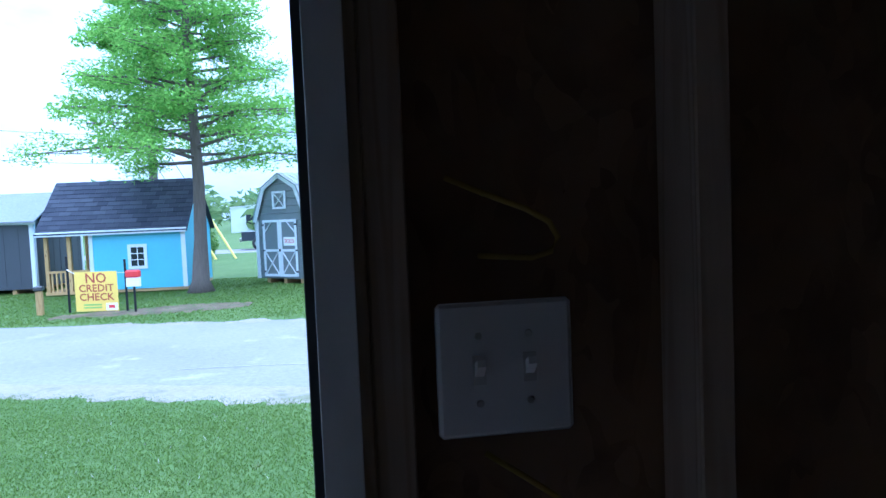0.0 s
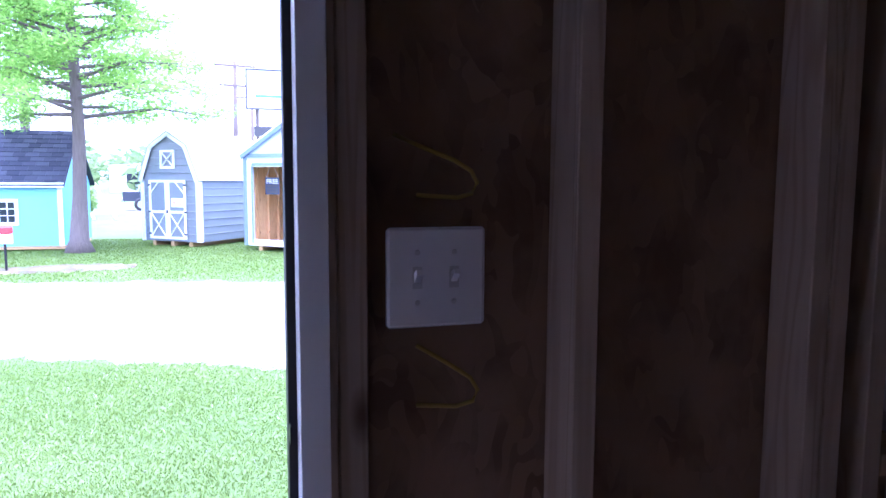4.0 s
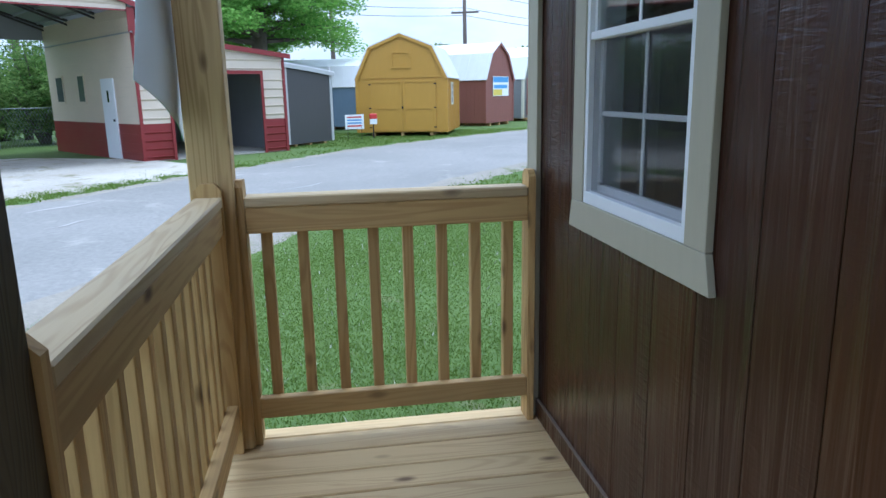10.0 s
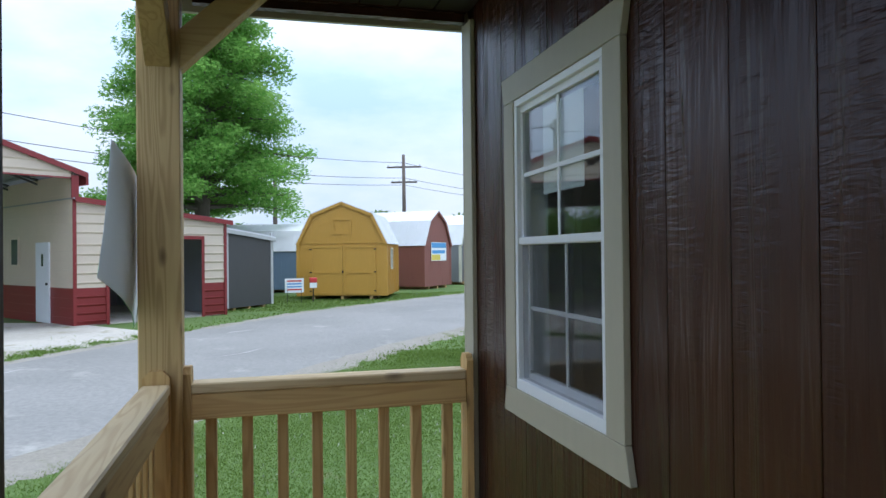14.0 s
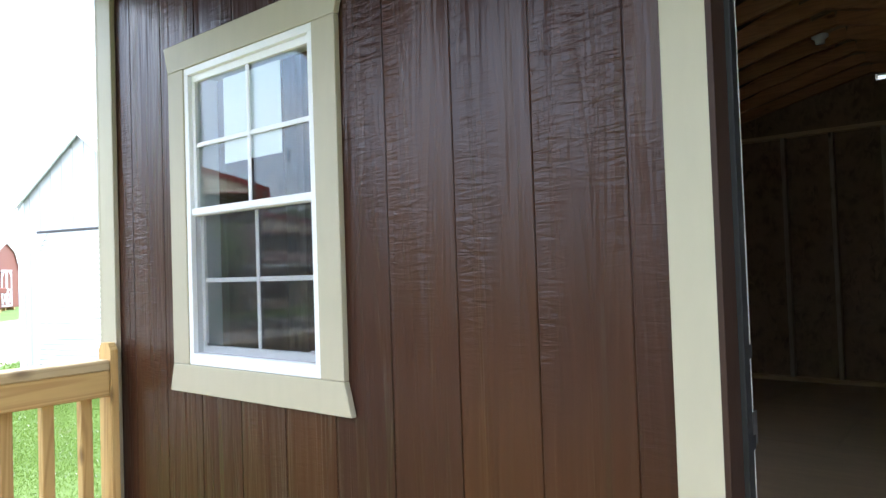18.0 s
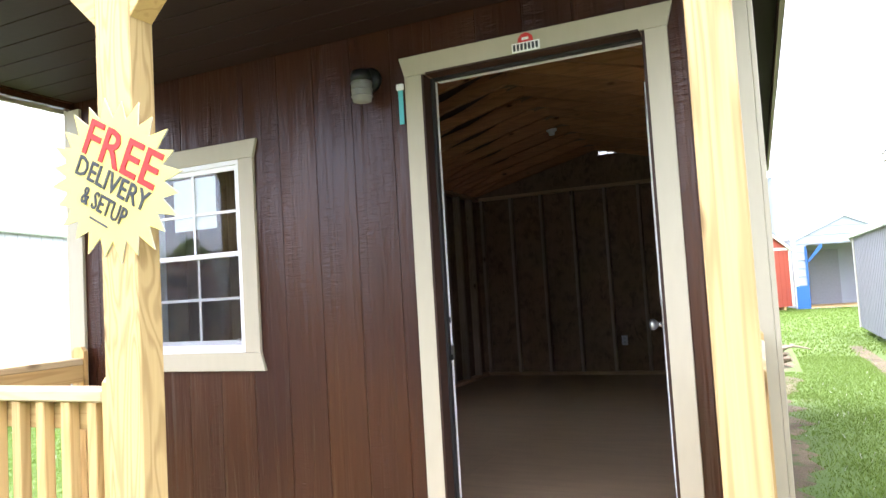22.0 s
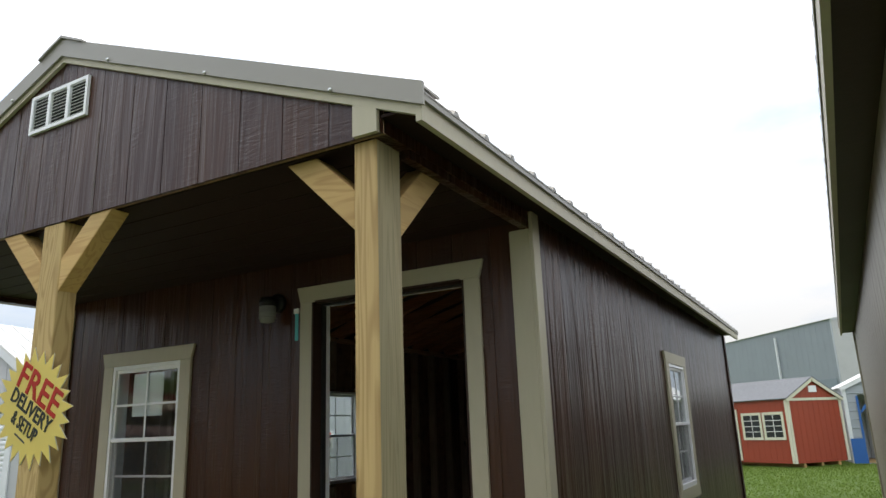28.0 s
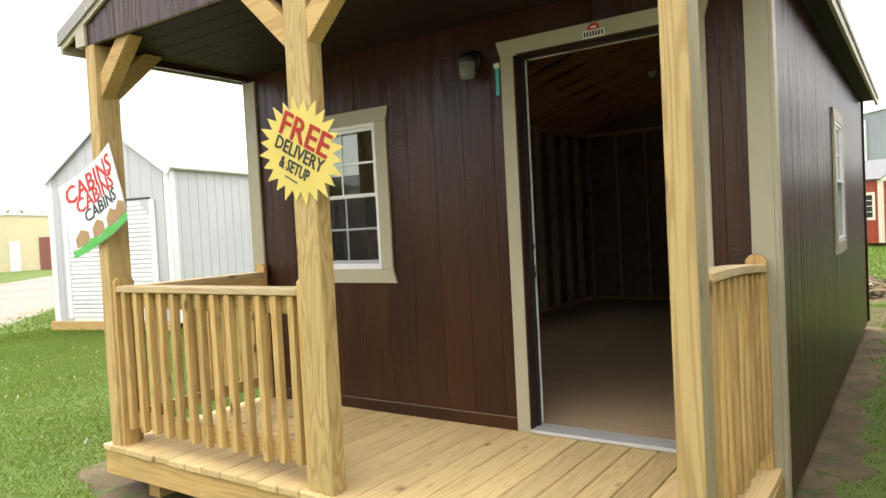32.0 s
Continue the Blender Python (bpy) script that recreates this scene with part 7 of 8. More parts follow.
shed_shell(rb, w, 5.0, gam(w, 2.2, 0.5, 3.1, 3.6), maroon, white_metal, white_paint)
barn_doors(rb, 0.9, w - 0.9, 0.2, 2.1, maroon, white_paint, "x")
m, w = at_front((32.2, -1.6), (36.2, -2.4))
bg = thing("blue_grey_shed", "blue-grey gambrel shed with a broad white metal roof, half hidden", "shed", m)
shed_shell(bg, w, 6.5, gam(w, 1.90, 0.55, 2.72, 3.1), slate_blue, white_metal, white_paint, lap=0.3, roof_ribs=0.4)

# white shed with a roll-up door next along the lane
m, w = at_front((12.09, -2.82), (9.52, -3.47))
ws = thing("white_shed", "pale grey vertical-ribbed shed with a white roll-up door", "shed", m)
pale_wall = paint("pale_grey_metal", (0.50, 0.51, 0.53), 0.42, metal=0.05, var=0.03)
shed_shell(ws, w, 4.8, gab(w, 2.68, 3.62), pale_wall, white_metal, white_paint, lap=0.23, roof_ribs=0.3, lift=0.10)
rd = part("roll_door", box(0.42, w - 0.42, -0.02, -0.008, 0.14, 2.16), white_paint, ws)
for k in range(26):
    part("door_slat", prism(bmesh.new(), [(-0.021, 0.21 + 0.074 * k), (-0.034, 0.228 + 0.074 * k), (-0.034, 0.256 + 0.074 * k), (-0.021, 0.274 + 0.074 * k)], 0.43, w - 0.43, "yz"), white_paint, rd)
part("door_head", box(0.40, w - 0.40, -0.03, -0.0205, 2.165, 2.20), dark_steel, ws)
for a, s in ((0.42, 1), (w - 0.42, -1)):
    part("door_corner", prism(bmesh.new(), [(a, 2.16), (a + s * 0.22, 2.16), (a, 1.86)], -0.040, -0.0355), pale_wall, ws)
    part("door_side", box(*sorted((a - s * 0.1, a)), -0.04, -0.0085, 0.2, 2.16), white_paint, ws)
part("end_skid", box(-0.05, w + 0.05, -0.10, -0.03, -0.02, 0.15), pine_x, ws)

# white shed seen through the cabin's far window
m, w = at_front((11.0, -8.6), (7.6, -11.3))
w2 = thing("storage_shed", "white ribbed metal shed with a small red and grey sign", "shed", m)
shed_shell(w2, w, 4.0, gab(w, 2.6, 3.5), pale_wall, white_metal, white_paint, lap=0.23, lift=0.14)
st = thing("shed_sign", "small red and grey printed sign on a white shed", "sign", m @ Matrix.Translation((w * 0.5, -0.012, 1.55)))
part("panel", box(-0.3, 0.3, -0.006, 0.0, -0.2, 0.2), paper_white, st)
part("print_bar", box(-0.26, 0.26, -0.0075, -0.0061, 0.02, 0.16), ink_red, st)
part("print_bar", box(-0.26, 0.26, -0.0075, -0.0061, -0.16, -0.03), dark_steel, st)

# neighbouring greige shed beside the cabin
ng = thing("greige_shed", "glossy greige boarded shed close beside the cabin", "shed")
NX, NY0, NY1 = -1.36, -5.75, 1.75
part("wall", box(NX - 0.06, NX - 0.012, NY0, NY1, -0.20, 2.30), osb, ng)
y = NY0
while y < NY1 - 0.02:
    yb = min(y + 0.2032, NY1)
    bm = box(NX - 0.0118, NX, y + 0.004, yb - 0.004, -0.20, 2.25)
    bmesh.ops.bevel(bm, geom=[e for e in bm.edges if abs(e.verts[0].co.z - e.verts[1].co.z) > 0.01], offset=0.0025, segments=1, affect="EDGES")
    part("siding_board", bm, greige, ng)
    y += 0.2032
part("wall", box(NX - 3.0, NX - 0.06, NY1 - 0.05, NY1, -0.20, 2.30), greige, ng)
part("wall", box(NX - 3.0, NX - 0.06, NY0, NY0 + 0.05, -0.20, 2.30), greige, ng)
part("wall", box(NX - 3.05, NX - 3.0, NY0, NY1, -0.20, 2.30), greige, ng)
part("corner_board", box(NX + 0.001, NX + 0.018, NY0 - 0.01, NY0 + 0.05, -0.2, 2.25), beige, ng)
for y0_, y1_ in ((NY0, NY0 + 0.05), (NY1 - 0.05, NY1)):
    part("gable", prism(bmesh.new(), [(NX - 3.05, 2.30), (NX, 2.30), (NX - 1.525, 2.95)], y0_, y1_), greige, ng)
for s in (1, -1):
    c = NX - 1.525
    pts = [(c, 3.0), (c + s * (1.525 + 0.14), 2.30), (c + s * (1.525 + 0.14), 2.325), (c, 3.025)]
    part("roof", prism(bmesh.new(), pts, NY0 - 0.08, NY1 + 0.08), roof_taupe, ng)
    y = NY0
    while y < NY1:
        k = (3.0 - 2.30) / (1.525 + 0.14)
        bm = bmesh.new()
        pts2 = [(c + s * 0.05, 3.0255 - k * 0.05), (c + s * 1.665, 2.3258), (c + s * 1.665, 2.346), (c + s * 0.05, 3.046 - k * 0.05)]
        prism(bm, pts2, y - 0.014, y + 0.014)
        part("roof_rib", bm, roof_taupe, ng)
        y += 0.2286
    part("fascia", box(*sorted((c + s * 1.64, c + s * 1.66)), NY0 - 0.07, NY1 + 0.07, 2.215, 2.2995), beige, ng)
    part("soffit", box(*sorted((c + s * 1.526, c + s * 1.639)), NY0, NY1, 2.232, 2.246), jamb_brown, ng)
for xs in (-1.7, -2.9, -4.1):
    part("skid", box(xs - 0.05, xs + 0.05, NY0, NY1, -0.30, -0.20), pine_y, ng)

gs2 = thing("grey_shed", "slate grey shed behind the greige one", "shed", pose(-4.62, -15.0, -0.3))
shed_shell(gs2, 2.72, 5.8, gab(2.72, 2.12, 2.9), paint("mid_grey_paint", (0.16, 0.165, 0.175), 0.5, var=0.05), white_metal, paint("tan_skirt", (0.42, 0.40, 0.33), 0.6), lap=0.2)

# red shed at the back, pavilion and warehouse
m, w = at_front((0.54, -24.00), (-1.05, -26.05))
rs = thing("red_shed", "barn-red shed with cream trim, grey shingles and paired windows", "shed", m)
shed_shell(rs, w, 6.2, gab(w, 2.30, 2.98), barn_red, paint("grey_shingle_roof", (0.16, 0.165, 0.175), 0.9, var=0.3, scale=14, bump=0.4), cream, lap=0.25)
part("gable_band", box(0, w, -0.03, -0.008, 2.20, 2.29), cream, rs)
part("vent", box(w / 2 - 0.19, w / 2 + 0.19, -0.03, -0.008, 2.48, 2.70), white_vinyl, rs)
for yy in (0.66, 1.62):
    win = small_window(rs, -yy, 1.38, 0.72, 0.76, trim_mat=cream, cols=2, rows=4, tw=0.09)
    win.matrix_local = Matrix.Translation((0, 0, 0)) @ Matrix.Rotation(-math.pi / 2, 4, "Z")
fd = thing("shed_door", "", "")
fd.parent = rs
fd.matrix_local = Matrix.Rotation(-math.pi / 2, 4, "Z")
bm = bmesh.new()
frame_rect(bm, -3.1, -2.25, 0.2, 2.0, 0.10, -0.04, -0.008)
bx(bm, -3.0, -2.35, -0.04, -0.008, 1.05, 1.15)
part("door_frame", bm, cream, fd)
m, w = at_front((-1.17, -26.2), (-4.7, -26.8))
pv = thing("metal_pavilion", "pale metal pavilion with blue corner posts and a white roof", "pavilion", m)
shed_shell(pv, w, 2.4, gab(w, 2.62, 3.45), paint("pale_slate_metal", (0.34, 0.37, 0.41), 0.45, var=0.04), white_metal, white_paint, hole=(0.45, w - 0.1, 0.02, 2.35), lift=0.0, ribs=0.3)
blue_m = paint("blue_metal", (0.02, 0.11, 0.36), 0.45, var=0.05)
for q in ((0.0, 0.44, 0.0, 0.85), (0.38, 0.45, 0.85, 2.3), (w - 0.3, w, 0, 0.85)):
    part("blue_band", box(q[0], q[1], -0.045, -0.023, q[2], q[3]), blue_m, pv)
part("blue_brace", prism(bmesh.new(), [(0.44, 1.75), (0.50, 1.72), (0.98, 2.24), (0.98, 2.34), (0.90, 2.34)], -0.044, -0.0235), blue_m, pv)
part("back_door", box(1.0, 2.1, 2.30, 2.345, 0.05, 2.2), paint("grey_door", (0.24, 0.25, 0.27), 0.5), pv)
m, w = at_front((-1.25, -48.0), (-7.0, -52.3))
wh = thing("warehouse", "large blue-grey metal warehouse behind the red shed", "warehouse", m)
bw = paint("blue_grey_cladding", (0.24, 0.27, 0.295), 0.5, metal=0.1, var=0.05, scale=6, stretch=(4, 4, 0.1))
shed_shell(wh, w, 26.0, gab(w, 7.65, 8.25), bw, white_metal, paint("pale_cladding_trim", (0.45, 0.48, 0.52), 0.5), lap=0.6, lift=0.0)
part("end_cladding", prism(bmesh.new(), [(0.0, 0.0), (w, 0.0), (w, 7.60), (w / 2, 8.20), (0.0, 7.60)], -0.05, -0.03), paint("pale_blue_cladding", (0.46, 0.46, 0.47), 0.5, var=0.05), wh, "pale blue-grey end wall cladding")
part("downpipe", box(-0.15, -0.03, 6.0, 6.12, 0, 7.2), white_paint, wh)
part("lower_band", box(-0.05, -0.03, 0.3, 25.8, 0.0, 3.9), paint("dusk_cladding", (0.185, 0.225, 0.255), 0.5), wh)

# low buff building far along the lane
m, w = at_front((48.8, -13.0), (45.2, -22.0))
ff = thing("buff_warehouse", "low buff metal building with a red door far off", "warehouse", m)
shed_shell(ff, w, 10, gab(w, 3.4, 3.7), paint("buff_cladding", (0.62, 0.56, 0.36), 0.5), white_metal, white_paint, lift=0.0)
part("door", box(w * 0.66, w * 0.66 + 1.15, -0.05, -0.008, 0, 2.1), maroon, ff)
part("door", box(w * 0.49, w * 0.49 + 0.6, -0.05, -0.008, 0, 1.9), white_paint, ff)

# ---- brick house beyond the carport ----
m, w = at_front((23.2, 23.6), (24.9, 15.4))
bh = thing("brick_house", "low tan brick ranch house with a brown shingled roof", "house", m)
brick = bpy.data.materials.new("tan_brick")
brick.use_nodes = True
bn_, bl_ = brick.node_tree.nodes, brick.node_tree.links
bt = bn_.new("ShaderNodeTexBrick")
bt.inputs["Color1"].default_value, bt.inputs["Color2"].default_value, bt.inputs["Mortar"].default_value = (0.30, 0.20, 0.13, 1), (0.40, 0.29, 0.19, 1), (0.42, 0.38, 0.32, 1)
bt.inputs["Scale"].default_value, bt.inputs["Mortar Size"].default_value = 1.0, 0.012
bt.inputs["Brick Width"].default_value, bt.inputs["Row Height"].default_value = 0.22, 0.075
bc_ = bn_.new("ShaderNodeTexCoord")
bmp = bn_.new("ShaderNodeMapping")
bmp.inputs["Rotation"].default_value = (radians(90), 0, 0)
bl_.new(bc_.outputs["Object"], bmp.inputs["Vector"])
bl_.new(bmp.outputs[0], bt.inputs["Vector"])
bl_.new(bt.outputs["Color"], bn_["Principled BSDF"].inputs["Base Color"])
bn_["Principled BSDF"].inputs["Roughness"].default_value = 0.9
part("wall", box(0, w, 0, 7, -0.05, 1.86), brick, bh)
part("eave_board", box(-0.4, w + 0.4, -0.5, -0.46, 1.74, 1.88), white_paint, bh)
part("roof", prism(bmesh.new(), [(-0.5, 1.84), (3.5, 3.72), (7.5, 1.84), (7.5, 1.90), (3.5, 3.80), (-0.5, 1.90)], -0.4, w + 0.4, "yz"), paint("brown_shingle", (0.13, 0.085, 0.075), 0.9, var=0.3, scale=12, bump=0.5), bh)
for u in (1.3, 3.4, 6.4):
    wi = part("window", box(u, u + 0.9, -0.03, -0.002, 0.45, 1.62), dark_pane, bh)
    part("shutter", box(u - 0.32, u - 0.03, -0.04, -0.003, 0.42, 1.65), paint("green_shutter", (0.03, 0.08, 0.08), 0.6) if u < 2 else bpy.data.materials["green_shutter"], wi)
part("roof_vent", box(3.0, 3.7, 2.2, 2.6, 3.0, 3.36), white_paint, bh)
part("downpipe", tube(bmesh.new(), [(w - 0.4, -0.48, 1.78), (w - 0.3, -0.06, 1.55), (w - 0.3, -0.06, 0.0)], 0.05, 6), white_paint, bh)

# ---- roadside signs ----
ns = thing("roadside_sign", "yellow roadside board lettered no credit check, on steel stakes", "sign", pose(-3.82, 15.0, ground_z(-3.9, 15), 0, 0, -14))
part("board", box(-0.48, 0.48, -0.005, 0.0, 0.03, 0.88), paint("yellow_board", (0.78, 0.56, 0.10), 0.5, var=0.05, var2=0.1), ns)
R90 = Matrix.Rotation(math.pi / 2, 4, "X")
dkred = paint("brick_red_print", (0.36, 0.07, 0.035), 0.5)
words("lettering", "NO", 0.30, Matrix.Translation((0, -0.008, 0.73)) @ R90, dkred, ns, width=0.46)
words("lettering", "CREDIT", 0.22, Matrix.Translation((0, -0.008, 0.52)) @ R90, dkred, ns, width=0.78)
words("lettering", "CHECK", 0.22, Matrix.Translation((0, -0.008, 0.33)) @ R90, dkred, ns, width=0.78)
part("print_patch", box(0.20, 0.46, -0.008, -0.0055, 0.05, 0.20), paper_white, ns)
part("print_patch", box(0.26, 0.40, -0.010, -0.0085, 0.09, 0.16), ink_red, ns)
for zz in (0.17, 0.11):
    part("print_bar", box(-0.30, 0.10, -0.007, -0.0055, zz - 0.015, zz + 0.015), paint("green_bar", (0.25, 0.45, 0.10), 0.5) if zz > 0.15 else bpy.data.materials["green_bar"], ns)
for xx, hh in ((-0.64, 1.22), (0.66, 1.12)):
    part("stake", box(xx - 0.02, xx + 0.02, 0.0, 0.03, -0.05, hh), black_metal, ns)
    part("wire_tie", tube(bmesh.new(), [(xx, 0.0, hh - 0.28), (xx * 0.72, 0.0, 0.84)], 0.008, 5), steel, ns)
fb = thing("flyer_box", "red and white flyer box on a steel stake", "flyer box", pose(-2.95, 14.6, ground_z(-2.9, 14.6), 0, 0, -10))
part("stake", box(-0.02, 0.02, 0.0, 0.03, -0.05, 0.62), black_metal, fb)
part("box", box(-0.14, 0.14, -0.05, 0.05, 0.55, 0.74, 0.01), paper_white, fb)
part("lid", box(-0.15, 0.15, -0.07, 0.06, 0.74, 0.90, 0.03), ink_red, fb)
wp = thing("wood_stub", "short wooden post beside the roadside board", "post", pose(-5.0, 15.1, ground_z(-5, 15)))
part("post", box(-0.06, 0.06, -0.06, 0.06, -0.05, 0.52, 0.01), pine_z, wp)
part("cap", box(-0.09, 0.09, -0.09, 0.09, 0.52, 0.62, 0.02), dark_steel, wp)
y2 = thing("yard_sign", "white printed yard sign on wire legs", "sign", pose(25.65, -0.17, -0.30, 0, 0, -75))
part("board", box(-0.34, 0.34, -0.006, 0, 0.35, 0.85), paper_white, y2)
for k, zz in enumerate((0.76, 0.66, 0.56, 0.46)):
    part("print_bar", box(-0.26, 0.26, -0.009, -0.0065, zz - 0.025, zz + 0.025), ink_red if k in (0, 3) else ink_blue, y2)
for xx in (-0.25, 0.25):
    part("leg", tube(bmesh.new(), [(xx, 0, -0.03), (xx, 0, 0.5)], 0.01, 5), black_metal, y2)
f2 = thing("flyer_box", "small red flyer box before the mustard barn", "flyer box", pose(25.9, -0.84, -0.30, 0, 0, -85))
part("stake", box(-0.02, 0.02, 0, 0.03, -0.03, 0.6), black_metal, f2)
part("box", box(-0.12, 0.12, -0.05, 0.05, 0.5, 0.68), paper_white, f2)
part("lid", box(-0.13, 0.13, -0.07, 0.06, 0.68, 0.86, 0.02), ink_red, f2)
mbx = thing("sign_post", "white post with a brown plank arm far down the lane", "post", pose(35.4, -9.75, -0.3))
part("post", box(-0.08, 0.08, -0.08, 0.08, -0.03, 1.62, 0.01), white_paint, mbx)
part("board", box(-0.05, 0.05, -0.86, -0.085, 0.98, 1.22, 0.02), maroon, mbx, "brown plank")
part("cap", box(-0.11, 0.11, -0.11, 0.11, 1.6205, 1.68, 0.02), white_paint, mbx)


# ---- poles and wires ----
pole_wood = paint("weathered_pole", (0.13, 0.10, 0.08), 0.9, var=0.3, scale=8, stretch=(3, 3, 0.2))


def utility_pole(x, y, h, turn, arms=(0.4, 1.2), label="dark wooden utility pole with crossarms"):
    p = thing("utility_pole", label, "utility pole", pose(x, y, ground_z(x, y), 0, 0, turn), group="utility poles")
    part("pole", tube(bmesh.new(), [(0, 0, -0.1), (0, 0, h * 0.5), (0.02, 0, h)], [0.17, 0.145, 0.11], 9), pole_wood, p, smooth=True)
    for k, a in enumerate(arms):
        half = 1.25 if k == 0 else 0.95
        part("crossarm", box(-half, half, -0.13, -0.03, h - a - 0.06, h - a + 0.06), pole_wood, p)
        for u in (-half + 0.1, -half * 0.4, half * 0.4, half - 0.1):
            part("insulator", lathe(bmesh.new(), [(0.04, 0.06), (0.05, 0.10), (0.03, 0.2)], 8, Matrix.Translation((u, -0.08, h - a))), white_paint, p)
    return p


def wire(a, b, sag=0.5):
    wv_ = thing("overhead_wire", "thin dark overhead wire between poles", "wire", group="overhead wires")
    pts = [tuple(Vector(a).lerp(Vector(b), t / 12) - Vector((0, 0, sag * 4 * (t / 12) * (1 - t / 12)))) for t in range(13)]
    part("wire", tube(bmesh.new(), pts, 0.016, 5), black_metal, wv_)


utility_pole(50.5, -9.0, 8.9, 70, (0.9, 2.0))
utility_pole(2.0, 44.5, 9.0, 10, (0.3, 1.5))
utility_pole(31.5, 12.6, 8.0, 30, (0.5,), "dark wooden utility pole behind the carport")
utility_pole(-24, 46, 11.0, 0, (0.8,), "tall wooden pole far behind the playhouse")
utility_pole(3.6, 60, 9.0, 0, (0.5,), "distant wooden utility pole")
utility_pole(46.0, 0.18, 7.0, 0, (0.4,), "wooden utility pole behind the mustard barn")
for dz in (8.0, 6.9, 6.4):
    wire((50.5, -9.0, dz), (31.5, 12.6, dz - 0.6))
    wire((50.5, -9.0, dz), (66, -32, dz))
wire((31.5, 12.6, 7.1), (2.0, 44.5, 7.6), 0.9)
wire((2.0, 44.5, 7.3), (-24, 46, 8.0), 0.8)
wire((2.0, 44.5, 5.5), (-24, 46, 6.2), 0.8)
bb = thing("billboard", "white billboard on two dark posts behind the sheds", "billboard", pose(3.9, 40.0, ground_z(3, 40), 0, 0, 0))
part("panel", box(-1.35, 1.35, -0.08, 0.0, 5.75, 7.85), paper_white, bb)
bm = bmesh.new()
frame_rect(bm, -1.42, 1.42, 5.68, 7.92, 0.09, -0.11, 0.02)
part("frame", bm, dark_steel, bb)
part("print_bar", box(-0.9, 0.9, -0.085, -0.081, 6.35, 6.5), ink_blue, bb)
for xx in (-0.8, 0.95):
    part("post", tube(bmesh.new(), [(xx, 0.12, -0.1), (xx, 0.12, 5.9)], 0.10, 8), pole_wood, bb)
part("lower_panel", box(-1.0, 0.2, -0.06, 0.0, 4.2, 4.75), dark_steel, bb)
gy_ = paint("yellow_guard", (0.72, 0.62, 0.12), 0.5)
for k, (xx, yy) in enumerate(((-4.3, 33), (-5.1, 33.5), (-3.4, 33))):
    g = thing("guy_guard", "yellow plastic guard on a slanting guy wire", "guy guard", group="guy wires")
    part("guard", tube(bmesh.new(), [(xx, yy, ground_z(xx, yy)), (xx - 1.4, yy + 0.6, ground_z(xx, yy) + 2.4)], 0.06, 6), gy_, g)
    part("wire", tube(bmesh.new(), [(xx - 1.4, yy + 0.6, ground_z(xx, yy) + 2.4), (xx - 4.4, yy + 1.9, ground_z(xx, yy) + 7.4)], 0.015, 5), black_metal, g)

# ---- far vehicle and buildings seen between the sheds ----
tk = thing("pickup_truck", "dark pickup truck parked far off on the verge", "pickup truck", pose(-1.6, 42, ground_z(-2, 42), 0, 0, 4))
tpaint = paint("dark_truck_paint", (0.05, 0.055, 0.07), 0.25, metal=0.3, var=0.05)
part("body", prism(bmesh.new(), [(-2.6, 0.55), (2.6, 0.55), (2.65, 0.95), (1.35, 1.05), (-2.6, 1.08)], -0.9, 0.9), tpaint, tk)
part("cab", prism(bmesh.new(), [(-0.9, 1.0), (1.35, 1.0), (0.75, 1.72), (-0.75, 1.76)], -0.8, 0.8), tpaint, tk)
part("side_window", prism(bmesh.new(), [(-0.75, 1.12), (1.1, 1.10), (0.66, 1.64), (-0.66, 1.66)], -0.815, -0.805), dark_pane, tk)
for xx in (-1.65, 1.65):
    for yy in (-0.82, 0.82):
        wl_ = part("wheel", lathe(bmesh.new(), [(0.30, -0.12), (0.38, -0.08), (0.38, 0.08), (0.30, 0.12)], 16, Matrix.Translation((xx, yy, 0.38)) @ Matrix.Rotation(math.pi / 2, 4, "X")), black_rubber, tk)
        part("rim", lathe(bmesh.new(), [(0.22, -0.125), (0.22, 0.125)], 12, Matrix.Translation((xx, yy, 0.38)) @ Matrix.Rotation(math.pi / 2, 4, "X")), steel, wl_)
part("bumper", box(-2.72, -2.6, -0.85, 0.85, 0.5, 0.72), steel, tk)
m, w = at_front((-12.5, 96), (3.0, 94))
fw = thing("far_store", "low white flat-roofed building far across the road", "store", m)
shed_shell(fw, w, 10, gab(w, 3.4, 3.9), white_paint, white_metal, white_paint, lift=0.0)
for u in (2.0, 5.0, 8.0):
    part("window", box(u, u + 1.6, -0.04, -0.008, 1.0, 2.4), dark_pane, fw)
rsg = thing("pole_sign", "red and white pole sign far off", "sign", pose(-1.2, 52, ground_z(-1, 52)))
part("pole", tube(bmesh.new(), [(0, 0, -0.1), (0, 0, 4.2)], 0.12, 8), white_paint, rsg)
part("panel", box(-0.5, 0.5, -0.1, 0.1, 3.4, 4.6, 0.1), ink_red, rsg)
ribbon("far_road", [(-80, 40), (-30, 38.5), (-5, 38), (20, 38.5), (60, 42), (90, 46), (120, 50)], [(-80, 46), (-30, 44.5), (-5, 44), (20, 44.5), (60, 48), (90, 52), (120, 56)], 0.02, asphalt, 0.1, 0.1, "grey road beyond the lawn", "road", 4)

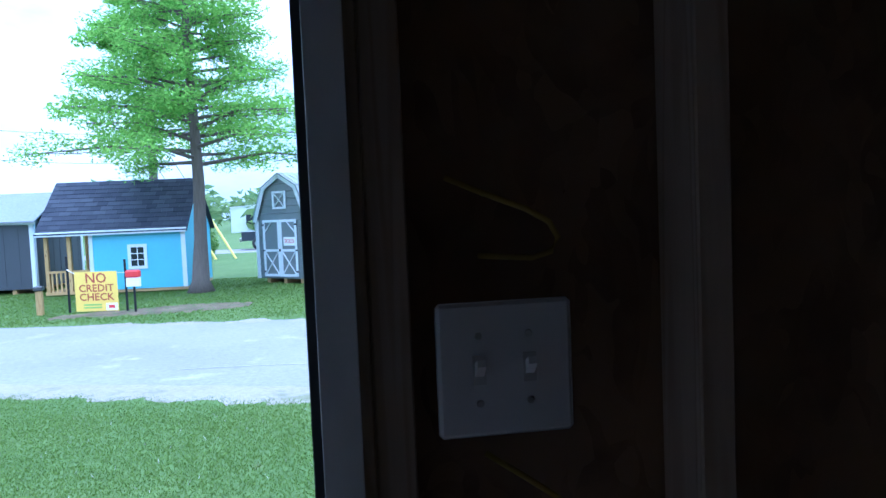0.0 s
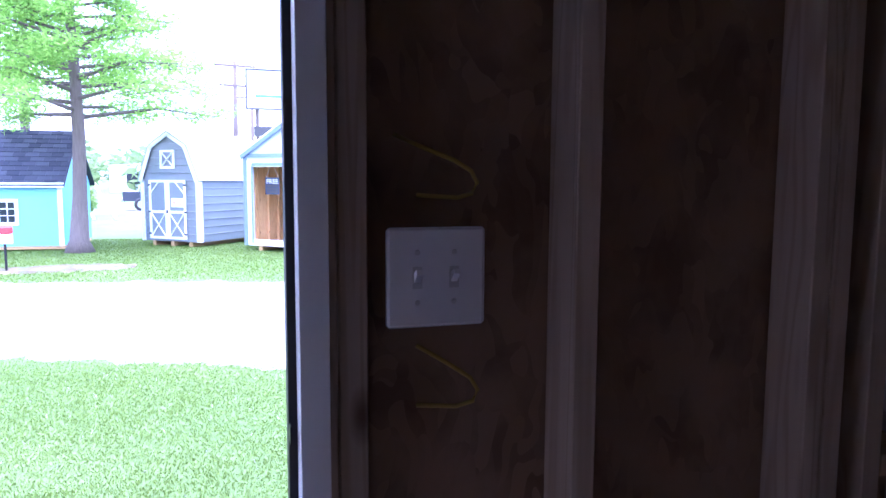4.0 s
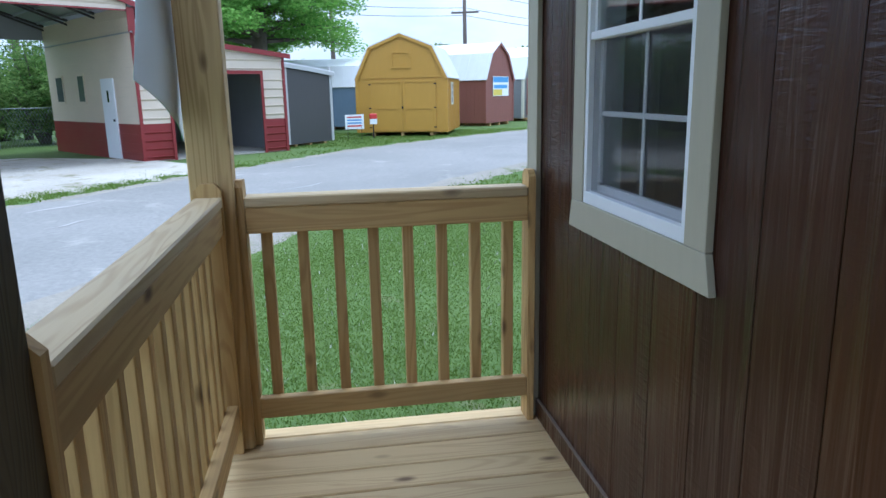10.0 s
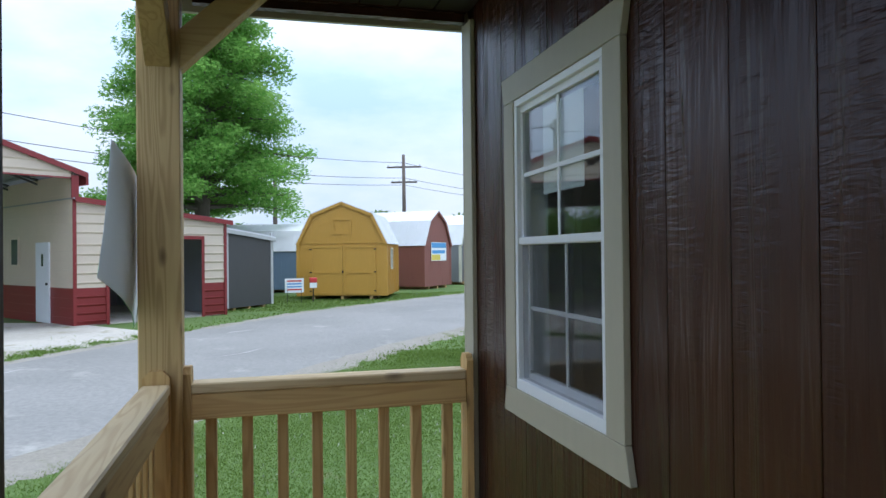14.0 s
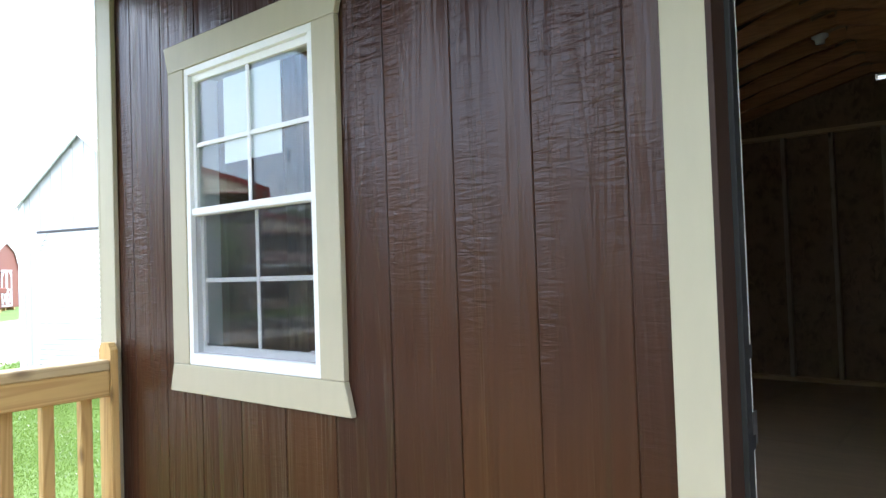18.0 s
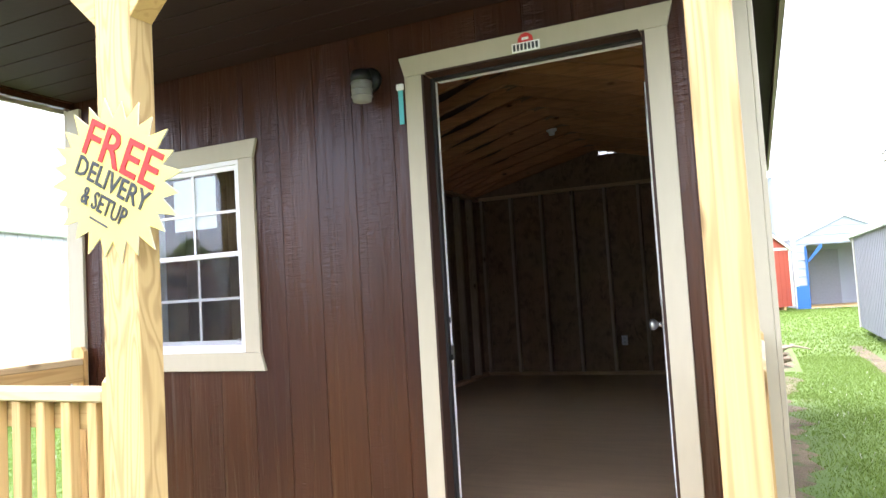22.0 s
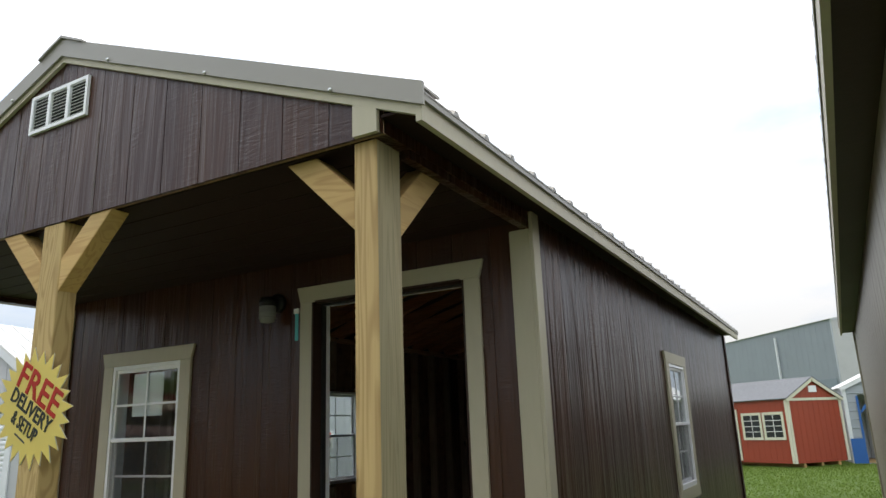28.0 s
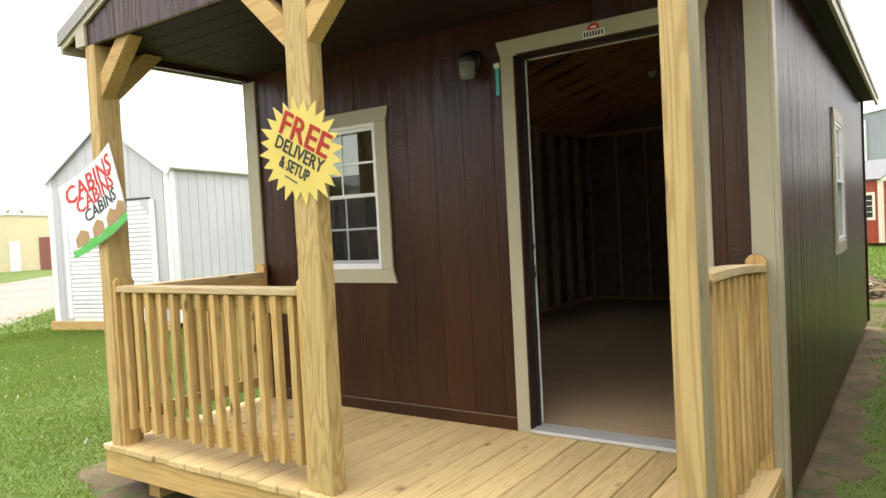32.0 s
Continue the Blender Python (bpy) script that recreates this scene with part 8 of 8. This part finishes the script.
# ---- trees, bushes, fence, rubble ----
def leaf_cloud(name, centres, radii, count, size, material, parent, seed, flat=0.6, droop=0.0, narrow=0.35):
    """Many small leaf blades scattered in clumps: one mesh of kind stuff."""
    rng = np.random.default_rng(seed)
    c = np.asarray(centres, float)
    r = np.asarray(radii, float)
    k = rng.choice(len(c), count, p=(r ** 2) / (r ** 2).sum())
    d = rng.normal(size=(count, 3))
    d /= np.linalg.norm(d, axis=1)[:, None]
    d *= (rng.random(count) ** 0.45)[:, None]
    d[:, 2] *= flat
    p = c[k] + d * r[k][:, None]
    p[:, 2] -= droop * (d[:, 0] ** 2 + d[:, 1] ** 2) * r[k]
    a = rng.normal(size=(count, 3))
    a[:, 2] *= 0.5
    a /= np.linalg.norm(a, axis=1)[:, None]
    b = np.cross(a, rng.normal(size=(count, 3)))
    b /= np.linalg.norm(b, axis=1)[:, None] + 1e-9
    s = size * (0.6 + 0.8 * rng.random(count))[:, None]
    v = np.stack([p - a * s, p + b * s * narrow, p + a * s, p - b * s * narrow], 1).reshape(-1, 3)
    me = bpy.data.meshes.new(name)
    me.vertices.add(count * 4)
    me.vertices.foreach_set("co", v.ravel())
    me.loops.add(count * 4)
    me.loops.foreach_set("vertex_index", np.arange(count * 4))
    me.polygons.add(count)
    me.polygons.foreach_set("loop_start", np.arange(count) * 4)
    me.polygons.foreach_set("loop_total", np.full(count, 4))
    me.update()
    me.materials.append(material)
    ob = new(name, me)
    ob.parent = parent
    ob["kind"] = "stuff"
    return ob


def layered_tree(label, x, y, h, trunk_r, first, spread, limbs, leaves, size, mat, seed, clump=0.55, lean=0.0, taper=1.0, per=4, round_top=False, flat=0.62):
    """A tapered trunk with flaring foot, rising and spreading limbs, and leaf clumps along them."""
    rnd = random.Random(seed)
    z0 = ground_z(x, y) - 0.05
    t = thing("tree", label, "tree", pose(x, y, z0), group="trees")
    pts = [(lean * (k / 8) ** 1.5 + 0.05 * math.sin(k * 1.3 + seed), 0.04 * math.sin(k * 1.7), h * k / 8) for k in range(9)]
    rad = [trunk_r * (2.2 if k == 0 else 1) * (1 - 0.88 * k / 8) + 0.015 for k in range(9)]
    pts.insert(1, (pts[0][0], pts[0][1], 0.35))
    rad.insert(1, trunk_r * 1.35)
    part("trunk", tube(bmesh.new(), pts, rad, 11), bark, t, smooth=True)
    cs, rs = [], []
    bm = bmesh.new()
    for i in range(limbs):
        f = (i + 0.5) / limbs
        zz = first + (h * 0.96 - first) * f
        k = zz / h
        base = Vector((lean * k ** 1.5, 0, zz))
        an = i * 2.39996 + rnd.uniform(-0.4, 0.4)
        prof = math.sin(math.pi * (0.18 + 0.80 * f)) if round_top else (1 - f) ** taper * 0.95 + 0.12
        ln = spread * prof * rnd.uniform(0.72, 1.12)
        rise = rnd.uniform(0.05, 0.35) * ln * (0.4 + f)
        mid = base + Vector((math.cos(an) * ln * 0.5, math.sin(an) * ln * 0.5, rise * 0.7))
        tip = base + Vector((math.cos(an) * ln, math.sin(an) * ln, rise * 0.8 - 0.06 * ln))
        r0 = trunk_r * 0.30 * (1 - 0.7 * f) + 0.008
        tube(bm, [base, mid, tip], [r0, r0 * 0.6, 0.008], 5)
        for q in range(per):
            u = 0.34 + 0.66 * (q + 0.6) / per
            c = base.lerp(mid, u * 2) if u < 0.5 else mid.lerp(tip, u * 2 - 1)
            side = Vector((-math.sin(an), math.cos(an), 0)) * rnd.uniform(-0.35, 0.35) * ln * 0.4
            cs.append(tuple(c + side + Vector((0, 0, rnd.uniform(-0.1, 0.2)))))
            rs.append(clump * rnd.uniform(0.6, 1.2) * (0.55 + 0.45 * prof))
            if q % 2 == 0:
                tube(bm, [base.lerp(tip, u * 0.7), c + side * 0.9], [0.014, 0.006], 4)
    part("limb", bm, bark, t)["kind"] = "stuff"
    leaf_cloud("crown", cs, rs, leaves, size, mat, t, seed, flat=flat)
    return t


layered_tree("light green feathery tree with a straight flared trunk beside the playhouse", -2.22, 18.2, 11.5, 0.17, 3.3, 3.4, 84, 62000, 0.056, leaf_light, 5, clump=0.58, per=7)
layered_tree("light green feathery tree standing behind the playhouse", -5.0, 25.5, 12.5, 0.18, 5.0, 3.2, 34, 20000, 0.09, leaf_light, 8, clump=0.6)
layered_tree("tall dense dark green tree behind the metal garage", 32.6, 3.4, 22.5, 0.36, 3.6, 4.30, 200, 220000, 0.090, leaf_dark, 12, clump=0.90, per=7, taper=0.9, flat=0.56)


def bush(label, x, y, w, h, count, mat, seed, size=0.10):
    rnd = random.Random(seed)
    t = thing("bush", label, "bush", pose(x, y, ground_z(x, y)), group="bushes")
    bm = bmesh.new()
    cs, rs = [], []
    for k in range(16):
        a = rnd.uniform(0, 6.28)
        q = rnd.uniform(0.1, 1.0)
        top = Vector((math.cos(a) * w * q * 0.8, math.sin(a) * w * q * 0.8, h * rnd.uniform(0.35, 0.98) * (1.1 - 0.5 * q)))
        tube(bm, [(top.x * 0.15, top.y * 0.15, -0.05), tuple(top * 0.55), tuple(top)], [0.045, 0.03, 0.008], 5)
        cs += [tuple(top), tuple(top * 0.72), tuple(top * 0.45)]
        rs += [w * rnd.uniform(0.25, 0.42), w * 0.34, w * 0.34]
    part("stem", bm, bark, t)["kind"] = "stuff"
    leaf_cloud("foliage", cs, rs, count, size, mat, t, seed, flat=0.85)
    return t


for k, (x, y, w_, h_) in enumerate(((25.5, 14.6, 2.1, 4.6), (27.0, 12.6, 2.2, 4.9), (28.6, 10.9, 2.1, 4.9), (25.2, 12.0, 1.2, 1.9), (27.8, 9.4, 1.7, 4.3), (29.5, 8.2, 1.8, 3.6), (31.0, 13.5, 2.4, 4.4))):
    bush("loose green shrub along the chain-link fence", x, y, w_, h_, 9000, leaf_bush, 60 + k, 0.085)
for k, (x, y, w_, h_) in enumerate(((-5.4, 36, 1.1, 1.5), (-8.5, 36, 2.2, 2.8))):
    bush("green bush far behind the playhouse", x, y, w_, h_, 3500, leaf_bush, 80 + k, 0.12)
for k in range(9):
    x, y = 22 + 4.6 * k, 46 - 1.2 * k + 3 * math.sin(k)
    layered_tree("distant broad-leaved tree beyond the brick house", x, y, 5.6 + 2.2 * abs(math.sin(k * 1.7)), 0.22, 1.8, 3.2, 26, 9000, 0.13, leaf_far, 100 + k, clump=0.8, per=4, round_top=True)
for k in range(1, 5):
    x, y = 46 + 5 * k, -3.5 - 4.0 * k
    layered_tree("distant broad-leaved tree along the lane", x, y, 4.0 + 1.0 * math.sin(k * 2.1), 0.2, 1.2, 3.0, 16, 3600, 0.17, leaf_far, 130 + k, clump=1.0, per=3, round_top=True)
# far woods
rng = np.random.default_rng(3)
cs, rs = [], []
for k in range(150):
    a = radians(-70 + 190 * k / 150)
    d = 120 + 25 * math.sin(k * 1.3)
    cs.append((d * math.sin(a), d * math.cos(a), 2.0 + 1.6 * rng.random()))
    rs.append(3.4 + 1.6 * rng.random())
woods = leaf_cloud("far_woods", cs, rs, 26000, 0.8, leaf_far, None, 9, flat=0.75)
tagged(woods, "dark line of far woods on the horizon", "woods", kind="stuff")

fence = thing("chain_link_fence", "low chain-link fence with galvanised posts among the shrubs", "fence")
fp = [(23.2, 15.0), (24.6, 13.2), (26.0, 11.4), (27.4, 9.6), (28.8, 7.8)]
for a in fp:
    part("fence_post", tube(bmesh.new(), [(a[0], a[1], -0.32), (a[0], a[1], 1.0)], 0.03, 7), galv, fence)
for a, b in zip(fp, fp[1:]):
    part("top_rail", tube(bmesh.new(), [(a[0], a[1], 0.98), (b[0], b[1], 0.98)], 0.014, 6), grey_steel, fence)
    bm = bmesh.new()
    n = 22
    for k in range(n):
        for s in (0, 1):
            u0, u1 = (k / n, min(1, (k + 6) / n)) if s == 0 else (min(1, (k + 6) / n), k / n)
            p = Vector((a[0], a[1], 0)).lerp(Vector((b[0], b[1], 0)), u0)
            q = Vector((a[0], a[1], 0)).lerp(Vector((b[0], b[1], 0)), u1)
            tube(bm, [(p.x, p.y, -0.3), (q.x, q.y, 0.96)], 0.004, 3)
    part("mesh", bm, galv, fence)

# broken soil heap behind the cabin
rnd = random.Random(4)
heap = thing("rubble_heap", "low heap of torn soil clods and roots on bare ground", "rubble")
bm = bmesh.new()
n = 26
grid = [[bm.verts.new((-0.40 + 1.40 * i / n, -11.7 + 3.1 * j / n, -0.335 + max(0.0, 1 - (2 * i / n - 1) ** 2) * max(0.0, 1 - (2 * j / n - 1) ** 2) * (0.16 + 0.16 * noise.noise((i * 0.5, j * 0.5, 2))) + 0.02)) for i in range(n + 1)] for j in range(n + 1)]
for j in range(n):
    for i in range(n):
        bm.faces.new((grid[j][i], grid[j][i + 1], grid[j + 1][i + 1], grid[j + 1][i]))
part("soil", bm, soil, heap)
for k in range(60):
    x, y = rnd.uniform(-0.28, 0.88), rnd.uniform(-11.4, -8.9)
    r = rnd.uniform(0.03, 0.11)
    bm = bmesh.new()
    bmesh.ops.create_icosphere(bm, subdivisions=1, radius=r)
    for v in bm.verts:
        v.co *= 1 + 0.5 * noise.noise(v.co * 14 + Vector((k, 0, 0)))
    bmesh.ops.transform(bm, matrix=Matrix.Translation((x, y, -0.20 + r * 0.2)) @ Matrix.Diagonal((1.3, 1, 0.7, 1)), verts=bm.verts)
    part("clod", bm, soil, heap)
for k in range(7):
    x, y, a = rnd.uniform(-0.1, 0.6), rnd.uniform(-11.2, -9.1), rnd.uniform(0, 6.28)
    part("root", tube(bmesh.new(), [(x, y, -0.12), (x + 0.3 * math.cos(a), y + 0.3 * math.sin(a), -0.06), (x + 0.6 * math.cos(a + 0.5), y + 0.6 * math.sin(a + 0.5), -0.14)], [0.03, 0.025, 0.012], 6), paint("root_bark", (0.33, 0.26, 0.19), 0.9) if k == 0 else bpy.data.materials["root_bark"], heap)

# ---- grass ----
def in_road(x, y):
    """True on the lane, the gravel, bare soil or under the buildings."""
    rough = np.modf(np.abs(np.sin(x * 91.7 + y * 47.3) * 437.5))[0]
    near = np.interp(x, [p[0] for p in NEAR], [p[1] for p in NEAR]) - 0.80 + 1.15 * rough
    far = np.interp(x, [p[0] for p in FAR], [p[1] for p in FAR]) + 0.5 - 0.6 * rough
    out = (y > near + 0.1 * np.sin(x * 2.1)) & (y < far + 0.12 * np.sin(x * 1.7 + 1))
    out |= (x > -0.50 + 0.07 * np.sin(y * 2.3) + 0.05 * np.sin(y * 7.1) + 0.46 * rough ** 1.6) & (x < 3.5) & (y > -6.15) & (y < 1.38 + 0.1 * np.sin(x * 5)) & ((rough < 0.93) | (x > 0.03))
    out |= (x < -1.34) & (x > -4.5) & (y > -5.9) & (y < 1.2)
    out |= (x > -0.42) & (x < 1.1) & (y > -11.8) & (y < -8.5)
    out |= (x > 6.4) & (x < 12.2) & (y > 17.0 - x) & (y < 18.4 - 0.72 * x + 0.5 * np.sin(x * 3.1)) & (rough < 0.42 + 0.4 * np.sin(x * 2.3 + y * 3.7))
    pad = ((x - 9.8) * 5.1 + (y - 8.1) * 7.0) / 8.66
    out |= (x > 9.4) & (pad > 0.15 + 1.5 * rough ** 3 + 0.25 * np.sin(x * 1.9)) & (x < 22) & (y < 15)
    return out


def meadow(name, x0, x1, y0, y1, count, height, seed, label, material=None, wide=0.0036):
    rng = np.random.default_rng(seed)
    x, y = rng.uniform(x0, x1, count), rng.uniform(y0, y1, count)
    dens = np.array([noise.noise((a * 0.9, b * 0.9, 4.0)) for a, b in zip(x, y)])
    keep = (~in_road(x, y)) & (dens > -1.05 + 0.35 * rng.random(count))
    x, y, dens = x[keep], y[keep], dens[keep]
    n = len(x)
    z = np.array([ground_z(a, b) for a, b in zip(x, y)]) + 0.0
    a = rng.uniform(0, 6.283, n)
    h = height * (0.55 + 0.75 * rng.random(n)) * (1 + 0.25 * dens)
    lean = rng.uniform(0.2, 1.0, n) * h
    la = rng.uniform(0, 6.283, n)
    w = wide * (0.6 + 0.8 * rng.random(n))
    v = np.zeros((n, 3, 3))
    v[:, 0] = np.stack([x - np.cos(a) * w, y - np.sin(a) * w, z], 1)
    v[:, 1] = np.stack([x + np.cos(a) * w, y + np.sin(a) * w, z], 1)
    v[:, 2] = np.stack([x + np.cos(la) * lean, y + np.sin(la) * lean, z + h], 1)
    me = bpy.data.meshes.new(name)
    me.vertices.add(n * 3)
    me.vertices.foreach_set("co", v.ravel())
    me.loops.add(n * 3)
    me.loops.foreach_set("vertex_index", np.arange(n * 3))
    me.polygons.add(n)
    me.polygons.foreach_set("loop_start", np.arange(n) * 3)
    me.polygons.foreach_set("loop_total", np.full(n, 3))
    me.update()
    me.materials.append(material or blade)
    ob = new(name, me)
    return tagged(ob, label, "grass", kind="stuff")


meadow("lawn_grass", -2.5, 9.0, 1.2, 7.5, 450000, 0.016, 1, "short mown green grass before the porch")
meadow("lawn_grass", 3.5, 12.5, -5.5, 1.2, 375000, 0.016, 2, "short mown green grass beside the cabin")
meadow("lawn_grass", -1.5, 0.4, -10.5, 3.0, 110000, 0.024, 3, "short green grass between two sheds")
meadow("lawn_grass", -5.0, 6.0, -30.0, -10.5, 90000, 0.035, 4, "bright green lawn behind the cabin", wide=0.012)
meadow("verge_grass", -9.0, 11.0, 9.5, 22.0, 170000, 0.024, 5, "mown green verge before the sheds", wide=0.012)
meadow("verge_grass", 11.0, 30.0, -8.0, 6.0, 70000, 0.04, 6, "thin green verge along the lane", wide=0.014)
meadow("verge_grass", 9.3, 17.5, 2.2, 9.5, 60000, 0.024, 9, "patchy grass between the gravel and the lane", wide=0.011)
meadow("clover_flowers", 3.5, 9.5, -3.5, 2.4, 700, 0.032, 7, "scattered white clover heads in the lawn", clover, 0.006)
meadow("clover_flowers", -1.0, 6.5, 1.4, 5.5, 380, 0.030, 17, "scattered white clover heads before the porch", clover, 0.005)
meadow("clover_flowers", -1.4, 0.3, -9.0, 2.5, 260, 0.035, 8, "scattered white clover heads between the sheds", clover, 0.006)
